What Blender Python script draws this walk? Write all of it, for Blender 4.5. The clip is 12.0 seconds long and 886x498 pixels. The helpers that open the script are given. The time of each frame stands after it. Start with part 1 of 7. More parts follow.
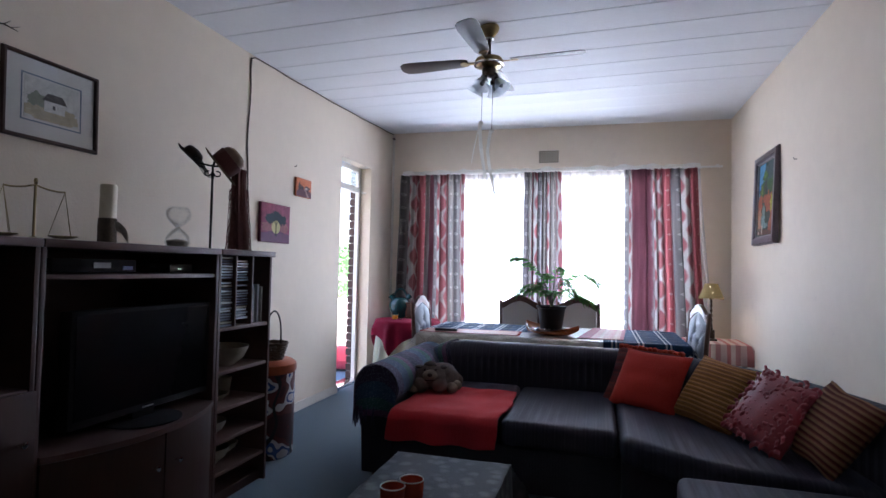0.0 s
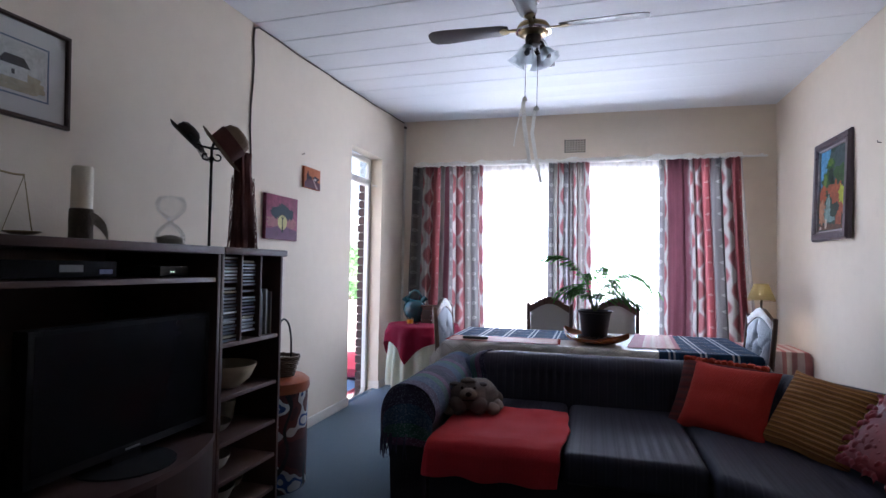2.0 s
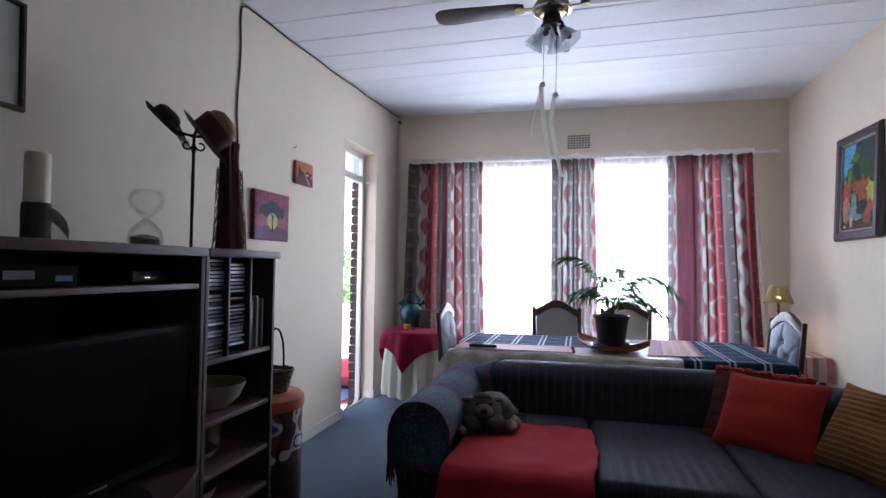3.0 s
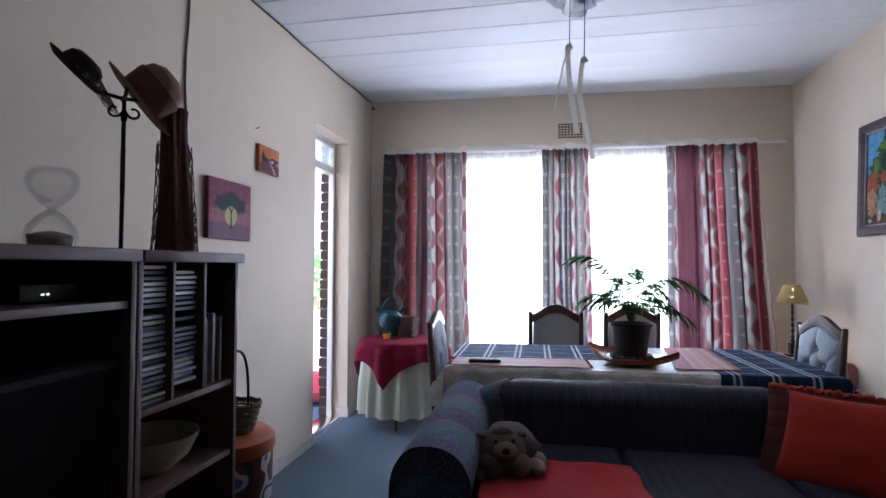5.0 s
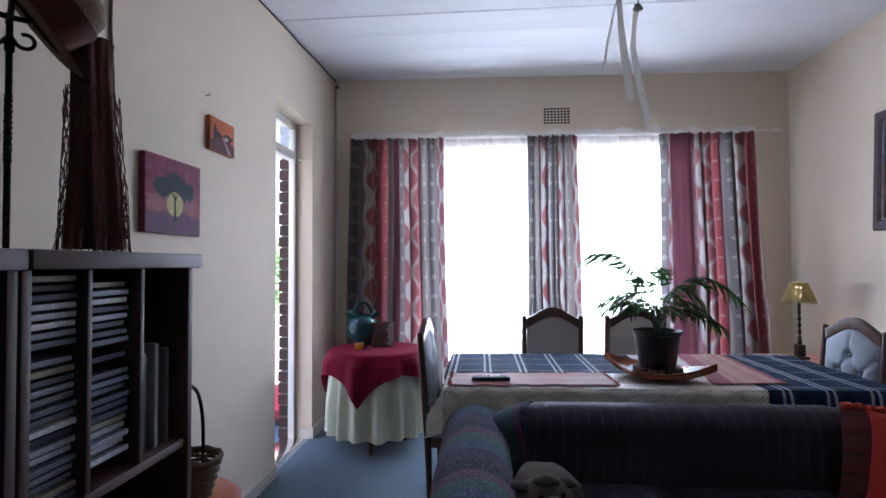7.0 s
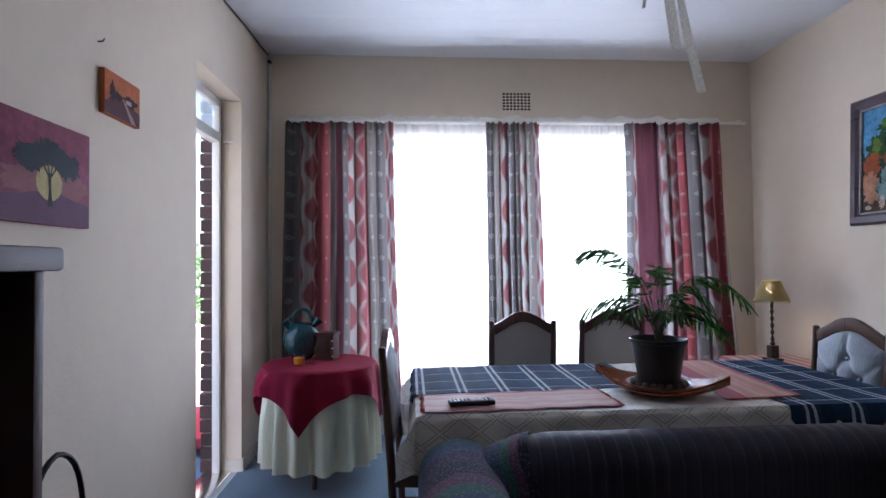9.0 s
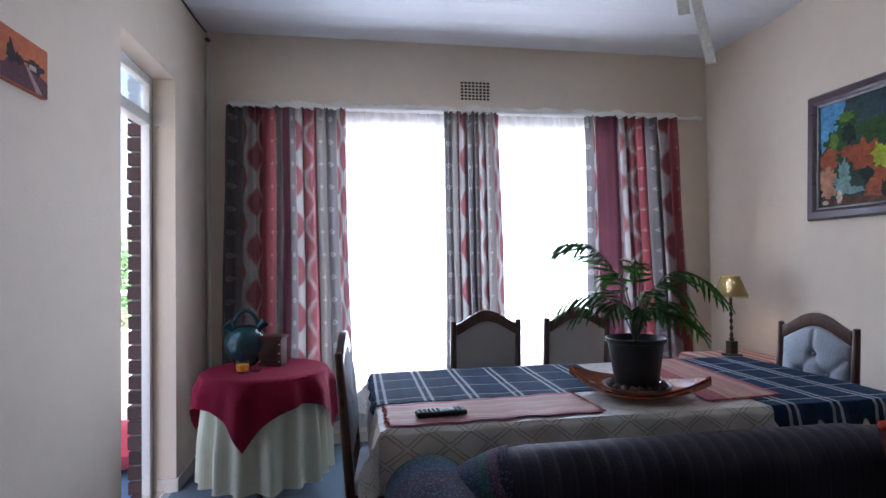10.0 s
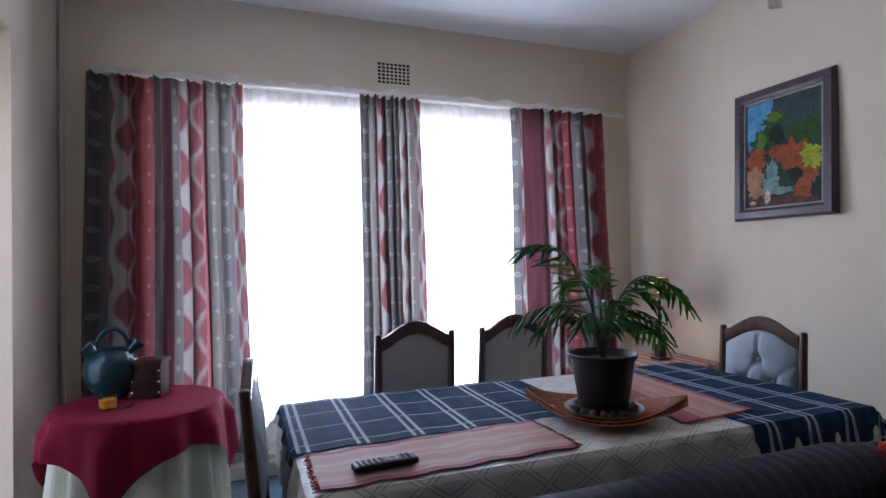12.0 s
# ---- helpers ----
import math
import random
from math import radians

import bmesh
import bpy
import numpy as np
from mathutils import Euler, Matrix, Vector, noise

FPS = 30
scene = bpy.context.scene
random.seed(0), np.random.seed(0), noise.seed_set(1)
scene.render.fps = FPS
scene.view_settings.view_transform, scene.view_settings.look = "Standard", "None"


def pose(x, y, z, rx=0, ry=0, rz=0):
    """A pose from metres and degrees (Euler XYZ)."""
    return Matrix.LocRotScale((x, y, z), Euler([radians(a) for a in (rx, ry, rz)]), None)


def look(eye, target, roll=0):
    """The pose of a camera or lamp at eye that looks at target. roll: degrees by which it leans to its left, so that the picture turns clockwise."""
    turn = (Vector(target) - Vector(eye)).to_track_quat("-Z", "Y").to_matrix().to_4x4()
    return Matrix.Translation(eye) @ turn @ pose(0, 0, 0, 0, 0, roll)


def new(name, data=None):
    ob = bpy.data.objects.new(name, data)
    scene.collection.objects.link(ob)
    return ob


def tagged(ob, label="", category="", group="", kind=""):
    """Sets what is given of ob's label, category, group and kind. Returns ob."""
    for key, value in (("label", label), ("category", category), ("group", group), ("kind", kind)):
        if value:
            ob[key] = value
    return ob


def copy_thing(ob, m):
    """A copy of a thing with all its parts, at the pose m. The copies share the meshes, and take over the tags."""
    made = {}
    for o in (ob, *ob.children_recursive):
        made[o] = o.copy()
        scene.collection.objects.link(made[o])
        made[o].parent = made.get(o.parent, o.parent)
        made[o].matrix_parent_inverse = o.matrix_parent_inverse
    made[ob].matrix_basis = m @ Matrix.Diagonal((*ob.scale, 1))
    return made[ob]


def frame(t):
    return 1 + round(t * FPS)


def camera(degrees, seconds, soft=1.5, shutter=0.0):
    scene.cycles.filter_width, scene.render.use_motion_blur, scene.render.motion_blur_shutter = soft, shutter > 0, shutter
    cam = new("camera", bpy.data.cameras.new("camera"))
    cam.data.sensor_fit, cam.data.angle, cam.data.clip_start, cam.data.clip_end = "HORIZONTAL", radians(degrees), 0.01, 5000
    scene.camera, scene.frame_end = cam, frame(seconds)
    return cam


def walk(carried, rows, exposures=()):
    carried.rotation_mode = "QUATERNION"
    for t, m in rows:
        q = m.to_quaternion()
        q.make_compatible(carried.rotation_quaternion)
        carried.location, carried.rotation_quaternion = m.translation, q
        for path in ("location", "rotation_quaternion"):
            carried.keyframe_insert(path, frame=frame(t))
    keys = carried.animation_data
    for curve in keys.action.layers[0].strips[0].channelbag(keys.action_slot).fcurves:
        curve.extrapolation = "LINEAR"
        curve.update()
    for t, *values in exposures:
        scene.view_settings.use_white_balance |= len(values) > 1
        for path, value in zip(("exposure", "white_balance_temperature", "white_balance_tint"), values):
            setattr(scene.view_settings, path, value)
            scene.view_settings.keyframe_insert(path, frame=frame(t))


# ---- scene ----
cam = camera(77.9, 12.0)
PATH = [
    (0, (0.131, 0.071, 1.226), (-0.415, 1.994, 1.296), 1.2),
    (0.5, (0.091, 0.136, 1.234), (-0.466, 2.056, 1.298), 1.2),
    (1, (-0.002, 0.253, 1.247), (-0.56, 2.173, 1.309), 1.1),
    (1.5, (-0.117, 0.368, 1.239), (-0.664, 2.291, 1.305), 1.1),
    (2, (-0.235, 0.485, 1.236), (-0.761, 2.414, 1.299), 1.0),
    (2.5, (-0.333, 0.614, 1.247), (-0.839, 2.547, 1.311), 0.9),
    (3, (-0.43, 0.736, 1.243), (-0.905, 2.677, 1.31), 0.8),
    (5, (-0.74, 1.212, 1.259), (-1.071, 3.183, 1.325), 0.2),
    (5.5, (-0.809, 1.317, 1.265), (-1.106, 3.294, 1.327), 0.2),
    (6, (-0.907, 1.458, 1.263), (-1.162, 3.441, 1.325), 0.0),
    (6.5, (-0.999, 1.582, 1.28), (-1.195, 3.571, 1.334), -0.1),
    (7, (-1.056, 1.69, 1.278), (-1.195, 3.684, 1.33), -0.2),
    (9, (-1.242, 2.161, 1.275), (-1.124, 4.157, 1.326), -0.6),
    (9.5, (-1.273, 2.245, 1.272), (-1.058, 4.233, 1.317), -0.7),
    (10, (-1.297, 2.381, 1.265), (-0.984, 4.356, 1.307), -0.8),
    (10.5, (-1.321, 2.503, 1.267), (-0.907, 4.459, 1.308), -0.9),
    (11, (-1.322, 2.601, 1.272), (-0.827, 4.539, 1.308), -1.0),
    (11.5, (-1.337, 2.722, 1.283), (-0.75, 4.634, 1.318), -1.1),
    (12, (-1.359, 2.817, 1.285), (-0.679, 4.697, 1.319), -1.1),
]
walk(cam, [(t, look(eye, target, roll)) for t, eye, target, roll in PATH], [(t, ev, 6130, 19) for t, ev in ((0, 2.57), (3, 2.47), (6, 2.26), (9, 2.06), (12, 1.91))])

# ---- light ----
SUN_EL, SUN_AZ = 58.0, 165.0
world = bpy.data.worlds.new("sky")
scene.world = world
world.use_nodes = True
wn, wl = world.node_tree.nodes, world.node_tree.links
sky_tex = wn.new("ShaderNodeTexSky")
sky_tex.sky_type = "NISHITA"
sky_tex.sun_disc = False
sky_tex.sun_elevation, sky_tex.sun_rotation = radians(SUN_EL), radians(SUN_AZ)
sky_tex.air_density, sky_tex.dust_density = 1.0, 3.0
wl.new(sky_tex.outputs[0], wn["Background"].inputs[0])
wn["Background"].inputs[1].default_value = 0.15

sun_data = bpy.data.lights.new("sun", "SUN")
sun_data.energy, sun_data.angle, sun_data.color = 5.0, radians(0.5), (1.0, 0.95, 0.87)
sun = new("sun", sun_data)
az, el = radians(SUN_AZ), radians(SUN_EL)
sun_from = Vector((math.sin(az) * math.cos(el), math.cos(az) * math.cos(el), math.sin(el)))
sun.matrix_world = look(sun_from * 30, (0, 0, 0))


def area_light(name, m, w, h, energy, color):
    data = bpy.data.lights.new(name, "AREA")
    data.shape, data.size, data.size_y, data.energy, data.color = "RECTANGLE", w, h, energy, color
    ob = new(name, data)
    ob.matrix_world = m
    return ob


# sky light in the window's opening
area_light("window_sky_light", look((-0.37, 6.62, 1.3), (-0.37, 0.0, 1.05)), 2.7, 1.85, 38.0, (0.70, 0.82, 1.0))


# ---- materials ----
class Nodes:
    """A small node-building helper for one material."""

    def __init__(self, name):
        self.mat = bpy.data.materials.new(name)
        self.mat.use_nodes = True
        self.tree = self.mat.node_tree
        self.bsdf = self.tree.nodes["Principled BSDF"]
        self.out = self.tree.nodes["Material Output"]
        self.tc = self.tree.nodes.new("ShaderNodeTexCoord")

    def add(self, kind, **inputs):
        n = self.tree.nodes.new(kind)
        for k, v in inputs.items():
            self.put(n, k, v)
        return n

    def put(self, n, k, v):
        sock = n.inputs[int(k[1:])] if k[0] == "i" and k[1:].isdigit() else n.inputs[k.replace("_", " ")]
        if isinstance(v, bpy.types.NodeSocket):
            self.tree.links.new(v, sock)
        else:
            sock.default_value = v

    def math(self, op, a, b=0.0, c=0.0):
        n = self.tree.nodes.new("ShaderNodeMath")
        n.operation = op
        self.put(n, "i0", a), self.put(n, "i1", b), self.put(n, "i2", c)
        return n.outputs[0]

    def xyz(self, source="Object"):
        s = self.add("ShaderNodeSeparateXYZ", i0=self.tc.outputs[source])
        return s.outputs[0], s.outputs[1], s.outputs[2]

    def scaled(self, scale, source="Object"):
        m = self.add("ShaderNodeMapping", Vector=self.tc.outputs[source])
        m.inputs["Scale"].default_value = scale
        return m.outputs[0]

    def noise(self, scale, detail=3.0, vec=None, rough=0.55):
        n = self.add("ShaderNodeTexNoise", Vector=vec or self.tc.outputs["Object"], Scale=scale, Detail=detail, Roughness=rough)
        return n.outputs[0]

    def mix(self, f, a, b, mode="MIX"):
        n = self.tree.nodes.new("ShaderNodeMix")
        n.data_type, n.blend_type = "RGBA", mode
        for s, v in ((n.inputs[0], f), (n.inputs[6], a), (n.inputs[7], b)):
            if isinstance(v, bpy.types.NodeSocket):
                self.tree.links.new(v, s)
            else:
                s.default_value = v if isinstance(v, float) else (*v[:3], 1.0)
        return n.outputs[2]

    def ramp(self, f, stops, constant=False):
        n = self.add("ShaderNodeValToRGB", Fac=f)
        r = n.color_ramp
        r.interpolation = "CONSTANT" if constant else "LINEAR"
        while len(r.elements) < len(stops):
            r.elements.new(1.0)
        for e, (p, c) in zip(r.elements, stops):
            e.position, e.color = p, (*c, 1.0)
        return n.outputs[0]

    def bump(self, height, strength=0.2, dist=0.01):
        b = self.add("ShaderNodeBump", Height=height, Strength=strength, Distance=dist)
        self.put(self.bsdf, "Normal", b.outputs[0])

    def vary(self, base, f, amount):
        """base, made lighter and darker by the 0..1 factor f."""
        lo, hi = 1.0 - amount, 1.0 + amount
        v = self.math("MULTIPLY_ADD", f, hi - lo, lo)
        c = self.add("ShaderNodeCombineColor", i0=v, i1=v, i2=v)
        return self.mix(1.0, base, c.outputs[0], "MULTIPLY")

    def done(self, color, rough=0.6, metal=0.0, **more):
        self.put(self.bsdf, "Base_Color", color if isinstance(color, bpy.types.NodeSocket) else (*color, 1.0))
        self.put(self.bsdf, "Roughness", rough)
        self.put(self.bsdf, "Metallic", metal)
        for k, v in more.items():
            self.put(self.bsdf, k, v)
        return self.mat


def plain(name, base, rough=0.6, metal=0.0, big=1.5, fine=40.0, amount=0.12, bump=0.1, bscale=120.0, rnd=0.0, dist=0.004, spec=0.5):
    """A surface with soft stains, grain and fine relief."""
    n = Nodes(name)
    c = n.vary(base, n.noise(big, 4.0), amount * 1.6)
    c = n.vary(c, n.noise(fine, 2.0), amount)
    if rnd:
        info = n.add("ShaderNodeObjectInfo")
        c = n.vary(c, info.outputs["Random"], rnd)
    if bump:
        n.bump(n.noise(bscale, 3.0), bump, dist)
    r = n.math("MULTIPLY_ADD", n.noise(big * 4, 3.0), 0.2, max(0.02, rough - 0.1))
    return n.done(c, r, metal, Specular_IOR_Level=spec)


def wood(name, dark, light, rough=0.4, along=(2.0, 30.0, 30.0), spec=0.5):
    n = Nodes(name)
    g = n.noise(1.6, 6.0, n.scaled(along), 0.65)
    g2 = n.noise(9.0, 3.0, n.scaled(along))
    c = n.mix(n.math("MULTIPLY_ADD", g2, 0.35, n.math("MULTIPLY", g, 0.65)), dark, light)
    n.bump(g2, 0.08, 0.003)
    return n.done(c, n.math("MULTIPLY_ADD", g, 0.2, rough - 0.1), 0.0, Specular_IOR_Level=spec)


def cloth(name, base, weave=420.0, amount=0.15, rough=0.9, sheen=0.08, big=5.0, bump=0.35):
    n = Nodes(name)
    c = n.vary(base, n.noise(big, 4.0), amount)
    c = n.vary(c, n.noise(160.0, 2.0), amount)
    x, y, z = n.xyz()
    w = n.math("MULTIPLY", n.math("SINE", n.math("MULTIPLY", n.math("ADD", x, z), weave)), n.math("SINE", n.math("MULTIPLY", n.math("ADD", y, z), weave)))
    n.bump(n.math("ADD", n.math("MULTIPLY", w, 0.3), n.noise(60.0, 3.0)), bump, 0.004)
    return n.done(c, rough, 0.0, Sheen_Weight=sheen, Specular_IOR_Level=0.2)


def stripes_cloth(name, stops, period, axis=0, source="UV", rough=0.9, bump=0.4, wobble=0.0, spec=0.12):
    """Cloth woven in bands: stops over 0..1 of each period (metres)."""
    n = Nodes(name)
    s = n.xyz(source)
    u = s[axis]
    if wobble:
        u = n.math("ADD", u, n.math("MULTIPLY", n.math("SUBTRACT", n.noise(14.0, 3.0), 0.5), wobble))
    f = n.math("FRACT", n.math("DIVIDE", u, period))
    c = n.ramp(f, stops, True)
    c = n.vary(c, n.noise(8.0, 4.0), 0.16)
    c = n.vary(c, n.noise(220.0, 2.0), 0.25)
    n.bump(n.math("ADD", n.math("SINE", n.math("MULTIPLY", u, 6.2832 / period)), n.noise(120.0, 2.0)), bump, 0.003)
    return n.done(c, rough, 0.0, Specular_IOR_Level=spec)


def wall_paint(name, base):
    n = Nodes(name)
    c = n.vary(base, n.noise(0.8, 5.0), 0.07)
    c = n.vary(c, n.noise(11.0, 4.0), 0.04)
    sm = n.noise(3.0, 6.0, None, 0.7)
    c = n.mix(n.math("MULTIPLY", n.math("GREATER_THAN", sm, 0.66), 0.06), c, (0.35, 0.3, 0.26))
    n.bump(n.math("ADD", n.math("MULTIPLY", n.noise(4.0, 3.0), 2.0), n.noise(70.0, 4.0)), 0.25, 0.004)
    return n.done(c, 0.7, 0.0, Specular_IOR_Level=0.2)


def carpet_mat():
    n = Nodes("blue_grey_carpet")
    c = n.vary((0.046, 0.102, 0.148), n.noise(1.3, 5.0), 0.22)
    c = n.vary(c, n.noise(260.0, 2.0), 0.55)
    c = n.vary(c, n.noise(30.0, 3.0), 0.18)
    n.bump(n.noise(300.0, 2.0), 0.7, 0.006)
    return n.done(c, 0.9, 0.0, Sheen_Weight=0.4, Specular_IOR_Level=0.15)


def curtain_mat():
    """Woven bands, five to a repeat: grey with leaves, white with red ogees, red, taupe, wine; lets light through."""
    n = Nodes("patterned_curtain_cloth")
    u, v, _ = n.xyz("UV")
    u = n.math("ADD", u, n.math("MULTIPLY", n.math("SUBTRACT", n.noise(7.0, 4.0), 0.5), 0.16))
    b = n.math("MULTIPLY", n.math("FRACT", n.math("DIVIDE", u, 5.0)), 5.0)
    grey, white, red, taupe, wine = (0.130, 0.120, 0.117), (0.285, 0.268, 0.250), (0.29, 0.088, 0.094), (0.190, 0.170, 0.155), (0.088, 0.031, 0.039)
    band = n.ramp(n.math("DIVIDE", b, 5.0), [(0.0, grey), (0.19, grey), (0.205, white), (0.392, white), (0.408, red), (0.592, red), (0.608, taupe), (0.792, taupe), (0.806, wine), (0.99, wine), (1.0, grey)])
    w = n.math("FRACT", b)
    vw = n.math("ADD", v, n.math("ADD", n.math("MULTIPLY", n.noise(3.0, 2.0), 0.06), n.math("MULTIPLY", n.noise(22.0, 2.0), 0.03)))

    def ogee(centre, phase, half):
        """A pointed oval, one to each repeat up the cloth."""
        q = n.math("ABSOLUTE", n.math("SUBTRACT", n.math("FRACT", n.math("ADD", n.math("DIVIDE", vw, 0.312), phase)), 0.5))
        k = n.math("MAXIMUM", n.math("SUBTRACT", 1.0, n.math("POWER", n.math("DIVIDE", q, 0.36), 1.7)), 0.0)
        return n.math("SUBTRACT", n.math("MULTIPLY", k, half), n.math("ABSOLUTE", n.math("SUBTRACT", w, centre)))

    soft = n.add("ShaderNodeMapRange", Value=n.math("MAXIMUM", ogee(0.68, 0.0, 0.33), n.math("MAXIMUM", ogee(-0.02, 0.5, 0.36), ogee(1.05, 0.5, 0.22))), i1=-0.07, i2=0.05)
    inband = n.math("MULTIPLY", n.math("GREATER_THAN", b, 1.0), n.math("LESS_THAN", b, 2.0))
    c = n.mix(n.math("MULTIPLY", n.math("MULTIPLY", soft.outputs[0], inband), 0.92), band, (0.185, 0.050, 0.056))
    # pale leaves down the grey band, small crosses down the red and taupe ones
    dv = n.math("SUBTRACT", n.math("FRACT", n.math("DIVIDE", v, 0.155)), 0.5)
    dw = n.math("SUBTRACT", w, 0.5)
    rr = n.math("ADD", n.math("POWER", n.math("ABSOLUTE", n.math("DIVIDE", dw, 0.24)), 1.2), n.math("POWER", n.math("ABSOLUTE", n.math("DIVIDE", dv, 0.13)), 1.6))
    leaf = n.add("ShaderNodeMapRange", Value=rr, i1=1.15, i2=0.75)
    inner = n.add("ShaderNodeMapRange", Value=rr, i1=0.55, i2=0.30)
    lf = n.math("MULTIPLY", n.math("SUBTRACT", leaf.outputs[0], n.math("MULTIPLY", inner.outputs[0], 0.5)), n.math("LESS_THAN", b, 1.0))
    c = n.mix(n.math("MULTIPLY", lf, 0.5), c, (0.36, 0.345, 0.33))
    cr = n.math("MAXIMUM",
                n.math("MULTIPLY", n.math("LESS_THAN", n.math("ABSOLUTE", dw), 0.03), n.math("LESS_THAN", n.math("ABSOLUTE", dv), 0.085)),
                n.math("MULTIPLY", n.math("LESS_THAN", n.math("ABSOLUTE", dw), 0.09), n.math("LESS_THAN", n.math("ABSOLUTE", dv), 0.03)))
    cr = n.math("MULTIPLY", cr, n.math("MULTIPLY", n.math("GREATER_THAN", b, 2.0), n.math("LESS_THAN", b, 4.0)))
    c = n.mix(n.math("MULTIPLY", cr, 0.34), c, (0.52, 0.47, 0.44))
    c = n.vary(c, n.noise(3.0, 4.0), 0.28)
    c = n.vary(c, n.noise(1.0, 4.0, n.scaled((45.0, 45.0, 1.5))), 0.30)
    c = n.vary(c, n.noise(180.0, 2.0), 0.15)
    n.bump(n.math("ADD", n.noise(240.0, 2.0), n.math("MULTIPLY", n.noise(1.0, 3.0, n.scaled((30.0, 30.0, 3.0))), 3.0)), 0.35, 0.004)
    n.done(c, 0.85, 0.0, Specular_IOR_Level=0.15)
    tr = n.add("ShaderNodeBsdfTranslucent", Color=c)
    mx = n.add("ShaderNodeMixShader", i0=0.30, i1=n.bsdf.outputs[0], i2=tr.outputs[0])
    n.tree.links.new(mx.outputs[0], n.out.inputs[0])
    return n.mat


def sheer_mat():
    n = Nodes("white_net_voile")
    d = n.add("ShaderNodeBsdfDiffuse", Color=(0.85, 0.85, 0.86, 1))
    t = n.add("ShaderNodeBsdfTranslucent", Color=(0.9, 0.9, 0.92, 1))
    a = n.add("ShaderNodeMixShader", i0=0.35, i1=d.outputs[0], i2=t.outputs[0])
    p = n.add("ShaderNodeBsdfTransparent", Color=(1, 1, 1, 1))
    f = n.math("MULTIPLY_ADD", n.noise(30.0, 2.0, n.scaled((1, 1, 0.05))), 0.2, 0.4)
    m = n.add("ShaderNodeMixShader", i0=f, i1=a.outputs[0], i2=p.outputs[0])
    n.tree.links.new(m.outputs[0], n.out.inputs[0])
    return n.mat


def glass_mat(name, color=(0.97, 0.99, 0.98), rough=0.0, clear=0.0):
    n = Nodes(name)
    n.done(color, rough, 0.0, Transmission_Weight=1.0, IOR=1.45)
    if clear:
        p = n.add("ShaderNodeBsdfTransparent", Color=(*color, 1))
        m = n.add("ShaderNodeMixShader", i0=clear, i1=n.bsdf.outputs[0], i2=p.outputs[0])
        n.tree.links.new(m.outputs[0], n.out.inputs[0])
    return n.mat


def plaid_mat():
    """Navy check with white double lines."""
    n = Nodes("navy_white_check_cloth")
    u, v, _ = n.xyz("UV")
    base = n.vary((0.015, 0.044, 0.095), n.noise(60.0, 3.0), 0.3)

    def lines(s, period, places, width):
        f = n.math("MULTIPLY", n.math("FRACT", n.math("DIVIDE", s, period)), period)
        tot = None
        for p in places:
            k = n.math("LESS_THAN", n.math("ABSOLUTE", n.math("SUBTRACT", f, p)), width)
            tot = k if tot is None else n.math("MAXIMUM", tot, k)
        return tot

    lu = lines(u, 0.18, (0.06, 0.089), 0.0058)
    lv = lines(v, 0.17, (0.06,), 0.0032)
    c = n.mix(n.math("MULTIPLY", lines(u, 0.18, (0.14,), 0.025), 0.35), base, (0.006, 0.010, 0.02))
    c = n.mix(n.math("MULTIPLY", lines(v, 0.155, (0.09,), 0.02), 0.35), c, (0.006, 0.010, 0.02))
    c = n.mix(n.math("MULTIPLY", n.math("MAXIMUM", lu, lv), 0.72), c, (0.55, 0.58, 0.62))
    c = n.vary(c, n.noise(260.0, 2.0), 0.3)
    n.bump(n.noise(260.0, 2.0), 0.2, 0.002)
    return n.done(c, 0.8, 0.0, Specular_IOR_Level=0.1)


def lattice_cloth_mat():
    """Cream cloth with a raised lattice of diamonds."""
    n = Nodes("cream_lattice_tablecloth")
    u, v, _ = n.xyz("UV")
    a = n.math("ADD", n.math("MULTIPLY", u, 7.2), n.math("MULTIPLY", v, 9.5))
    b = n.math("SUBTRACT", n.math("MULTIPLY", u, 7.2), n.math("MULTIPLY", v, 9.5))

    def line(s, w):
        d = n.math("ABSOLUTE", n.math("SUBTRACT", n.math("FRACT", s), 0.5))
        return n.math("LESS_THAN", d, w)

    ribs = n.math("MAXIMUM", line(a, 0.15), line(b, 0.15))
    core = n.math("SUBTRACT", n.math("MAXIMUM", line(a, 0.105), line(b, 0.105)), n.math("MULTIPLY", n.math("MAXIMUM", line(a, 0.05), line(b, 0.05)), 0.9))
    c = n.vary((0.74, 0.71, 0.65), n.noise(6.0, 4.0), 0.10)
    c = n.mix(n.math("MULTIPLY", ribs, 0.55), c, (0.80, 0.77, 0.71))
    c = n.mix(n.math("MULTIPLY", core, 0.6), c, (0.26, 0.22, 0.175))
    c = n.vary(c, n.noise(200.0, 2.0), 0.15)
    n.bump(n.math("SUBTRACT", ribs, core), 0.6, 0.004)
    return n.done(c, 0.36, 0.0, Specular_IOR_Level=0.7)


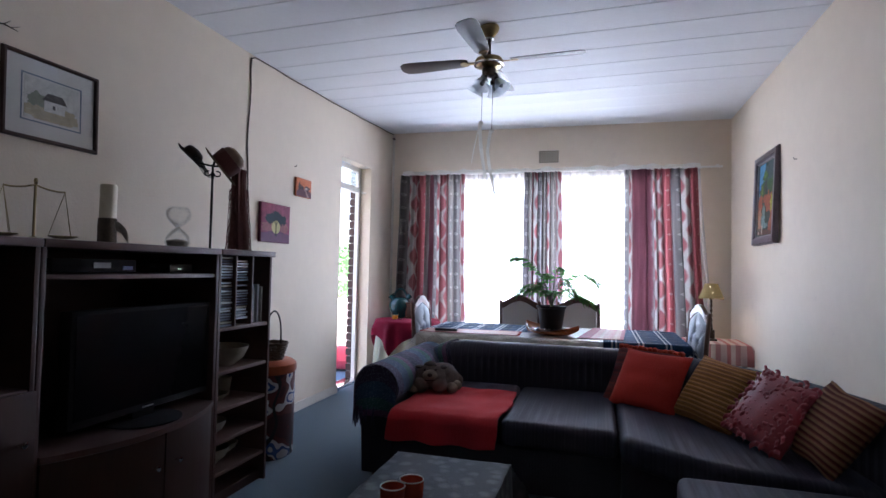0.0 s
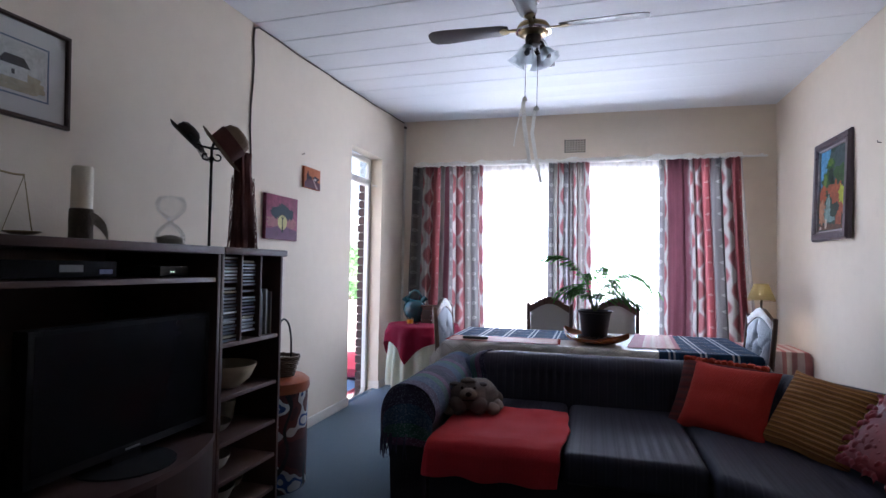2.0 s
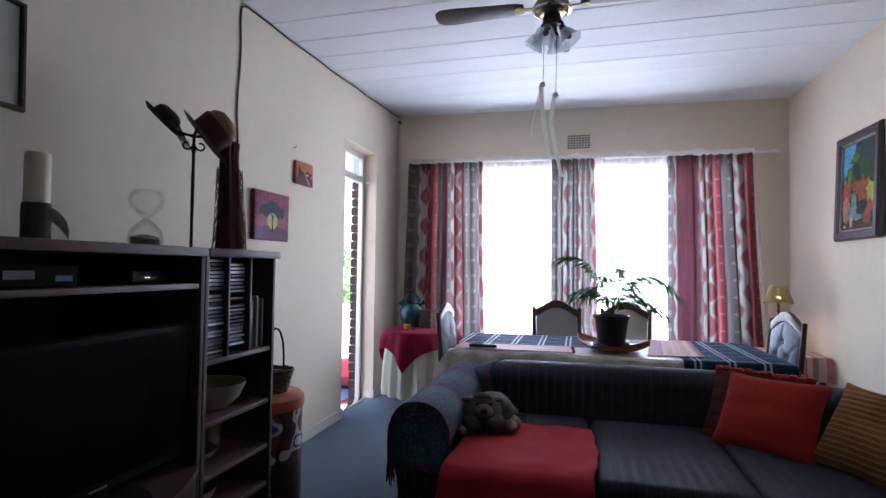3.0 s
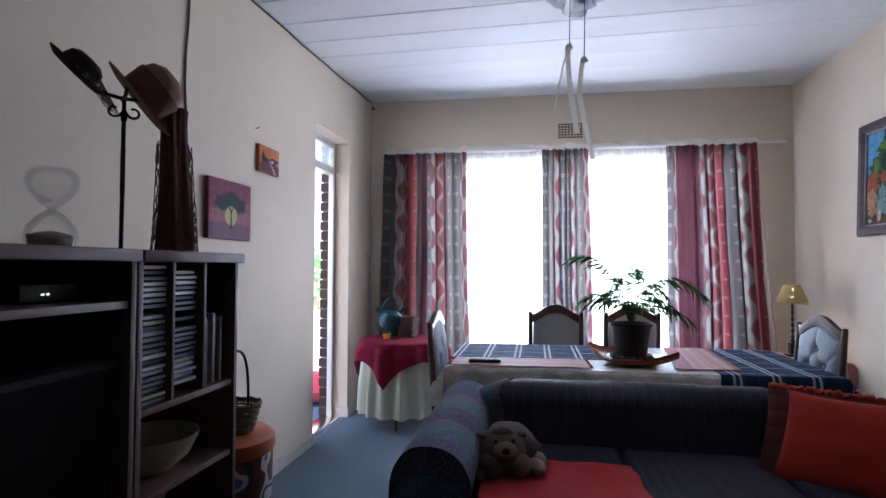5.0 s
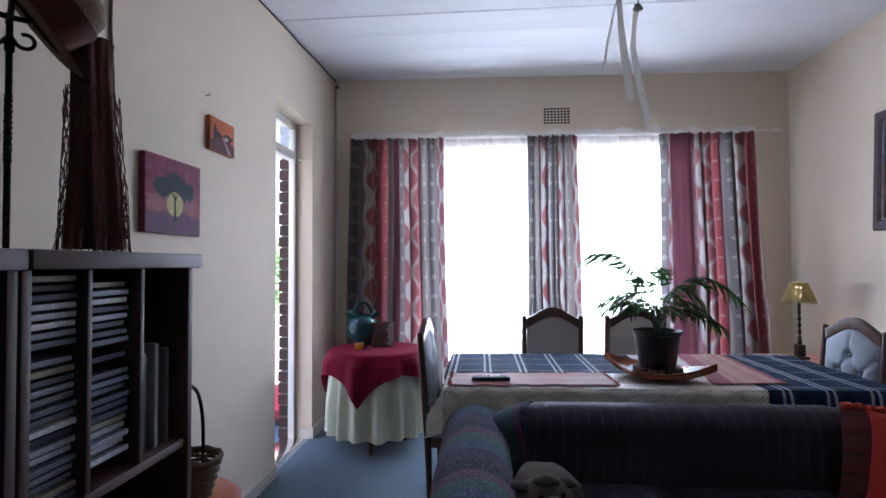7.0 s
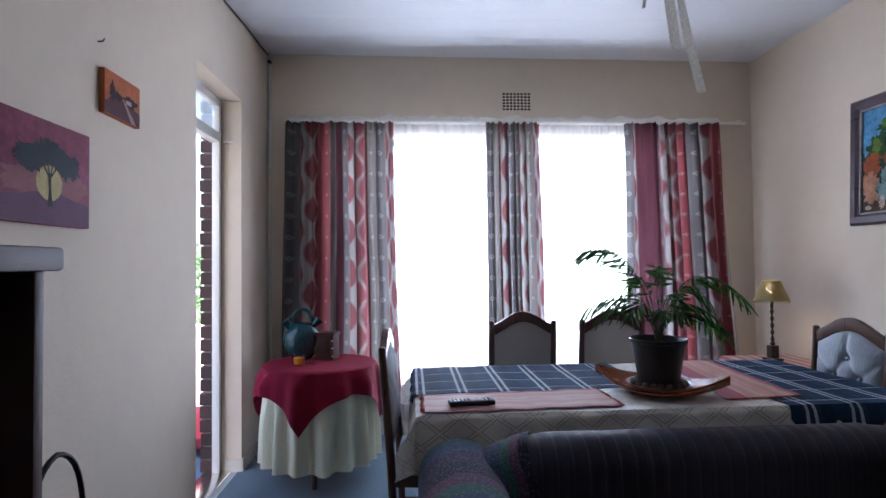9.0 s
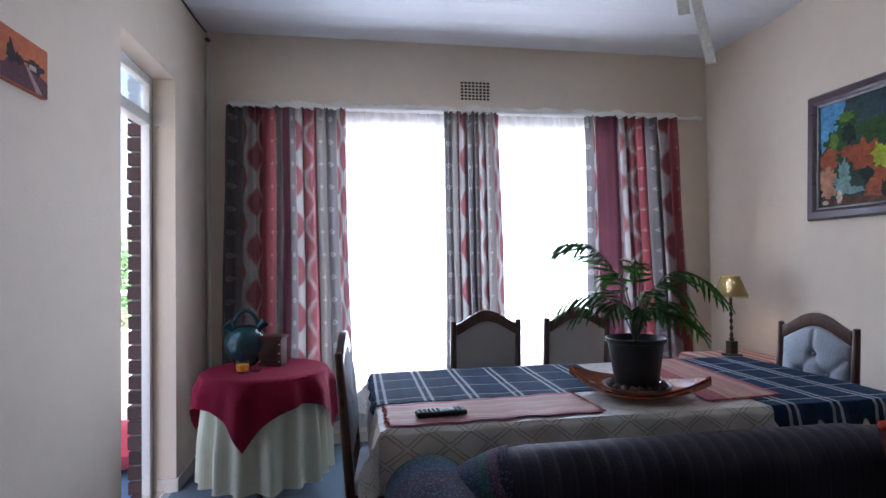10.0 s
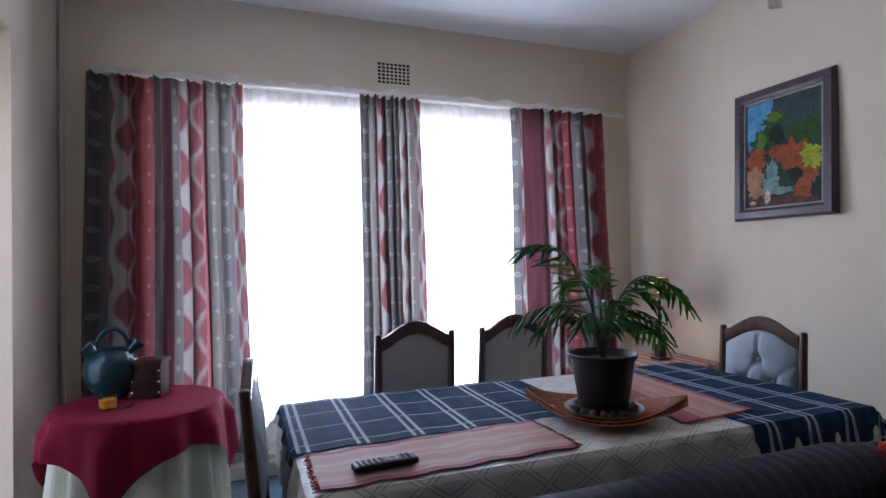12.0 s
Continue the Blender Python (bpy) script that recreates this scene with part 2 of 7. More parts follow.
def throw_mat():
    """Dark woven throw with bands of blue, green and violet figures."""
    n = Nodes("dark_patterned_throw")
    u, v, _ = n.xyz("UV")
    band = n.ramp(n.math("FRACT", n.math("DIVIDE", v, 0.42)), [(0.0, (0.052, 0.042, 0.078)), (0.22, (0.045, 0.075, 0.125)), (0.45, (0.045, 0.10, 0.095)), (0.62, (0.10, 0.055, 0.10)), (0.78, (0.034, 0.032, 0.055))], True)
    vo = n.add("ShaderNodeTexVoronoi", Vector=n.scaled((1, 1, 1), "UV"), Scale=95.0)
    spot = n.math("LESS_THAN", vo.outputs[0], 0.34)
    c = n.mix(n.math("MULTIPLY", spot, 0.45), band, (0.20, 0.22, 0.28))
    c = n.vary(c, n.noise(220.0, 2.0), 0.3)
    n.bump(n.math("ADD", n.noise(200.0, 2.0), vo.outputs[0]), 0.5, 0.003)
    return n.done(c, 0.95, 0.0, Sheen_Weight=0.08, Specular_IOR_Level=0.1)


def runner_mat():
    n = Nodes("rust_striped_runner")
    u, v, _ = n.xyz("UV")
    w = n.math("ADD", v, n.math("MULTIPLY", n.math("SUBTRACT", n.noise(9.0, 3.0, n.scaled((1, 6, 1), "UV")), 0.5), 0.06))
    c = n.ramp(n.math("FRACT", n.math("DIVIDE", w, 0.105)), [(0.0, (0.46, 0.23, 0.19)), (0.2, (0.50, 0.31, 0.25)), (0.36, (0.44, 0.21, 0.18)), (0.5, (0.51, 0.33, 0.26)), (0.72, (0.40, 0.24, 0.18)), (0.86, (0.46, 0.21, 0.18))])
    e = n.math("GREATER_THAN", n.math("ABSOLUTE", n.math("SUBTRACT", v, 0.13)), 0.108)
    c = n.mix(n.math("MULTIPLY", e, 0.85), c, (0.30, 0.045, 0.075))
    c = n.vary(c, n.noise(200.0, 2.0, n.scaled((0.2, 3, 1), "UV")), 0.25)
    n.bump(n.noise(250.0, 2.0), 0.3, 0.002)
    return n.done(c, 0.65, 0.0, Specular_IOR_Level=0.35)


def damask_mat():
    n = Nodes("grey_green_figured_cloth")
    vo = n.add("ShaderNodeTexVoronoi", Vector=n.tc.outputs["Object"], Scale=17.0)
    g = n.add("ShaderNodeMapRange", Value=n.math("ADD", vo.outputs[0], n.math("MULTIPLY", n.noise(38.0, 3.0), 0.5)), i1=0.45, i2=0.75)
    c = n.mix(g.outputs[0], (0.10, 0.118, 0.122), (0.048, 0.056, 0.062))
    c = n.vary(c, n.noise(5.0, 4.0), 0.25)
    c = n.vary(c, n.noise(190.0, 2.0), 0.25)
    n.bump(n.math("ADD", n.noise(160.0, 2.0), g.outputs[0]), 0.4, 0.003)
    return n.done(c, 0.75, 0.0, Specular_IOR_Level=0.25)


PAINT = wall_paint("cream_wall_paint", (0.695, 0.598, 0.480))
CEIL = plain("white_board_paint", (0.74, 0.745, 0.75), 0.7, amount=0.035, big=0.9, bump=0.1, spec=0.25)
GAP = plain("dark_joint", (0.07, 0.07, 0.075), 0.9)
HOLE_SHADE = plain("black_hollow_shade", (0.006, 0.006, 0.006), 0.95, spec=0.0)
TRIM = plain("off_white_gloss_paint", (0.62, 0.57, 0.50), 0.35, amount=0.06, bump=0.08)
STEEL = plain("cream_painted_steel", (0.60, 0.58, 0.54), 0.35, amount=0.07)
CARPET = carpet_mat()
UNIT = wood("dark_brown_laminate", (0.048, 0.022, 0.019), (0.092, 0.045, 0.038), 0.5, (30.0, 2.0, 30.0), 0.3)
UNIT_IN = wood("dark_brown_laminate_inside", (0.085, 0.044, 0.036), (0.145, 0.078, 0.062), 0.5, (30.0, 2.0, 30.0))
DOORW = wood("reddish_brown_veneer", (0.022, 0.009, 0.006), (0.050, 0.021, 0.014), 0.45, (30.0, 30.0, 2.0), 0.2)
CHAIRW = wood("dark_stained_wood", (0.05, 0.021, 0.013), (0.14, 0.065, 0.04), 0.3, (30.0, 30.0, 3.0))
LEGW = wood("brown_wood", (0.05, 0.024, 0.014), (0.12, 0.06, 0.035), 0.4, (30.0, 30.0, 3.0))
PADBLUE = cloth("pale_blue_grey_upholstery", (0.36, 0.40, 0.44), rough=0.55, sheen=0.1, amount=0.08)
PADBACK = cloth("taupe_back_cloth", (0.46, 0.41, 0.36), amount=0.08)
SOFA = stripes_cloth("charcoal_ribbed_sofa_cloth", [(0.0, (0.032, 0.030, 0.048)), (0.3, (0.025, 0.024, 0.040)), (0.5, (0.039, 0.036, 0.054)), (0.62, (0.026, 0.025, 0.041)), (0.85, (0.033, 0.031, 0.050))], 0.05, rough=0.62, spec=0.3)
SOFABASE = cloth("black_sofa_cloth", (0.038, 0.036, 0.050))
THROW = throw_mat()
REDCLOTH = cloth("red_throw_cloth", (0.50, 0.028, 0.035), amount=0.18)
REDPILLOW = cloth("red_pillow_cloth", (0.42, 0.03, 0.02), amount=0.15)
# gold and red-gold: the last, darkest stop colours shade into the pleat creases
GOLD = stripes_cloth("gold_cloth_shaded_pleats", [(0.0, (0.36, 0.17, 0.055)), (0.5, (0.30, 0.135, 0.045)), (0.8, (0.13, 0.05, 0.02))], 0.024, 1, bump=0.8)
GOLDRED = stripes_cloth("red_and_gold_cloth_shaded_pleats", [(0.0, (0.23, 0.12, 0.065)), (0.42, (0.18, 0.065, 0.04)), (0.6, (0.10, 0.03, 0.022))], 0.026, 1, bump=0.8)
BROWNCHECK = stripes_cloth("brown_checked_wool", [(0.0, (0.11, 0.026, 0.026)), (0.35, (0.085, 0.028, 0.028)), (0.6, (0.12, 0.03, 0.026)), (0.8, (0.078, 0.027, 0.028))], 0.07, 1, bump=0.5)
ORANGEWOOL = cloth("orange_red_wool", (0.48, 0.06, 0.03), amount=0.3)
RUFFLE = plain("red_satin", (0.28, 0.018, 0.026), 0.45, amount=0.25, big=9.0, fine=60.0)
MAROON = cloth("maroon_tablecloth", (0.21, 0.006, 0.026), amount=0.12, sheen=0.0)
CREAMCLOTH = cloth("cream_skirt_cloth", (0.68, 0.67, 0.50), amount=0.06)
PINKCLOTH = stripes_cloth("rose_check_cloth", [(0.0, (0.50, 0.36, 0.32)), (0.3, (0.42, 0.16, 0.15)), (0.5, (0.52, 0.40, 0.35)), (0.75, (0.40, 0.20, 0.19))], 0.16)
GREYCLOTH = damask_mat()
CURTAIN = curtain_mat()
SHEER = sheer_mat()
PLAID = plaid_mat()
LATTICE = lattice_cloth_mat()
RUNNER = runner_mat()
GLASS = glass_mat("window_glass", clear=0.6)
CLEARGLASS = glass_mat("clear_glass", clear=0.82)


def thin_glass(name, gloss=0.1):
    """Thin clear glass: looks straight through, with a faint gloss."""
    n = Nodes(name)
    g = n.add("ShaderNodeBsdfGlossy", Roughness=0.03)
    t = n.add("ShaderNodeBsdfTransparent", Color=(0.99, 0.995, 0.995, 1))
    fr = n.add("ShaderNodeFresnel", IOR=1.4)
    m = n.add("ShaderNodeMixShader", i0=n.math("MULTIPLY_ADD", fr.outputs[0], 0.18, gloss * 0.12), i1=t.outputs[0], i2=g.outputs[0])
    n.tree.links.new(m.outputs[0], n.out.inputs[0])
    return n.mat


def veil_mat():
    n = Nodes("spotted_net_veil")
    v = n.add("ShaderNodeTexVoronoi", Vector=n.tc.outputs["Object"], Scale=80.0)
    f = n.math("MAXIMUM", n.math("LESS_THAN", v.outputs[0], 0.3), 0.55)
    d = n.add("ShaderNodeBsdfDiffuse", Color=(0.02, 0.018, 0.018, 1))
    t = n.add("ShaderNodeBsdfTransparent")
    m = n.add("ShaderNodeMixShader", i0=f, i1=t.outputs[0], i2=d.outputs[0])
    n.tree.links.new(m.outputs[0], n.out.inputs[0])
    return n.mat


THINGLASS = thin_glass("thin_clear_glass")
VEIL = veil_mat()
FROST = glass_mat("frosted_glass", (0.85, 0.88, 0.9), 0.45, 0.3)
BRASS = plain("antique_brass", (0.36, 0.27, 0.14), 0.3, 1.0, amount=0.15, bump=0.05)
BRASS_D = plain("dark_bronze", (0.06, 0.045, 0.035), 0.35, 0.9, amount=0.2)
CHROME = plain("polished_metal", (0.75, 0.74, 0.72), 0.2, 1.0, amount=0.05, bump=0.0)
BLADE = wood("dark_fan_blade_wood", (0.05, 0.04, 0.036), (0.09, 0.07, 0.06), 0.4, (3.0, 30.0, 30.0))
IRON = plain("black_wrought_iron", (0.018, 0.014, 0.013), 0.5, 0.7, amount=0.3, bump=0.3)
WHITEPL = plain("white_plastic", (0.78, 0.77, 0.74), 0.4, amount=0.05)
MATTBLACK = plain("matt_black_plastic", (0.012, 0.011, 0.012), 0.8, amount=0.15, spec=0.1)
BLACKPL = plain("black_plastic", (0.012, 0.012, 0.013), 0.4, amount=0.15)
SCREEN = plain("black_screen_glass", (0.005, 0.005, 0.006), 0.2, amount=0.05, bump=0.0, spec=0.1)
SILVERPL = plain("grey_plastic", (0.16, 0.16, 0.17), 0.4, amount=0.1)
WAX = plain("ivory_wax", (0.72, 0.64, 0.50), 0.45, amount=0.06)
RAFFIA = plain("brown_raffia", (0.085, 0.062, 0.042), 0.85, amount=0.35, fine=90.0, bump=0.5)
STRAW = plain("woven_straw", (0.20, 0.12, 0.072), 0.8, amount=0.25, fine=140.0, bump=0.6, bscale=200.0)
SCARF = plain("dark_brown_net_scarf", (0.125, 0.042, 0.034), 0.9, amount=0.35, fine=120.0)
BLACKFELT = cloth("dark_brown_felt", (0.035, 0.021, 0.017))
SAND = plain("grey_sand", (0.30, 0.27, 0.23), 0.95, fine=200.0)
CERAMIC = plain("cream_glazed_pottery", (0.34, 0.29, 0.215), 0.35, amount=0.2, big=12.0)
WICKER = plain("brown_wicker", (0.11, 0.065, 0.035), 0.7, amount=0.35, fine=60.0)
TEAL = plain("dark_teal_glaze", (0.006, 0.045, 0.050), 0.15, amount=0.35, big=9.0, bump=0.05)
REDWOOD = wood("red_brown_box_wood", (0.035, 0.012, 0.008), (0.085, 0.03, 0.018), 0.7, spec=0.2)
AMBER = plain("orange_candle_wax", (0.75, 0.28, 0.02), 0.35, amount=0.1)
POT = plain("black_plant_pot", (0.014, 0.016, 0.02), 0.4, amount=0.2, bump=0.05)


def leaf_mat():
    n = Nodes("palm_leaf_green")
    c = n.vary((0.055, 0.17, 0.050), n.noise(9.0, 3.0), 0.25)
    c = n.vary(c, n.add("ShaderNodeObjectInfo").outputs["Random"], 0.4)
    x, y, z = n.xyz()
    n.bump(n.math("SINE", n.math("MULTIPLY", y, 1600.0)), 0.2, 0.001)
    n.done(c, 0.38, 0.0, Specular_IOR_Level=0.4)
    t = n.add("ShaderNodeBsdfTranslucent", Color=n.mix(1.0, c, (1.6, 1.8, 0.8), "MULTIPLY"))
    m = n.add("ShaderNodeMixShader", i0=0.5, i1=n.bsdf.outputs[0], i2=t.outputs[0])
    n.tree.links.new(m.outputs[0], n.out.inputs[0])
    return n.mat


LEAF = leaf_mat()
STEM = plain("palm_stem", (0.06, 0.09, 0.03), 0.5, amount=0.2)
SOIL = plain("dark_soil", (0.02, 0.014, 0.01), 0.95, fine=120.0, bump=0.8)
PEBBLE = plain("brown_pebble", (0.10, 0.055, 0.04), 0.45, amount=0.3, rnd=0.5)
DISH = plain("terracotta_glaze", (0.36, 0.10, 0.035), 0.25, amount=0.2, big=8.0)
DISHRIM = plain("pale_dish_glaze", (0.66, 0.64, 0.62), 0.2, amount=0.12)
RUBBER = plain("dark_rubber_buttons", (0.08, 0.08, 0.085), 0.6)


def see_through(name, base, share, pierced=0.0):
    """Thin cloth that passes part of the light, with small gaps where pierced."""
    n = Nodes(name)
    c = n.vary(base, n.noise(120.0, 2.0), 0.3)
    n.bump(n.noise(150.0, 2.0), 0.4, 0.003)
    n.done(c, 0.7, 0.0, Specular_IOR_Level=0.2)
    t = n.add("ShaderNodeBsdfTranslucent", Color=c)
    m = n.add("ShaderNodeMixShader", i0=share, i1=n.bsdf.outputs[0], i2=t.outputs[0])
    if pierced:
        v = n.add("ShaderNodeTexVoronoi", Vector=n.tc.outputs["Object"], Scale=110.0)
        g = n.math("LESS_THAN", v.outputs[0], pierced)
        m = n.add("ShaderNodeMixShader", i0=g, i1=m.outputs[0], i2=n.add("ShaderNodeBsdfTransparent").outputs[0])
    n.tree.links.new(m.outputs[0], n.out.inputs[0])
    return n.mat


LAMPSHADE = see_through("gold_beaded_shade", (0.27, 0.22, 0.10), 0.12, 0.26)
BRICK = plain("dark_red_brick", (0.038, 0.020, 0.018), 0.85, amount=0.25, fine=50.0, bump=0.6, rnd=0.3)
MORTAR = plain("grey_mortar", (0.13, 0.12, 0.11), 0.95, bump=0.5)
PLASTER = plain("pale_pink_plaster", (0.66, 0.55, 0.52), 0.8, amount=0.06, bump=0.3)
CONCRETE = plain("pale_concrete", (0.52, 0.50, 0.46), 0.85, amount=0.1, big=0.2, bump=0.3)
SLATE = plain("blue_balcony_floor", (0.09, 0.17, 0.27), 0.6, amount=0.2)
FOLIAGE = plain("garden_foliage", (0.10, 0.22, 0.08), 0.6, amount=0.3, rnd=0.2)
BARK = plain("tree_bark", (0.22, 0.18, 0.14), 0.9, fine=30.0, bump=0.8)
CABLE = plain("brown_cable", (0.08, 0.05, 0.04), 0.6)
PAPER = plain("cream_mount_card", (0.60, 0.58, 0.55), 0.85, amount=0.04)
FRAMEW = wood("dark_brown_frame_wood", (0.03, 0.013, 0.009), (0.07, 0.03, 0.02), 0.3)
FRAMEP = wood("plum_brown_frame_wood", (0.06, 0.042, 0.052), (0.10, 0.07, 0.085), 0.3)
PLUSH = plain("grey_brown_plush", (0.125, 0.093, 0.076), 0.95, big=14.0, amount=0.42, fine=150.0, bump=0.9, bscale=260.0, dist=0.01)
PLUSH_L = plain("pale_plush", (0.23, 0.18, 0.145), 0.95, amount=0.2, fine=150.0, bump=0.8, bscale=260.0)
ORANGECL = plain("orange_lacquer_lid", (0.38, 0.085, 0.025), 0.4, amount=0.2)


RIBBON = see_through("white_ribbon", (0.82, 0.80, 0.75), 0.5)


def paint(name, c, rough=0.6, amount=0.22):
    return plain(name, c, rough, amount=amount, big=18.0, fine=70.0, bump=0.25, bscale=90.0, spec=0.15)


def drum_mat():
    """White drum with dark curling bands and blue and maroon patches."""
    n = Nodes("patterned_drum_cloth")
    x, y, z = n.xyz()
    k = n.noise(7.0, 1.0)
    c = n.ramp(k, [(0.0, (0.05, 0.012, 0.014)), (0.44, (0.10, 0.02, 0.018)), (0.54, (0.50, 0.48, 0.47)), (0.60, (0.03, 0.07, 0.20)), (0.66, (0.52, 0.50, 0.48))], True)
    w = n.add("ShaderNodeTexWave", Vector=n.tc.outputs["Object"], Scale=3.2, Distortion=9.0, Detail=1.0)
    c = n.mix(n.math("GREATER_THAN", w.outputs[1], 0.93), c, (0.015, 0.012, 0.012))
    return n.done(c, 0.6)


DRUM = drum_mat()


# ---- builders ----
def merge(*bms):
    """All the given meshes in the first of them."""
    for other in bms[1:]:
        tmp = bpy.data.meshes.new("tmp")
        other.to_mesh(tmp)
        other.free()
        bms[0].from_mesh(tmp)
        bpy.data.meshes.remove(tmp)
    return bms[0]


def moved(bm, m):
    bm.transform(m)
    return bm


def box(x0, x1, y0, y1, z0, z1, bevel=0.004, seg=2):
    bm = bmesh.new()
    bmesh.ops.create_cube(bm, size=1.0)
    bm.transform(Matrix.Translation(((x0 + x1) / 2, (y0 + y1) / 2, (z0 + z1) / 2)) @ Matrix.Diagonal((x1 - x0, y1 - y0, z1 - z0, 1)))
    if bevel:
        bmesh.ops.bevel(bm, geom=bm.edges[:], offset=min(bevel, 0.45 * min(x1 - x0, y1 - y0, z1 - z0)), segments=seg, profile=0.6, affect="EDGES")
    return bm


def lathe(profile, seg=32, wob=None):
    """A turned form: profile is (radius, z) from bottom to top. wob(angle, z) scales the radius."""
    bm = bmesh.new()
    rings = []
    for r, z in profile:
        if r < 1e-5:
            rings.append([bm.verts.new((0, 0, z))])
        else:
            rings.append([bm.verts.new((r * math.cos(a) * k, r * math.sin(a) * k, z)) for a in [2 * math.pi * i / seg for i in range(seg)] for k in [wob(a, z) if wob else 1.0]])
    for a, b in zip(rings, rings[1:]):
        if len(a) == 1 and len(b) == 1:
            continue
        for i in range(seg):
            j = (i + 1) % seg
            if len(a) == 1:
                bm.faces.new((a[0], b[j], b[i]))
            elif len(b) == 1:
                bm.faces.new((a[i], a[j], b[0]))
            else:
                bm.faces.new((a[i], a[j], b[j], b[i]))
    bmesh.ops.recalc_face_normals(bm, faces=bm.faces[:])
    return bm


def tube(pts, r, seg=8, caps=True):
    """A round bar along points; r is a number or one per point."""
    bm = bmesh.new()
    pts = [Vector(p) for p in pts]
    rs = r if isinstance(r, (list, tuple)) else [r] * len(pts)
    up = Vector((0, 0, 1))
    rings = []
    for i, p in enumerate(pts):
        d = (pts[min(i + 1, len(pts) - 1)] - pts[max(i - 1, 0)]).normalized()
        if abs(d.dot(up)) > 0.95:
            up = Vector((1, 0, 0)) if abs(d.x) < 0.9 else Vector((0, 1, 0))
        s = d.cross(up).normalized()
        up = s.cross(d).normalized()
        rings.append([bm.verts.new(p + rs[i] * (math.cos(a) * s + math.sin(a) * up)) for a in [2 * math.pi * k / seg for k in range(seg)]])
    for a, b in zip(rings, rings[1:]):
        for k in range(seg):
            bm.faces.new((a[k], a[(k + 1) % seg], b[(k + 1) % seg], b[k]))
    if caps:
        bm.faces.new(rings[0][::-1]), bm.faces.new(rings[-1])
    bmesh.ops.recalc_face_normals(bm, faces=bm.faces[:])
    return bm


def sheet(f, nu, nv, thick=0.0, uv=None):
    """A surface f(u, v) over 0..1; uv(u, v) gives its cloth coordinates in metres."""
    bm = bmesh.new()
    lay = bm.loops.layers.uv.new("UVMap")
    vs = [[bm.verts.new(f(i / nu, j / nv)) for j in range(nv + 1)] for i in range(nu + 1)]
    for i in range(nu):
        for j in range(nv):
            fc = bm.faces.new((vs[i][j], vs[i + 1][j], vs[i + 1][j + 1], vs[i][j + 1]))
            if uv:
                for lp, (a, b) in zip(fc.loops, ((i, j), (i + 1, j), (i + 1, j + 1), (i, j + 1))):
                    lp[lay].uv = uv(a / nu, b / nv)
    if thick:
        bm.normal_update()
        back = [[bm.verts.new(p.co - p.normal * thick) for p in row] for row in vs]
        for i in range(nu):
            for j in range(nv):
                fc = bm.faces.new((back[i][j], back[i][j + 1], back[i + 1][j + 1], back[i + 1][j]))
                if uv:
                    for lp, (a, b) in zip(fc.loops, ((i, j), (i, j + 1), (i + 1, j + 1), (i + 1, j))):
                        lp[lay].uv = uv(a / nu, b / nv)
        rim = [(i, 0) for i in range(nu)] + [(nu, j) for j in range(nv)] + [(i, nv) for i in range(nu, 0, -1)] + [(0, j) for j in range(nv, 0, -1)]
        for (a, b), (c, d) in zip(rim, rim[1:] + rim[:1]):
            fc = bm.faces.new((vs[c][d], vs[a][b], back[a][b], back[c][d]))
            if uv:
                for lp, (p, q) in zip(fc.loops, ((c, d), (a, b), (a, b), (c, d))):
                    lp[lay].uv = uv(p / nu, q / nv)
    return bm


def prism(outline, depth, bevel=0.0):
    """An outline in x, z, made depth thick along y."""
    bm = bmesh.new()
    a = [bm.verts.new((x, 0, z)) for x, z in outline]
    b = [bm.verts.new((x, depth, z)) for x, z in outline]
    bm.faces.new(a), bm.faces.new(b[::-1])
    for i in range(len(a)):
        j = (i + 1) % len(a)
        bm.faces.new((a[j], a[i], b[i], b[j]))
    bmesh.ops.recalc_face_normals(bm, faces=bm.faces[:])
    if bevel:
        sharp = [e for e in bm.edges if len(e.link_faces) == 2 and e.calc_face_angle() > 0.9]
        bmesh.ops.bevel(bm, geom=sharp, offset=bevel, segments=2, profile=0.6, affect="EDGES")
    return bm


def pillow(w, h, t, seed=0, n=18, lump=0.010, uvscale=1.0):
    """A stuffed cushion in the x, z plane, its front towards -y."""
    bm = bmesh.new()
    lay = bm.loops.layers.uv.new("UVMap")
    for side in (-1, 1):
        vs = []
        for i in range(n + 1):
            row = []
            for j in range(n + 1):
                u, v = 2 * i / n - 1, 2 * j / n - 1
                edge = max(0.0, (1 - abs(u) ** 2.6)) * max(0.0, (1 - abs(v) ** 2.6))
                pinch = 1 - 0.07 * (1 - abs(v) ** 2) * abs(u) ** 3
                pinch2 = 1 - 0.07 * (1 - abs(u) ** 2) * abs(v) ** 3
                bump = lump * noise.noise(Vector((u * 2.2 + seed * 7.1, v * 2.2, side * 3.0)))
                row.append(bm.verts.new((u * w / 2 * pinch, side * (t / 2 * edge ** 0.5) + bump * edge, v * h / 2 * pinch2 + lump * 0.8 * noise.noise(Vector((u * 1.5, seed * 3.0, 0))) * v * v)))
            vs.append(row)
        for i in range(n):
            for j in range(n):
                idx = [(i, j), (i + 1, j), (i + 1, j + 1), (i, j + 1)]
                if side > 0:
                    idx = idx[::-1]
                fc = bm.faces.new([vs[a][b] for a, b in idx])
                for lp, (a, b) in zip(fc.loops, idx):
                    lp[lay].uv = (a / n * w * uvscale, b / n * h * uvscale)
    bmesh.ops.remove_doubles(bm, verts=bm.verts[:], dist=1e-5)
    bmesh.ops.recalc_face_normals(bm, faces=bm.faces[:])
    return bm


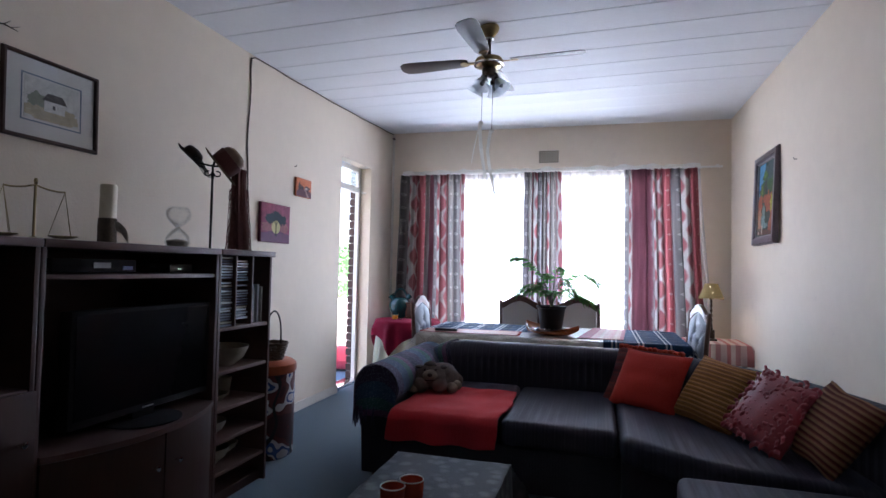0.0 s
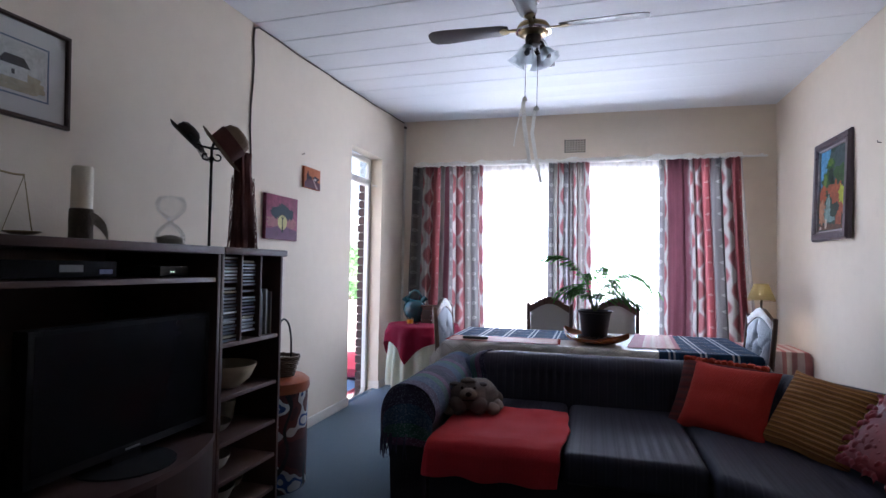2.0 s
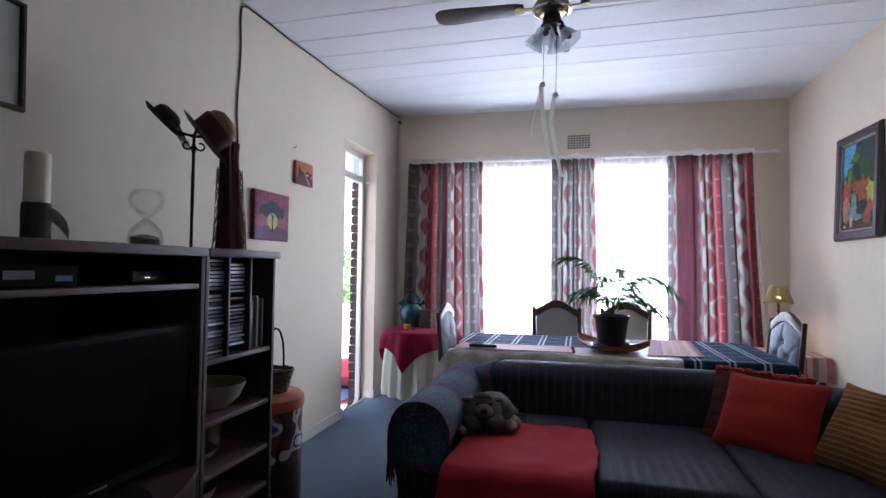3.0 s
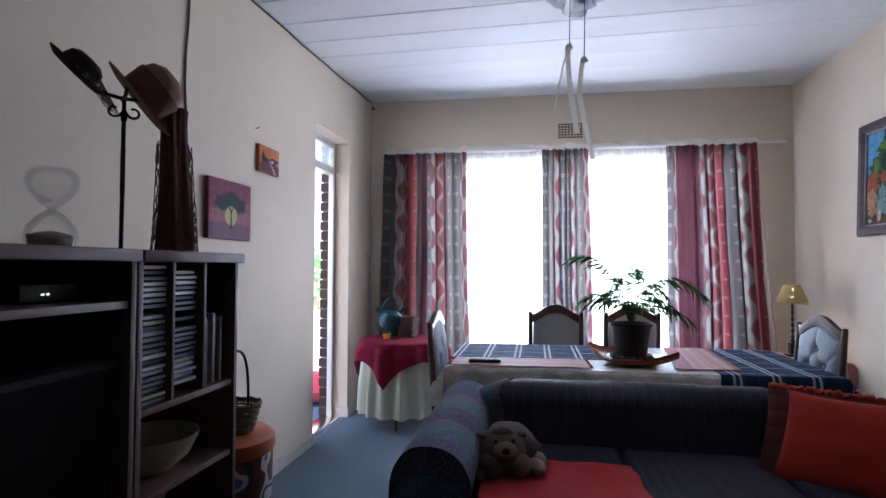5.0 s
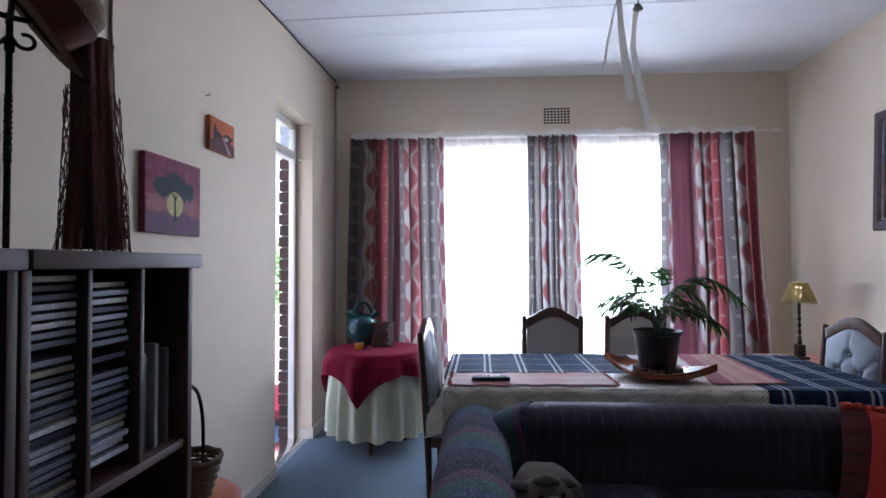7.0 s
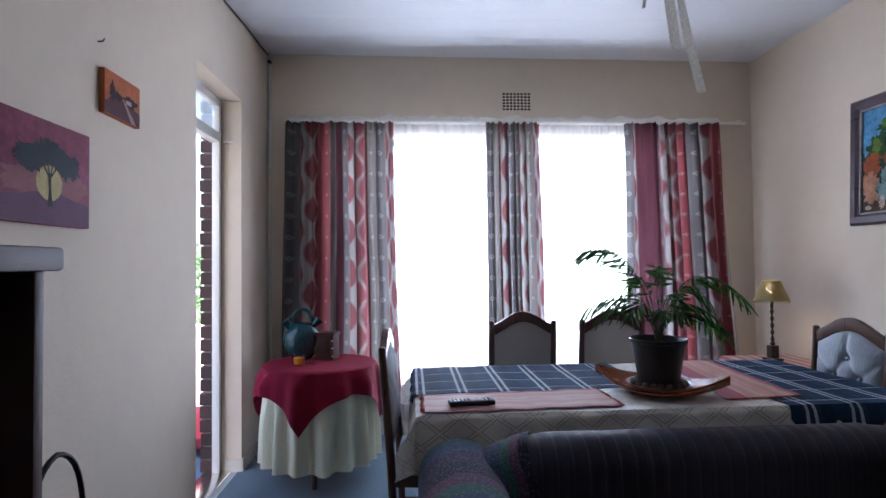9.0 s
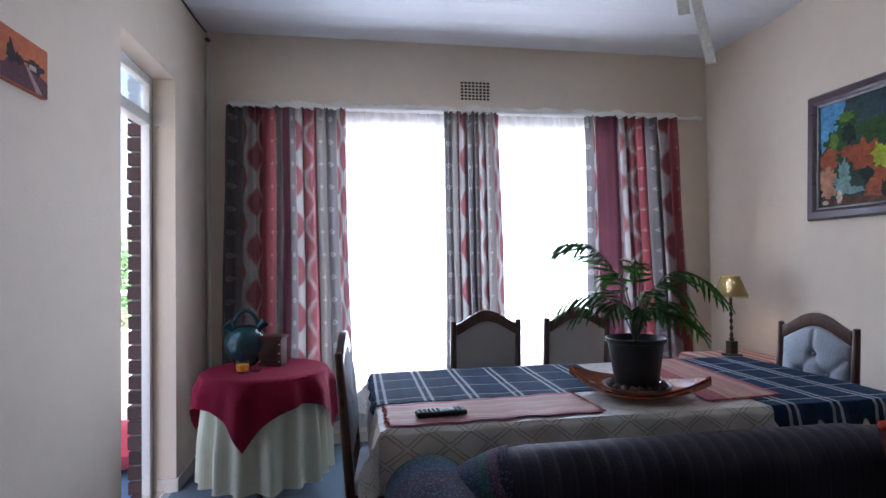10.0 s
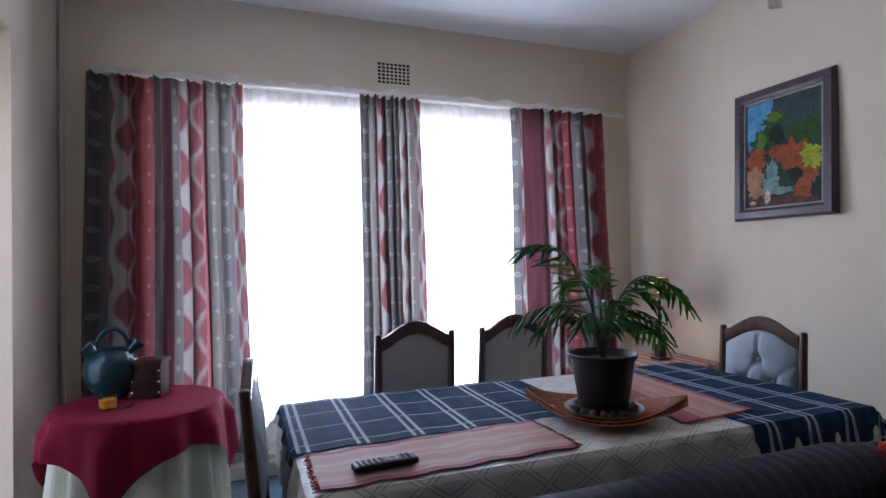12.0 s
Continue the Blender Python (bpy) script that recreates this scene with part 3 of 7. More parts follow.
def ball(rx, ry, rz, at=(0, 0, 0), lump=0.0, seed=0, sub=3):
    bm = bmesh.new()
    bmesh.ops.create_icosphere(bm, subdivisions=sub, radius=1.0)
    for v in bm.verts:
        k = 1 + lump * noise.noise(v.co * 1.8 + Vector((seed * 5.3, 0, 0)))
        v.co = Vector((v.co.x * rx * k + at[0], v.co.y * ry * k + at[1], v.co.z * rz * k + at[2]))
    return bm


def link_mesh(name, bm, material, smooth=True):
    me = bpy.data.meshes.new(name)
    bm.to_mesh(me)
    bm.free()
    me.materials.append(material)
    if smooth:
        me.polygons.foreach_set("use_smooth", [True] * len(me.polygons))
        me.set_sharp_from_angle(angle=radians(38))
    return me


def part(name, bm, material, parent, label="", smooth=True):
    ob = new(name, link_mesh(name, bm, material, smooth))
    ob.parent = parent
    return tagged(ob, label)


def shared(name, mesh, parent, m, label=""):
    """One more object on a mesh that others share."""
    ob = new(name, mesh)
    ob.parent, ob.matrix_basis = parent, m
    return tagged(ob, label)


def thing(name, label, category, m=None, group=""):
    ob = new(name)
    ob.empty_display_size = 0.1
    ob.matrix_basis = m or Matrix()
    return tagged(ob, label, category, group)


def solid(name, bm, material, label, category, m=None, group="", smooth=True):
    """A thing that is one mesh."""
    ob = new(name, link_mesh(name, bm, material, smooth))
    ob.matrix_basis = m or Matrix()
    return tagged(ob, label, category, group)


def structure(name, bm, material, label="", smooth=False):
    return tagged(new(name, link_mesh(name, bm, material, smooth)), label, "", "", "structure")


def bez(p0, p1, p2, n=10):
    a, b, c = Vector(p0), Vector(p1), Vector(p2)
    return [(1 - t) ** 2 * a + 2 * t * (1 - t) * b + t * t * c for t in [i / n for i in range(n + 1)]]


# ---- the room's shell ----
XL, XR, YB, YF, H = -2.30, 1.445, 6.305, -3.20, 2.855
DOOR0, DOOR1, DOORH = 4.935, 5.66, 2.31
WX0, WX1, WZ0, WZ1 = -1.75, 1.02, 0.30, 2.23

structure("floor", box(XL - 0.02, XR + 0.2, YF - 0.2, YB + 0.1, -0.15, 0.0, 0), CARPET, "worn blue-grey fitted carpet of the living room")
wall_w = structure("wall_west", merge(
    box(XL - 0.12, XL, YF - 0.1, DOOR0, 0, H, 0),
    box(XL - 0.12, XL, DOOR0, DOOR1, DOORH, H, 0),
    box(XL - 0.12, XL, DOOR1, YB + 0.23, 0, H, 0)), PAINT, "cream painted wall with an opening to the balcony")
structure("wall_north", merge(
    box(XL, WX0, YB, YB + 0.23, 0, H, 0), box(WX1, XR, YB, YB + 0.23, 0, H, 0),
    box(WX0, WX1, YB, YB + 0.23, 0, WZ0, 0), box(WX0, WX1, YB, YB + 0.23, WZ1, H, 0)), PAINT, "cream painted window wall with an air vent")
structure("wall_east", box(XR, XR + 0.2, YF - 0.1, YB + 0.23, 0, H, 0), PAINT, "plain cream painted wall")
structure("wall_south", box(XL, XR, YF - 0.2, YF, 0, H, 0), PAINT, "plain cream painted wall behind the seating")


def ceiling_z(x, y):
    """The boards sag towards the west wall, away from the window wall."""
    k = min(1.0, max(0.0, (YB - y) / 2.9))
    return H - 0.112 * (XR - x) / (XR - XL) * k * (1.6 - 0.6 * k) - 0.018 * (x - XL) / (XR - XL)


def sagged(bm):
    for v in bm.verts:
        v.co.z += ceiling_z(min(max(v.co.x, XL), XR), min(v.co.y, YB)) - H
    return bm


def ceiling_boards():
    bm = box(XL - 0.12, XR + 0.2, YF - 0.2, YB + 0.23, H + 0.03, H + 0.16, 0)
    y = 4.06 - 0.306 * 24
    while y < YB:
        g0, g1 = [0.0026 if q < 5.0 else 0.0007 for q in (y, y + 0.306)]
        a, b = max(y + g0, YF), min(y + 0.306 - g1, YB)
        if b > a:
            merge(bm, box(XL, XR, a, b, H, H + 0.018, 0.003 if y < 4.9 else 0.0006, 1))
        y += 0.306
    return bm


structure("ceiling", sagged(ceiling_boards()), CEIL, "white painted board ceiling with dark joints")
structure("ceiling_joint_backing", sagged(merge(*[box(XL, XR, YF + 0.3521 * k, min(YB, YF + 0.3521 * (k + 1)), H + 0.0185, H + 0.0215, 0) for k in range(27)])), GAP, "dark gaps between the ceiling boards")

SK = 0.075
structure("baseboard", merge(
    box(XL, XL + 0.014, YF, DOOR0, 0, SK, 0.003), box(XL - 0.10, XL + 0.014, DOOR1 - 0.014, DOOR1, 0, SK, 0.003),
    box(XL, XL + 0.014, DOOR1, YB, 0, SK, 0.003), box(XL + 0.014, XR - 0.014, YB - 0.014, YB, 0, SK, 0.003),
    box(XR - 0.014, XR, YF, YB, 0, SK, 0.003), box(XL - 0.10, XL + 0.014, DOOR0, DOOR0 + 0.012, 0, SK, 0.003)), TRIM, "low painted skirting board")
structure("trim_corner_pipe", tube([(XL + 0.018, YB - 0.018, 0), (XL + 0.018, YB - 0.018, H)], 0.014), TRIM, "thin painted pipe in the room's corner")

# balcony door frame with fanlight
door = tagged(new("door_1"), "open balcony doorway in a pale steel frame with fanlight", "door", "", "structure")
FX0, FX1 = XL - 0.165, XL - 0.121
part("jamb", merge(box(FX0, FX1, DOOR1 - 0.045, DOOR1, 0, DOORH, 0.004), box(FX0 + 0.02, FX1 + 0.006, DOOR1 - 0.062, DOOR1 - 0.045, 0, DOORH - 0.05, 0.003)), STEEL, door)
part("jamb", merge(box(FX0, FX1, DOOR0, DOOR0 + 0.045, 0, DOORH, 0.004), box(FX0 + 0.02, FX1 + 0.006, DOOR0 + 0.045, DOOR0 + 0.062, 0, DOORH - 0.05, 0.003)), STEEL, door)
part("head", box(FX0, FX1, DOOR0 + 0.045, DOOR1 - 0.045, DOORH - 0.05, DOORH, 0.004), STEEL, door)
part("transom", box(FX0 - 0.01, FX1 + 0.008, DOOR0 + 0.045, DOOR1 - 0.045, 2.035, 2.095, 0.005), STEEL, door)
fan_pane = part("fanlight_pane", box(FX0 + 0.018, FX0 + 0.024, DOOR0 + 0.045, DOOR1 - 0.045, 2.095, DOORH - 0.05, 0), GLASS, door)
fan_pane.visible_shadow = False
part("threshold", box(FX0 - 0.05, XL - 0.06, DOOR0 + 0.002, DOOR1 - 0.002, 0.001, 0.012, 0.004), CHROME, door, "worn aluminium threshold strip")
part("strike_plate", box(FX1 + 0.0005, FX1 + 0.004, DOOR1 - 0.055, DOOR1 - 0.03, 0.97, 1.09, 0.001), CHROME, door)
part("catch", merge(tube([(XL - 0.09, DOOR1 - 0.002, 2.04), (XL - 0.09, DOOR1 - 0.05, 2.04)], 0.008), tube([(XL - 0.09, DOOR1 - 0.05, 2.04), (XL - 0.03, DOOR1 - 0.055, 2.03)], 0.006)), STEEL, door)

# window: steel frame, three lights
window = tagged(new("window_1"), "wide white-framed window glaring with daylight", "window", "", "structure")
WY = YB + 0.14
for x0, x1, z0, z1 in ((WX0, WX1, WZ0, WZ0 + 0.045), (WX0, WX1, WZ1 - 0.045, WZ1)):
    part("frame_rail", box(x0, x1, WY, WY + 0.04, z0, z1, 0.004), STEEL, window)
edges = [WX0, WX0 + 0.92, WX1 - 0.92, WX1 - 0.045]
for x in edges:
    part("mullion", box(x, x + 0.045, WY + 0.002, WY + 0.038, WZ0 + 0.045, WZ1 - 0.045, 0.004), STEEL, window)
for a, b in zip(edges, edges[1:]):
    pane = part("pane", box(a + 0.045, b, WY + 0.016, WY + 0.021, WZ0 + 0.045, WZ1 - 0.045, 0), GLASS, window)
    pane.visible_shadow = False
part("window_sill", box(WX0 - 0.001, WX1 + 0.001, YB - 0.03, WY, WZ0 - 0.024, WZ0 + 0.004, 0.006), TRIM, window)


def vent():
    """A cast air brick: a plate pierced by rows of square holes."""
    root = tagged(new("vent_grille"), "cream painted air vent with rows of square holes", "vent", "", "structure")
    root.location = (-0.42, YB, 2.508)
    w, h, nx, nz = 0.222, 0.142, 8, 6
    px, pz = w / nx, h / nz
    bm = bmesh.new()
    merge(bm, *[box(-w / 2 - 0.0038 + i * px, -w / 2 + 0.0038 + i * px, -0.006, -0.0005, -h / 2 - 0.006, h / 2 + 0.006, 0) for i in range(nx + 1)])
    part("upright_bar", bm, PAINT, root)
    bm = bmesh.new()
    merge(bm, *[box(-w / 2, w / 2, -0.0055, -0.001, -h / 2 - 0.0038 + j * pz, -h / 2 + 0.0038 + j * pz, 0) for j in range(nz + 1)])
    part("cross_bar", bm, PAINT, root)
    # no real depth here: a flat black sheet gives the holes their shade
    part("backing", box(-w / 2, w / 2, -0.0009, -0.0003, -h / 2, h / 2, 0), HOLE_SHADE, root, "flat black sheet painted as the shade behind the holes")


vent()

# wiring on the west wall and along the ceiling
structure("trim_cable", merge(
    tube([(XL + 0.006, 3.44 + 0.012 * math.sin(k * 1.3), 2.64 - k * 0.14) for k in range(15)], 0.005, 6),
    tube([(XL + 0.007, 3.44, 2.64), (XL + 0.007, 3.445, 2.71), (XL + 0.008, 3.49, 2.733)] + [(XL + 0.008, 3.5 + k * 0.2325, ceiling_z(XL, 3.5 + k * 0.2325) - 0.011 + 0.004 * math.sin(k * 2.1)) for k in range(1, 13)], 0.006, 6),
    tube([(XL + 0.012, YB - 0.02, H - 0.06), (XL + 0.03, YB - 0.035, H - 0.075)], 0.014)), CABLE, "brown cable running down the wall and along the ceiling")


def nail(m):
    solid("wall_hook", merge(tube([(0, 0, 0), (0.02, 0, 0.002)], 0.0025, 6), tube([(0.018, 0, 0.002), (0.022, 0, 0.012)], 0.002, 6)), IRON, "small bare picture hook in the wall", "hook", m)


nail(pose(XL + 0.001, 4.074, 2.041))
nail(pose(XR - 0.001, 4.35, 2.03, 0, 0, 180))

# ---- balcony and outdoors ----
structure("balcony_floor", box(-4.3, XL - 0.1205, 3.0, 6.75, -0.16, -0.012, 0), SLATE, "blue painted balcony floor")
structure("balcony_parapet", merge(box(-4.3, XL - 0.26, 6.62, 6.75, -0.012, 0.80, 0.006), box(-4.42, -4.302, 3.0, 6.75, -0.012, 0.80, 0.006)), PLASTER, "pale plastered balcony parapet")
structure("balcony_rail", merge(tube([(-4.36, 6.69, 1.06), (XL - 0.23, 6.69, 1.06)], 0.022), tube([(-4.36, 3.0, 1.06), (-4.36, 6.69, 1.06)], 0.022),
                                tube([(-4.36, 6.69, 0.79), (-4.36, 6.69, 1.06)], 0.018), tube([(-4.36, 5.0, 0.79), (-4.36, 5.0, 1.06)], 0.018)), STEEL, "painted tube handrail above the parapet")
structure("ground", box(-900, 900, -900, 900, -3.2, -3.0, 0), CONCRETE, "pale sunlit ground outside")


def tree(x, y, z, hgt, seed):
    rng = random.Random(seed)
    root = thing("tree", "leafy green garden tree beyond the balcony", "tree", pose(x, y, z))
    bm = tube([(0, 0, 0), (0.08, 0.03, hgt * 0.3), (-0.05, 0.05, hgt * 0.6)], [0.22, 0.16, 0.09])
    ends = []
    for k in range(9):
        a = k * 2.4 + rng.random()
        e = Vector((math.cos(a) * rng.uniform(1.0, 2.2), math.sin(a) * rng.uniform(1.0, 2.2), hgt * rng.uniform(0.45, 0.95)))
        merge(bm, tube(bez((0, 0.04, hgt * rng.uniform(0.3, 0.55)), e * 0.5 + Vector((0, 0, hgt * 0.25)), e, 6), [0.09, 0.08, 0.07, 0.055, 0.04, 0.03, 0.02], 6))
        ends.append(e)
    part("trunk", bm, BARK, root)
    verts, faces = [], []
    for e in ends:
        for k in range(620):
            d = Vector((rng.gauss(0, 1), rng.gauss(0, 1), rng.gauss(0, 0.75)))
            p = e + d * 0.42
            s = rng.uniform(0.05, 0.11)
            u = Vector((rng.gauss(0, 1), rng.gauss(0, 1), rng.gauss(0, 1))).normalized()
            w = u.orthogonal().normalized()
            i = len(verts)
            verts += [p - u * s, p + w * s * 0.45, p + u * s, p - w * s * 0.45]
            faces.append((i, i + 1, i + 2, i + 3))
    me = bpy.data.meshes.new("crown")
    me.from_pydata([tuple(v) for v in verts], [], faces)
    me.materials.append(FOLIAGE)
    shared("crown", me, root, Matrix())


tree(-7.6, 19.5, -3.0, 5.0, 3)
tree(-11.0, 22.0, -3.0, 5.2, 8)
tree(-5.6, 24.5, -3.0, 4.8, 11)


# ---- curtains ----
def curtain(name, top, bottom, z0, z1, y, bands, folds, seed, material, label, amp=0.04, nu=300, nv=36):
    """A hanging cloth gathered into the span given at its top and bottom; bands: share of the width, band of the cloth."""
    rng = random.Random(seed)
    ph = [rng.uniform(0, 6.28) for _ in range(6)]
    step = (top[1] - top[0]) / folds
    lap = [rng.uniform(0.08, 0.36) for _ in range(folds + 3)] if amp > 0.03 else [0.1] * (folds + 3)
    deep = [rng.uniform(0.55, 1.3) for _ in range(folds + 3)]

    def f(u, v):
        """Soft S-shaped pleats that overlap where the cloth is gathered most."""
        k = u * folds + 0.45 * math.sin(5.3 * u + ph[0]) + 0.2 * math.sin(13 * u + ph[4])
        i = min(max(0, int(k + 0.5)), folds + 1)
        t = k + 0.5 - int(k + 0.5)
        e = t * t * (3 - 2 * t)
        w = lap[i] + (lap[i + 1] - lap[i]) * e
        g = deep[i] + (deep[i + 1] - deep[i]) * e
        sway = 0.85 + 0.35 * math.sin(1.7 * v + 2.0 * i + ph[1]) * (1 - v)
        x = (top[0] + (top[1] - top[0]) * u) * v + (bottom[0] + (bottom[1] - bottom[0]) * u) * (1 - v)
        edge = min(1.0, u * folds, (1 - u) * folds)
        x += step * w * sway * edge * math.sin(2 * math.pi * k) + 0.014 * (1 - v) * math.sin(5 * u + 4 * v + ph[5])
        tight = 0.55 + 0.45 * min(1.0, (1 - v) / 0.12)
        d = math.cos(2 * math.pi * k) * tight * g + 0.3 * math.sin(2 * math.pi * k * 0.5 + ph[2]) + 0.16 * math.sin(2 * math.pi * k * 2.3 + ph[3] + 2 * v)
        if amp > 0.03:
            d += 0.35 * noise.noise(Vector((u * folds * 3.1, v * 3.5, seed))) + 0.5 * (v > 0.93) * (v - 0.93) / 0.07 * math.sin(2 * math.pi * k * 3)
        return (x, y + amp * (0.6 + w) * d, z0 + (z1 - z0) * v + (0.012 * math.sin(7 * u + ph[3]) * (1 - v) if v < 0.1 else 0))

    def uv(u, v):
        for (a, p), (b, q) in zip(bands, bands[1:]):
            if u <= b and b > a:
                return (p + (q - p) * (u - a) / (b - a), z0 + (z1 - z0) * v)
        return (bands[-1][1], z0 + (z1 - z0) * v)

    bm = sheet(f, nu, nv, 0.0, uv)
    return solid(name, bm, material, label, "curtain", None, "curtains at the window")


CZ = 2.318
curtain("curtain", (-2.14, -1.36), (-2.17, -1.33), 0.17, CZ, 6.19, ((0, 0.05), (0.12, 1), (0.30, 2), (0.39, 3), (0.49, 4), (0.53, 4.9), (0.535, 5.2), (0.56, 6), (0.70, 7), (0.74, 8), (0.83, 9), (0.835, 10), (0.91, 11), (1, 11.9)), 8, 1, CURTAIN, "drawn curtain striped grey, red and white with ogees", 0.05)
curtain("curtain", (-0.675, -0.270), (-0.69, -0.215), 0.16, CZ, 6.19, ((0, 0.1), (0.15, 0.9), (0.155, 3.1), (0.23, 3.6), (0.235, 2.2), (0.27, 2.6), (0.275, 1.2), (0.38, 1.9), (0.385, 0.1), (0.50, 0.9), (0.505, 3.1), (0.62, 3.9), (0.625, 1.1), (0.72, 1.8), (0.725, 3.1), (0.84, 3.8), (0.845, 1.1), (1, 1.9)), 7, 5, CURTAIN, "narrow gathered curtain of the same patterned cloth", 0.058)
curtain("curtain", (0.39, 1.10), (0.41, 1.20), 0.15, CZ, 6.19, ((0, 0.3), (0.06, 0.95), (0.065, 1.05), (0.11, 1.4), (0.115, 4.02), (0.38, 4.98), (0.385, 6.2), (0.51, 7.0), (0.66, 7.98), (0.665, 10.02), (0.79, 11), (0.92, 12), (1, 12.7)), 7, 9, CURTAIN, "patterned curtain pulled to the window's side", 0.05)
curtain("net_curtain", (-2.12, 1.14), (-2.10, 1.30), 0.10, CZ + 0.002, 6.262, ((0, 0), (1, 6)), 52, 14, SHEER, "white net curtain across the whole window", 0.018, 420, 8)
rail = thing("curtain_rail", "white curtain rail with rumpled net heading", "curtain rail", pose(0, 0, 0))
part("track", box(-2.15, 1.35, 6.215, 6.235, 2.322, 2.340, 0.003), WHITEPL, rail)
part("net_track", box(-2.10, 1.16, 6.262, 6.276, 2.322, 2.336, 0.003), WHITEPL, rail)
for bx in (-2.0, -0.9, 0.3, 1.30):
    part("bracket", box(bx - 0.012, bx + 0.012, 6.215, YB - 0.0005, 2.3405, 2.352, 0.002), WHITEPL, rail)
part("net_heading", sheet(lambda u, v: (-2.14 + 3.28 * u, 6.208 + 0.008 * math.sin(130 * u) + 0.05 * v, 2.330 + v * (0.046 + 0.030 * noise.noise(Vector((u * 24, 0, 3))) + 0.008 * noise.noise(Vector((u * 90, 0, 1))))), 300, 2, 0.001), RIBBON, rail, "crumpled white net heading")


# ---- ceiling fan ----
def ceiling_fan(m):
    root = thing("ceiling_fan", "antique brass ceiling fan at rest with frosted tulip lights", "ceiling fan", m)
    part("canopy", lathe([(0.0, 0.0), (0.075, 0.0), (0.078, -0.012), (0.068, -0.04), (0.04, -0.075), (0.028, -0.09), (0.0, -0.09)], 32), BRASS, root)
    part("collar", lathe([(0.0, -0.089), (0.036, -0.092), (0.038, -0.1), (0.03, -0.106), (0.0, -0.106)], 24), CHROME, root)
    part("down_rod", tube([(0, 0, -0.10), (0, 0, -0.25)], 0.014, 12), BRASS_D, root)
    part("motor_housing", lathe([(0.0, -0.235), (0.05, -0.238), (0.1, -0.255), (0.112, -0.275), (0.108, -0.30), (0.085, -0.322), (0.05, -0.33), (0.0, -0.33)], 40), BRASS, root)
    part("trim_ring", lathe([(0.106, -0.293), (0.119, -0.297), (0.119, -0.307), (0.104, -0.312)], 40), CHROME, root, "bright polished trim ring")
    part("switch_housing", lathe([(0.0, -0.33), (0.052, -0.332), (0.056, -0.36), (0.05, -0.395), (0.02, -0.405), (0.0, -0.405)], 28), BRASS_D, root)
    blade = link_mesh("blade", prism([(0.17, -0.04), (0.22, -0.056), (0.62, -0.08), (0.70, -0.074), (0.735, -0.045), (0.742, 0.0), (0.735, 0.045), (0.70, 0.074), (0.62, 0.08), (0.22, 0.056), (0.17, 0.04)], 0.006, 0.0015), BLADE)
    iron = link_mesh("blade_iron", merge(box(0.09, 0.2, -0.014, 0.014, -0.004, 0.004, 0.002), moved(lathe([(0, -0.004), (0.032, -0.004), (0.034, 0.0), (0.03, 0.004), (0, 0.004)], 16), Matrix.Translation((0.2, 0, 0)))), BRASS)
    for k in range(4):
        turn = pose(0, 0, -0.278, 0, 0, -2 + 90 * k)
        b = shared("blade", blade, root, turn @ pose(0, 0, 0.004, 90 + 11, 0, 0))
        shared("blade_iron", iron, b, pose(0, 0, 0, -90, 0, 0) @ pose(0, 0, -0.0065, 0, 0, 0))
    tulip = lathe([(0.02, 0.0), (0.03, 0.012), (0.042, 0.035), (0.05, 0.06), (0.062, 0.088), (0.066, 0.094), (0.060, 0.088), (0.047, 0.06), (0.039, 0.035), (0.027, 0.013), (0.018, 0.002)], 30, lambda a, z: 1 + 0.10 * max(0.0, z - 0.05) / 0.045 * math.sin(a * 6))
    tulip_me = link_mesh("glass_shade", tulip, FROST)
    holder_me = link_mesh("holder", lathe([(0.0, -0.03), (0.016, -0.028), (0.021, -0.01), (0.022, 0.008), (0.0, 0.010)], 18), BRASS_D)
    bulb_me = link_mesh("bulb", lathe([(0.0, 0.010), (0.011, 0.012), (0.012, 0.03), (0.018, 0.05), (0.019, 0.062), (0.013, 0.075), (0.0, 0.08)], 18), SILVERPL)
    for k in range(4):
        a = radians(-16 + 90 * k)
        c, s = math.cos(a), math.sin(a)
        part("lamp_arm", tube(bez((0.04 * c, 0.04 * s, -0.375), (0.07 * c, 0.07 * s, -0.375), (0.072 * c, 0.072 * s, -0.415), 6), 0.009, 8), BRASS_D, root)
        m2 = Matrix.Translation((0.074 * c, 0.074 * s, -0.43)) @ pose(0, 0, 0, 0, 0, math.degrees(a)) @ pose(0, 0, 0, 0, 180 - 33, 0)
        h = shared("holder", holder_me, root, m2)
        shared("glass_shade", tulip_me, h, Matrix(), "clear frosted tulip glass")
        shared("bulb", bulb_me, h, Matrix())
    for k, (dx, dy, z1) in enumerate(((-0.045, -0.03, -0.756), (0.03, 0.012, -0.81))):
        part("pull_cord", tube([(dx, dy, -0.40), (dx, dy, -0.55), (dx - 0.003, dy, z1)], 0.0022, 6), BRASS_D, root)
        part("cord_knob", ball(0.009, 0.009, 0.014, (dx - 0.003, dy, z1 - 0.01), 0, 0, 2), BLACKPL, root)

    def strip(pts, w):
        ps = [Vector(p) for p in pts]

        def g(u, v):
            k = u * (len(ps) - 1)
            i = min(int(k), len(ps) - 2)
            p = ps[i].lerp(ps[i + 1], k - i)
            tw = 0.6 * math.sin(u * 5)
            return p + Vector((math.cos(tw), math.sin(tw), 0)) * (v - 0.5) * w
        return sheet(g, 30, 2, 0.001)

    part("ribbon", strip([(-0.048, -0.03, -0.75), (-0.058, -0.035, -0.80), (-0.05, -0.03, -0.93), (-0.035, -0.022, -1.05), (-0.012, -0.012, -1.20)], 0.030), RIBBON, root, "white ribbon tied to the cord")
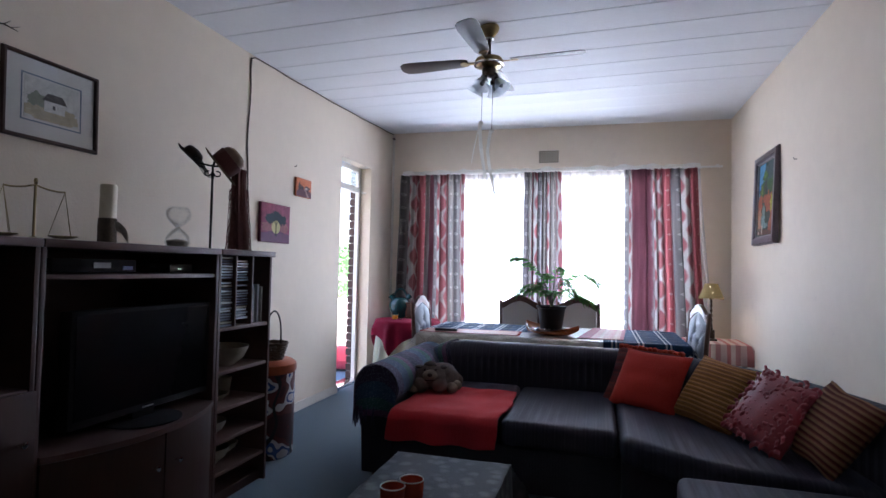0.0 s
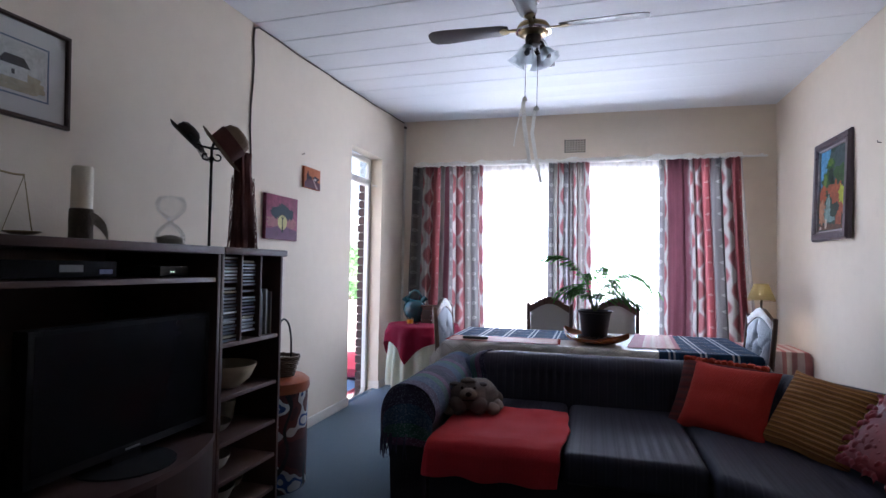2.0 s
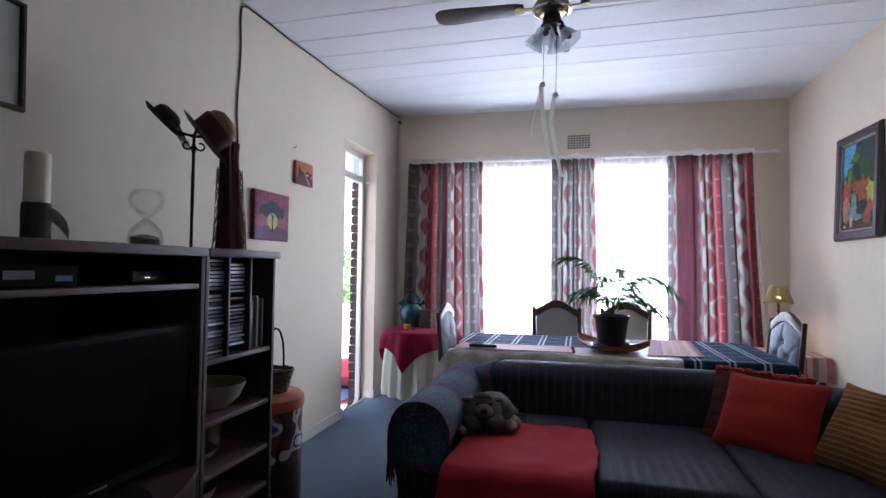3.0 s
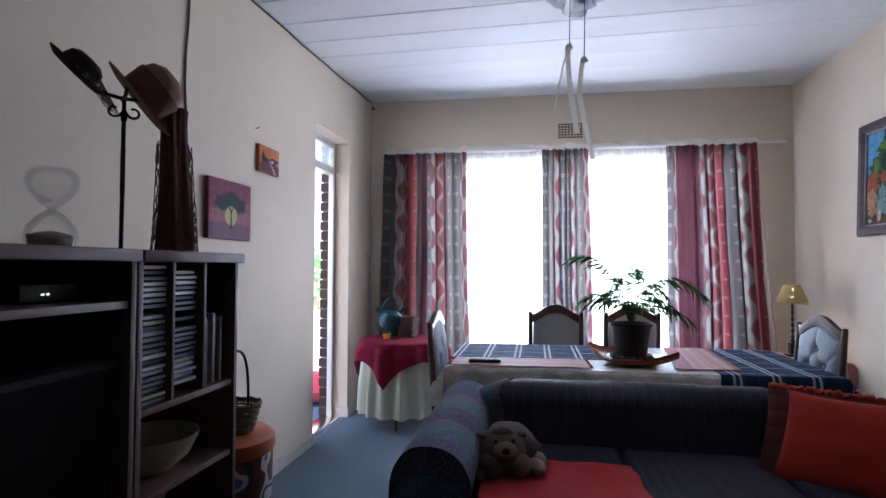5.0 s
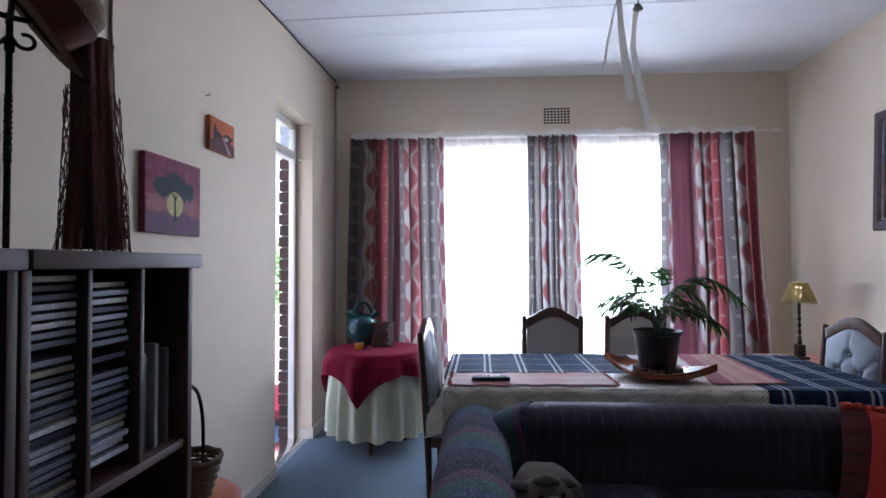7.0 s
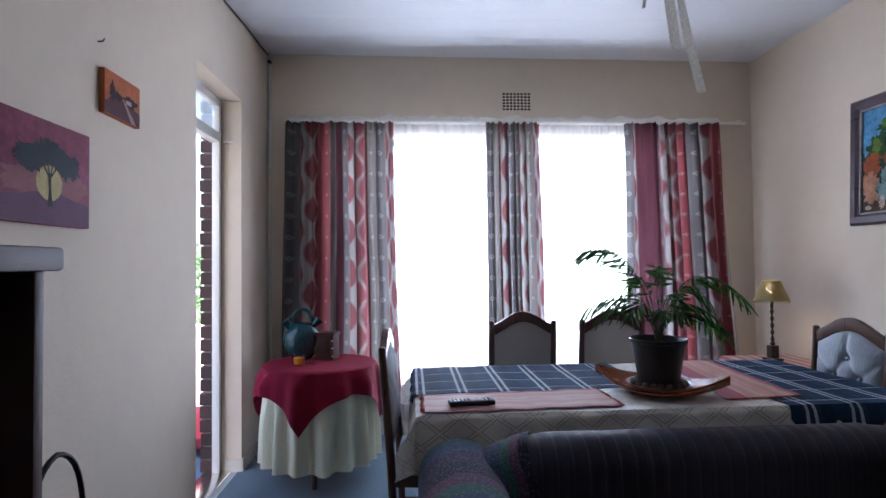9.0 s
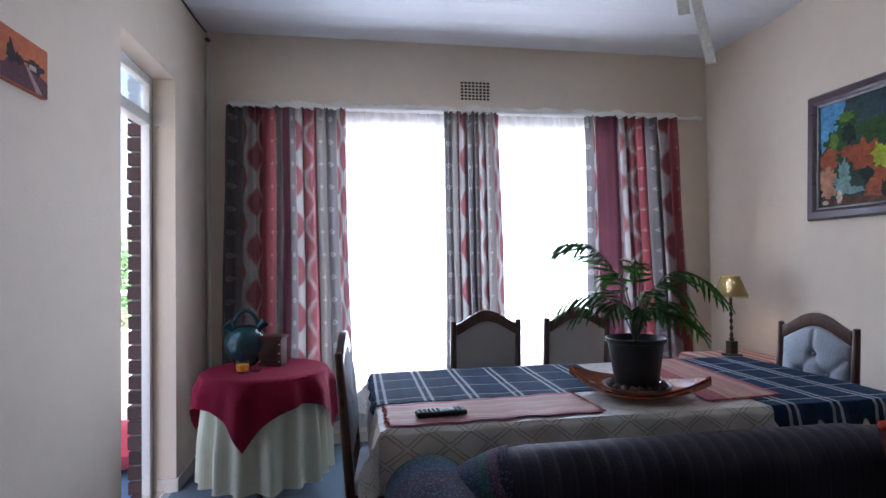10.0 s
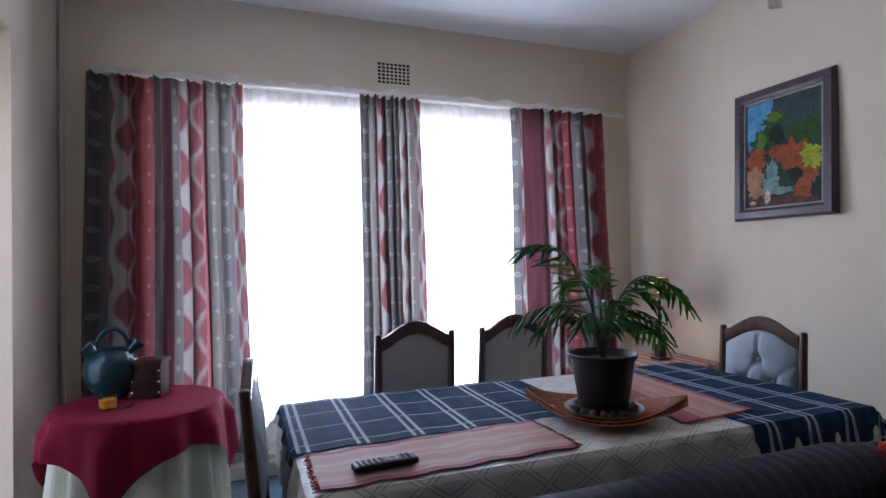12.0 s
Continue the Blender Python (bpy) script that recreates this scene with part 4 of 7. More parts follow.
    part("ribbon", strip([(0.026, 0.01, -0.805), (0.012, 0.005, -0.87), (0.0, -0.004, -0.99), (0.025, -0.01, -1.15), (0.065, -0.012, -1.33)], 0.026), RIBBON, root, "white ribbon tied to the cord")
    part("ribbon", strip([(-0.05, -0.03, -0.765), (-0.075, -0.03, -0.84), (-0.105, -0.028, -0.98), (-0.12, -0.03, -1.08)], 0.009), RIBBON, root, "thin frayed end of the ribbon")
    for kx, ky, kz in ((-0.05, -0.031, -0.772), (0.026, 0.010, -0.826)):
        part("knot", ball(0.020, 0.012, 0.016, (kx, ky, kz), 0.4, 3, 2), RIBBON, root, "crumpled ribbon knot")


ceiling_fan(pose(-0.560, 3.50, ceiling_z(-0.560, 3.50) + 0.001) @ Matrix.Scale(0.82, 4))


# ---- pictures ----
def blob(cx, cz, rx, rz, y, seed, rough=0.25, n=40, k=3.0):
    """A flat irregular patch of paint in the x, z plane at depth y."""
    bm = bmesh.new()
    vs = []
    for i in range(n):
        a = 2 * math.pi * i / n
        r = 1 + rough * noise.noise(Vector((math.cos(a) * k, math.sin(a) * k, seed * 4.7)))
        vs.append(bm.verts.new((cx + rx * r * math.cos(a), y, cz + rz * r * math.sin(a))))
    f = bm.faces.new(vs)
    f.normal_update()
    if f.normal.y > 0:
        f.normal_flip()
    return bm


def clip_patch(bm, w, h):
    for v in bm.verts:
        v.co.x, v.co.z = max(-w / 2, min(w / 2, v.co.x)), max(-h / 2, min(h / 2, v.co.z))
    return bm


def frame_bars(root, w, h, fw, fd, material, y0=0.0, name="frame_bar"):
    """Four mitred bars round a w by h opening, front towards -y."""
    for k in range(4):
        a, b = (w, h) if k % 2 == 0 else (h, w)
        bm = bmesh.new()
        prof = [(0.0, 0.0), (0.0, -fd * 0.75), (fw * 0.25, -fd), (fw * 0.8, -fd), (fw, -fd * 0.6), (fw, 0.0)]
        rows = []
        for sgn in (-1, 1):
            rows.append([bm.verts.new((sgn * (a / 2 + q), y0 + y, b / 2 + q)) for q, y in prof])
        for i in range(len(prof)):
            j = (i + 1) % len(prof)
            bm.faces.new((rows[0][i], rows[1][i], rows[1][j], rows[0][j]))
        bm.faces.new(rows[0]), bm.faces.new(rows[1][::-1])
        bmesh.ops.recalc_face_normals(bm, faces=bm.faces[:])
        part(name, moved(bm, pose(0, 0, 0, 0, 90 * k, 0)), material, root, smooth=False)


# watercolour of a cottage
P0 = thing("framed_picture", "framed watercolour of a white cottage with pale mount", "picture", pose(XL + 0.003, 1.978, 1.944, -1.5, 0, 90))
frame_bars(P0, 0.425, 0.345, 0.017, 0.022, FRAMEW)
part("mount", box(-0.213, 0.213, -0.006, -0.002, -0.173, 0.173, 0), PAPER, P0)
for q, (a, b, c, d) in enumerate(((-0.145, 0.145, 0.100, 0.106), (-0.145, 0.145, -0.106, -0.100), (-0.145, -0.139, -0.100, 0.100), (0.139, 0.145, -0.100, 0.100))):
    part("mount_line", box(a, b, -0.0075, -0.0062, c, d, 0), paint("blue_grey_line", (0.16, 0.20, 0.26)), P0, "blue-grey ruled line")
part("painted_sky", box(-0.13, 0.13, -0.0072, -0.0062, -0.09, 0.092, 0), paint("pale_sky_wash", (0.55, 0.54, 0.50)), P0)
part("painted_ground", clip_patch(blob(0.0, -0.055, 0.14, 0.045, -0.0076, 2), 0.26, 0.18), paint("sandy_wash", (0.44, 0.37, 0.25)), P0)
part("painted_bush", blob(-0.07, 0.0, 0.05, 0.03, -0.0078, 5, 0.5), paint("grey_green_wash", (0.22, 0.24, 0.18)), P0)
part("painted_house", box(-0.04, 0.06, -0.0086, -0.0080, -0.045, 0.005, 0), paint("white_wash", (0.62, 0.60, 0.56)), P0)
part("painted_roof", moved(prism([(-0.05, 0.0), (-0.025, 0.035), (0.045, 0.035), (0.07, 0.0)], 0.0005), pose(0, -0.0092, 0.004)), paint("dark_thatch", (0.07, 0.06, 0.055)), P0)
part("painted_window", box(0.0, 0.012, -0.0092, -0.0088, -0.030, -0.012, 0), paint("dark_window_wash", (0.08, 0.07, 0.07)), P0)
pg = part("glazing", box(-0.2125, 0.2125, -0.0125, -0.0105, -0.1725, 0.1725, 0), THINGLASS, P0)
pg.visible_shadow = False

# canvas with a tree before a pale sun
P1 = thing("canvas_painting", "square canvas of a dark tree before a sun", "picture", pose(XL + 0.001, 3.790, 1.545, 0, 0, 90) @ Matrix.Diagonal((0.93, 0.75, 0.98, 1)))
part("canvas", box(-0.21, 0.21, -0.034, 0, -0.152, 0.152, 0.003), paint("mauve_sky_paint", (0.215, 0.045, 0.082), 0.6, 0.4), P1)
part("painted_ground", clip_patch(blob(0, -0.12, 0.27, 0.06, -0.0346, 1, 0.2), 0.415, 0.30), paint("dusky_plum_paint", (0.115, 0.038, 0.082)), P1)
part("painted_glow", clip_patch(blob(0, -0.03, 0.20, 0.05, -0.0343, 7, 0.35), 0.415, 0.30), paint("rose_paint", (0.27, 0.095, 0.10)), P1)
part("painted_sun", blob(0, -0.03, 0.062, 0.052, -0.0350, 3, 0.06), paint("pale_yellow_paint", (0.50, 0.40, 0.18)), P1)
part("painted_crown", merge(*[blob(0.036 * i, 0.045 + 0.018 * math.cos(i * 1.3), 0.045, 0.036, -0.0354 - 0.0001 * abs(i), i + 9, 0.6, 48, 5.0) for i in range(-3, 4)]), paint("blue_black_leaf_paint", (0.014, 0.022, 0.032)), P1)
part("painted_trunk", merge(moved(prism([(-0.012, -0.1), (-0.005, -0.05), (-0.006, -0.01), (0.006, -0.01), (0.005, -0.05), (0.014, -0.1)], 0.0004), pose(0, -0.0362, 0)),
                            *[moved(prism([(-0.003, 0), (0.003, 0), (0.002, 0.06), (-0.002, 0.06)], 0.0003), pose(0, -0.0368 - 0.0002 * i, -0.015, 0, ang, 0)) for i, ang in enumerate((-45, -18, 15, 42))]), paint("black_trunk_paint", (0.014, 0.012, 0.014)), P1)

# small canvas of a road at dusk
P2 = thing("canvas_painting", "small canvas of a road under an orange sky", "picture", pose(XL + 0.001, 4.203, 1.880, 0, 0, 90) @ Matrix.Diagonal((0.92, 0.75, 0.95, 1)))
part("canvas", box(-0.132, 0.132, -0.026, 0, -0.082, 0.082, 0.003), paint("orange_sky_paint", (0.46, 0.13, 0.05)), P2)
part("painted_ground", clip_patch(blob(0, -0.06, 0.16, 0.055, -0.0266, 4, 0.2), 0.26, 0.16), paint("purple_ground_paint", (0.10, 0.035, 0.045)), P2)
part("painted_road", moved(prism([(-0.01, 0.0), (0.004, 0.0), (0.09, -0.07), (0.05, -0.07)], 0.0003), pose(0.01, -0.0272, -0.008)), paint("pale_road_paint", (0.36, 0.22, 0.2)), P2)
part("painted_bush", merge(blob(-0.08, 0.01, 0.02, 0.035, -0.0270, 6, 0.5), blob(-0.04, 0.0, 0.03, 0.018, -0.0271, 8, 0.5), blob(0.06, 0.004, 0.05, 0.02, -0.0269, 12, 0.6)), paint("dark_bush_paint", (0.04, 0.018, 0.02)), P2)
part("painted_house", box(0.02, 0.06, -0.0276, -0.0272, -0.012, 0.004, 0), paint("pale_house_paint", (0.42, 0.33, 0.30)), P2)

# landscape in a plum frame
P3 = thing("framed_painting", "landscape oil painting with rocks in a plum-brown frame", "picture", pose(XR - 0.004, 5.006, 1.842, -2.2, 0, -90))
W3, H3 = 0.475, 0.622
frame_bars(P3, W3, H3, 0.062, 0.04, FRAMEP)
frame_bars(P3, W3 - 0.024, H3 - 0.024, 0.0118, 0.026, paint("grey_slip", (0.36, 0.34, 0.34)), 0.0, "slip_bar")
part("canvas", box(-W3 / 2 + 0.0125, W3 / 2 - 0.0125, -0.012, 0, -H3 / 2 + 0.0125, H3 / 2 - 0.0125, 0), paint("deep_green_paint", (0.03, 0.055, 0.04)), P3)
QW, QH = W3 - 0.03, H3 - 0.03


def dab(name, c, specs, base):
    bm = merge(*[clip_patch(blob(x, z, a, b, -0.0124 - 0.0004 * base - 0.00005 * i, 3 * i + base * 11, 0.55, 44, 4.0), QW, QH) for i, (x, z, a, b) in enumerate(specs)])
    part("painted_" + name, bm, paint(name + "_paint", tuple(0.72 * k for k in c), 0.5, 0.45), P3, smooth=False)


dab("sky", (0.12, 0.36, 0.62), [(-0.17, 0.22, 0.13, 0.12), (-0.20, 0.13, 0.06, 0.09)], 0)
dab("far_hill", (0.055, 0.09, 0.10), [(0.06, 0.17, 0.13, 0.12), (0.18, 0.20, 0.07, 0.12)], 1)
dab("tree", (0.035, 0.10, 0.025), [(-0.12, 0.06, 0.07, 0.08), (0.12, 0.10, 0.11, 0.06), (-0.05, 0.18, 0.07, 0.04)], 2)
dab("leaf_light", (0.12, 0.22, 0.03), [(-0.05, 0.20, 0.045, 0.03), (-0.13, 0.07, 0.03, 0.05)], 3)
dab("dark_bush", (0.02, 0.035, 0.025), [(-0.03, 0.10, 0.04, 0.06), (0.10, -0.14, 0.06, 0.06), (0.19, -0.22, 0.06, 0.06)], 4)
dab("red_rock", (0.36, 0.085, 0.03), [(-0.16, -0.03, 0.065, 0.07), (0.07, -0.03, 0.09, 0.07), (-0.02, 0.0, 0.07, 0.03), (0.16, -0.12, 0.05, 0.07), (0.12, -0.22, 0.05, 0.06)], 5)
dab("pale_rock", (0.52, 0.25, 0.14), [(-0.17, -0.14, 0.06, 0.065), (-0.16, -0.21, 0.05, 0.035)], 6)
dab("stream", (0.20, 0.34, 0.32), [(-0.06, -0.11, 0.035, 0.07), (-0.07, -0.18, 0.05, 0.06), (0.0, -0.22, 0.06, 0.02)], 7)
dab("yellow_bush", (0.42, 0.50, 0.03), [(0.17, -0.06, 0.052, 0.06), (0.15, -0.04, 0.04, 0.05)], 8)
dab("foreground", (0.14, 0.06, 0.03), [(-0.08, -0.27, 0.16, 0.025), (0.08, -0.28, 0.12, 0.02)], 9)
dab("white_flower", (0.60, 0.48, 0.38), [(-0.09, -0.25, 0.022, 0.035), (-0.18, -0.275, 0.02, 0.012)], 10)


# ---- wall unit ----
UX0, UX1, UT = XL + 0.02, -1.70, 1.30   # back, front, top
T = 0.018


def knob(root, x, y, z):
    part("knob", moved(lathe([(0, 0), (0.005, 0), (0.005, 0.012), (0.011, 0.018), (0.010, 0.026), (0, 0.028)], 14), pose(x, y, z, 0, 90, 0)), CHROME, root, "small bright metal knob")


def carcass(root, y0, y1, shelves, x1=UX1):
    part("side_panel", box(UX0, x1, y0, y0 + T, 0, UT - 0.03, 0.002), UNIT, root)
    part("side_panel", box(UX0, x1, y1 - T, y1, 0, UT - 0.03, 0.002), UNIT, root)
    part("back_panel", box(UX0, UX0 + 0.006, y0 + T, y1 - T, 0.04, UT - 0.03, 0), UNIT_IN, root)
    for z in shelves:
        part("shelf", box(UX0 + 0.006, x1 - 0.008, y0 + T, y1 - T, z - T, z, 0.002), UNIT_IN, root)
    part("plinth", box(UX0, x1 - 0.03, y0 + T, y1 - T, 0, 0.05, 0), UNIT, root)


tower = thing("wall_unit_tower", "dark brown cupboard tower of the wall unit", "cabinet")
carcass(tower, 0.98, 1.496, (0.07, 0.79))
part("top", box(UX0, UX1 + 0.015, 0.97, 1.497, UT - 0.03, UT, 0.005), UNIT, tower)
tdoor = part("door", box(UX1 + 0.0005, UX1 + 0.018, 0.984, 1.492, 0.06, 0.785, 0.003), DOORW, tower)
knob(tdoor, UX1 + 0.018, 1.44, 0.62)

tv_unit = thing("tv_cabinet", "dark brown television cabinet with bowed lower doors", "cabinet")
carcass(tv_unit, 1.50, 2.412, (1.175,))
part("top", box(UX0, UX1 + 0.015, 1.50, 2.414, UT - 0.03, UT, 0.005), UNIT, tv_unit)


def bow(y, depth=0.13):
    s = (y - 1.956) / 0.44
    return UX1 + depth * (1 - s * s)


def bowed(y0, y1, z0, z1, thick, inset=0.0, n=14):
    ys = [y0 + (y1 - y0) * i / n for i in range(n + 1)]
    outline = [(bow(y) - inset, y) for y in ys] + [(bow(y) - inset - thick, y) for y in reversed(ys)]
    return moved(prism([(x, y) for x, y in outline], z1 - z0, 0.0), Matrix(((1, 0, 0, 0), (0, 0, 1, 0), (0, -1, 0, z1), (0, 0, 0, 1))))


ys = [1.52 + 0.872 * i / 16 for i in range(17)]
part("platform", moved(prism([(UX0 + 0.01, 1.52)] + [(bow(y) + 0.008, y) for y in ys] + [(UX0 + 0.01, 2.392)], 0.022), Matrix(((1, 0, 0, 0), (0, 0, 1, 0), (0, -1, 0, 0.55), (0, 0, 0, 1)))), UNIT, tv_unit)
for a, b, ky in ((1.524, 1.953, 1.90), (1.959, 2.388, 2.02)):
    dr = part("door", bowed(a, b, 0.06, 0.524, 0.018), DOORW, tv_unit)
    knob(dr, bow(ky), ky, 0.40)

cd_unit = thing("cd_shelf_unit", "dark brown narrow shelf unit with disc racks", "shelf")
carcass(cd_unit, 2.418, 2.876, (0.165, 0.325, 0.485, 0.675, 0.897))
part("top", box(UX0, UX1 + 0.018, 2.417, 2.888, UT - 0.03, UT, 0.006), UNIT, cd_unit)
for y in (2.562, 2.704):
    part("divider", box(UX0 + 0.01, UX1 - 0.006, y - 0.006, y + 0.006, 0.898, UT - 0.031, 0.002), UNIT, cd_unit)
part("rack_back", box(-1.875, -1.865, 2.437, 2.697, 0.899, UT - 0.032, 0), UNIT_IN, cd_unit)


def case_mat():
    n = Nodes("disc_case_spines")
    r = n.add("ShaderNodeObjectInfo").outputs["Random"]
    c = n.ramp(r, [(0.0, (0.20, 0.23, 0.30)), (0.2, (0.42, 0.47, 0.58)), (0.4, (0.12, 0.13, 0.19)), (0.52, (0.58, 0.63, 0.72)), (0.66, (0.27, 0.30, 0.38)), (0.8, (0.42, 0.39, 0.33)), (0.9, (0.70, 0.74, 0.82))], True)
    c = n.vary(c, n.noise(60.0, 2.0, n.scaled((1, 3, 1))), 0.4)
    return n.done(c, 0.16, 0.0, Specular_IOR_Level=0.7)


CASE = case_mat()
case_me = link_mesh("disc_case", box(-0.125, 0.0, -0.0575, 0.0575, 0.0, 0.0098, 0.0012, 1), CASE)
rng = random.Random(4)
for col, (yc, n0, n1) in enumerate(((2.4995, 0, 25), (2.633, 2, 25))):
    for k in range(n0, n1):
        if rng.random() < 0.06:
            continue
        ob = new("disc_case", case_me)
        ob.matrix_basis = pose(UX1 - 0.022 - rng.random() * 0.012, yc + rng.uniform(-0.001, 0.001), 0.9005 + k * 0.0146, 0, 0, 0)
        tagged(ob, "plastic disc case lying flat in the rack", "disc case", "disc cases in the rack")
for k, (w, h, c) in enumerate(((0.012, 0.20, (0.06, 0.06, 0.07)), (0.016, 0.19, (0.10, 0.07, 0.06)), (0.010, 0.215, (0.30, 0.32, 0.34)), (0.014, 0.21, (0.14, 0.17, 0.20)), (0.012, 0.20, (0.25, 0.24, 0.22)))):
    y = 2.75 + 0.02 * k
    solid("book", merge(box(-0.135, 0, -w / 2, w / 2, 0, h, 0.0015), box(-0.128, -0.003, -w / 2 + 0.002, w / 2 - 0.002, h, h + 0.001, 0)), plain("book_cover", c, 0.4), "thin upright book on the shelf", "book", pose(UX1 - 0.03 - 0.01 * (k % 2), y, 0.898, 0, 0, 0), "books beside the discs")


def bowl(name, x, y, z, r, h, material, label, cat="bowl"):
    return solid(name, lathe([(0, 0.004), (r * 0.45, 0.0), (r * 0.5, 0.008), (r * 0.8, h * 0.4), (r * 0.97, h * 0.85), (r, h), (r * 0.95, h * 0.97), (r * 0.75, h * 0.42), (r * 0.4, h * 0.14), (0, h * 0.1)], 36), material, label, cat, pose(x, y, z))


bowl("bowl", -1.835, 2.64, 0.676, 0.135, 0.104, CERAMIC, "cream pottery bowl with a figured outside")
bowl("bowl", -1.86, 2.56, 0.486, 0.10, 0.05, CERAMIC, "shallow pale dish on the shelf", "dish")
solid("cup", lathe([(0, 0), (0.028, 0), (0.035, 0.03), (0.045, 0.10), (0.041, 0.10), (0.03, 0.03), (0, 0.01)], 24), CERAMIC, "pale pottery cup on a saucer", "cup", pose(-1.90, 2.74, 0.486))
bowl("bowl", -1.84, 2.54, 0.326, 0.095, 0.075, CERAMIC, "small pale pottery bowl")
bowl("bowl", -1.86, 2.58, 0.166, 0.11, 0.085, CERAMIC, "pale pottery bowl on the lowest shelf")
bowl("bowl", -1.90, 2.77, 0.166, 0.07, 0.05, CERAMIC, "small pale pottery dish", "dish")

# television and boxes
tv = thing("television", "flat black switched-off television", "television", pose(-1.755, 2.015, 0.551, 0, 0, 90))
part("panel", box(-0.372, 0.372, -0.03, 0.03, 0.045, 0.485, 0.008), MATTBLACK, tv)
part("screen", box(-0.352, 0.352, -0.0325, -0.0305, 0.075, 0.468, 0), SCREEN, tv)
part("logo_bar", box(-0.03, 0.03, -0.0325, -0.0305, 0.056, 0.062, 0), SILVERPL, tv)
part("neck", box(-0.06, 0.06, -0.01, 0.02, 0.012, 0.05, 0.004), MATTBLACK, tv)
part("foot", lathe([(0, 0), (0.16, 0), (0.16, 0.006), (0.08, 0.013), (0, 0.014)], 40), MATTBLACK, tv)
stb = thing("set_top_box", "flat black satellite decoder on the upper shelf", "decoder", pose(-1.90, 1.80, 1.176, 0, 0, 90))
part("case", box(-0.19, 0.19, -0.11, 0.11, 0.004, 0.058, 0.005), MATTBLACK, stb)
part("display", box(-0.02, 0.06, -0.1125, -0.1103, 0.022, 0.044, 0), SILVERPL, stb)
part("button", box(0.12, 0.17, -0.1125, -0.1103, 0.015, 0.03, 0), paint("blue_grey_label", (0.16, 0.2, 0.34)), stb)
router = thing("router", "small grey box with green lamps", "router", pose(-1.86, 2.27, 1.176, 0, 0, 90))
part("case", box(-0.075, 0.075, -0.06, 0.06, 0.003, 0.042, 0.006), BLACKPL, router)
gl = Nodes("green_indicator")
gl.done((0.4, 0.6, 0.45), 0.4, 0.0, Emission_Color=(0.6, 0.9, 0.7, 1), Emission_Strength=0.35)
for dx in (-0.025, -0.012):
    part("lamp", box(dx, dx + 0.007, -0.0622, -0.0603, 0.018, 0.022, 0), gl.mat, router, "small lit pale green lamp")


# ---- on the wall unit ----
def scales(m):
    root = thing("balance_scale", "small brass balance scale with two hanging pans", "scale", m)
    part("base", lathe([(0, 0), (0.045, 0), (0.045, 0.006), (0.02, 0.012), (0.009, 0.02), (0, 0.02)], 28), BRASS, root)
    part("column", tube([(0, 0, 0.015), (0, 0, 0.235)], 0.0055, 10), BRASS, root)
    part("finial", ball(0.008, 0.008, 0.012, (0, 0, 0.244), 0, 0, 2), BRASS, root)
    part("beam", tube(bez((-0.115, 0, 0.212), (-0.06, 0, 0.205), (0, 0, 0.228)) + bez((0, 0, 0.228), (0.06, 0, 0.205), (0.115, 0, 0.212))[1:], 0.0035, 8), BRASS, root)
    for s in (-1, 1):
        pan = part("pan", lathe([(0, 0.014), (0.03, 0.016), (0.052, 0.024), (0.054, 0.027), (0.03, 0.02), (0, 0.018)], 28), BRASS, root)
        pan.location = (s * 0.115, 0, 0.0)
        for k in range(3):
            a = k * 2.094 + 0.5
            part("chain", tube([(0.052 * math.cos(a), 0.052 * math.sin(a), 0.026), (0, 0, 0.21)], 0.0012, 5), BRASS, pan)


scales(pose(-2.05, 1.735, UT, 0, 0, 82))

candle = thing("pillar_candle", "thick ivory candle tied with dark raffia", "candle", pose(-2.03, 2.058, UT))
part("wax", lathe([(0, 0), (0.034, 0), (0.035, 0.01), (0.035, 0.268), (0.031, 0.276), (0.024, 0.268), (0, 0.262)], 32, lambda a, z: 1 + 0.012 * math.sin(3 * a + z * 9)), WAX, candle)
part("wick", tube([(0, 0, 0.26), (0.002, 0, 0.272)], 0.0015, 5), BLACKPL, candle)
part("wrap", lathe([(0.0365, 0.0), (0.039, 0.004), (0.038, 0.05), (0.040, 0.08), (0.038, 0.118), (0.0362, 0.122)], 32, lambda a, z: 1 + 0.02 * math.sin(11 * a + 60 * z)), RAFFIA, candle, "dark raffia wrapping")
part("bow", merge(*[sheet(lambda u, v, k=k: (0.037 + 0.02 * u, 0.055 * u + 0.004 * k, 0.10 - 0.05 * u * u + (v - 0.5) * 0.018 * (1 + u) - 0.012 * k), 8, 2, 0.001) for k in range(3)]), see_through("pale_raffia", (0.42, 0.38, 0.31), 0.5), candle, "loose pale raffia bow")


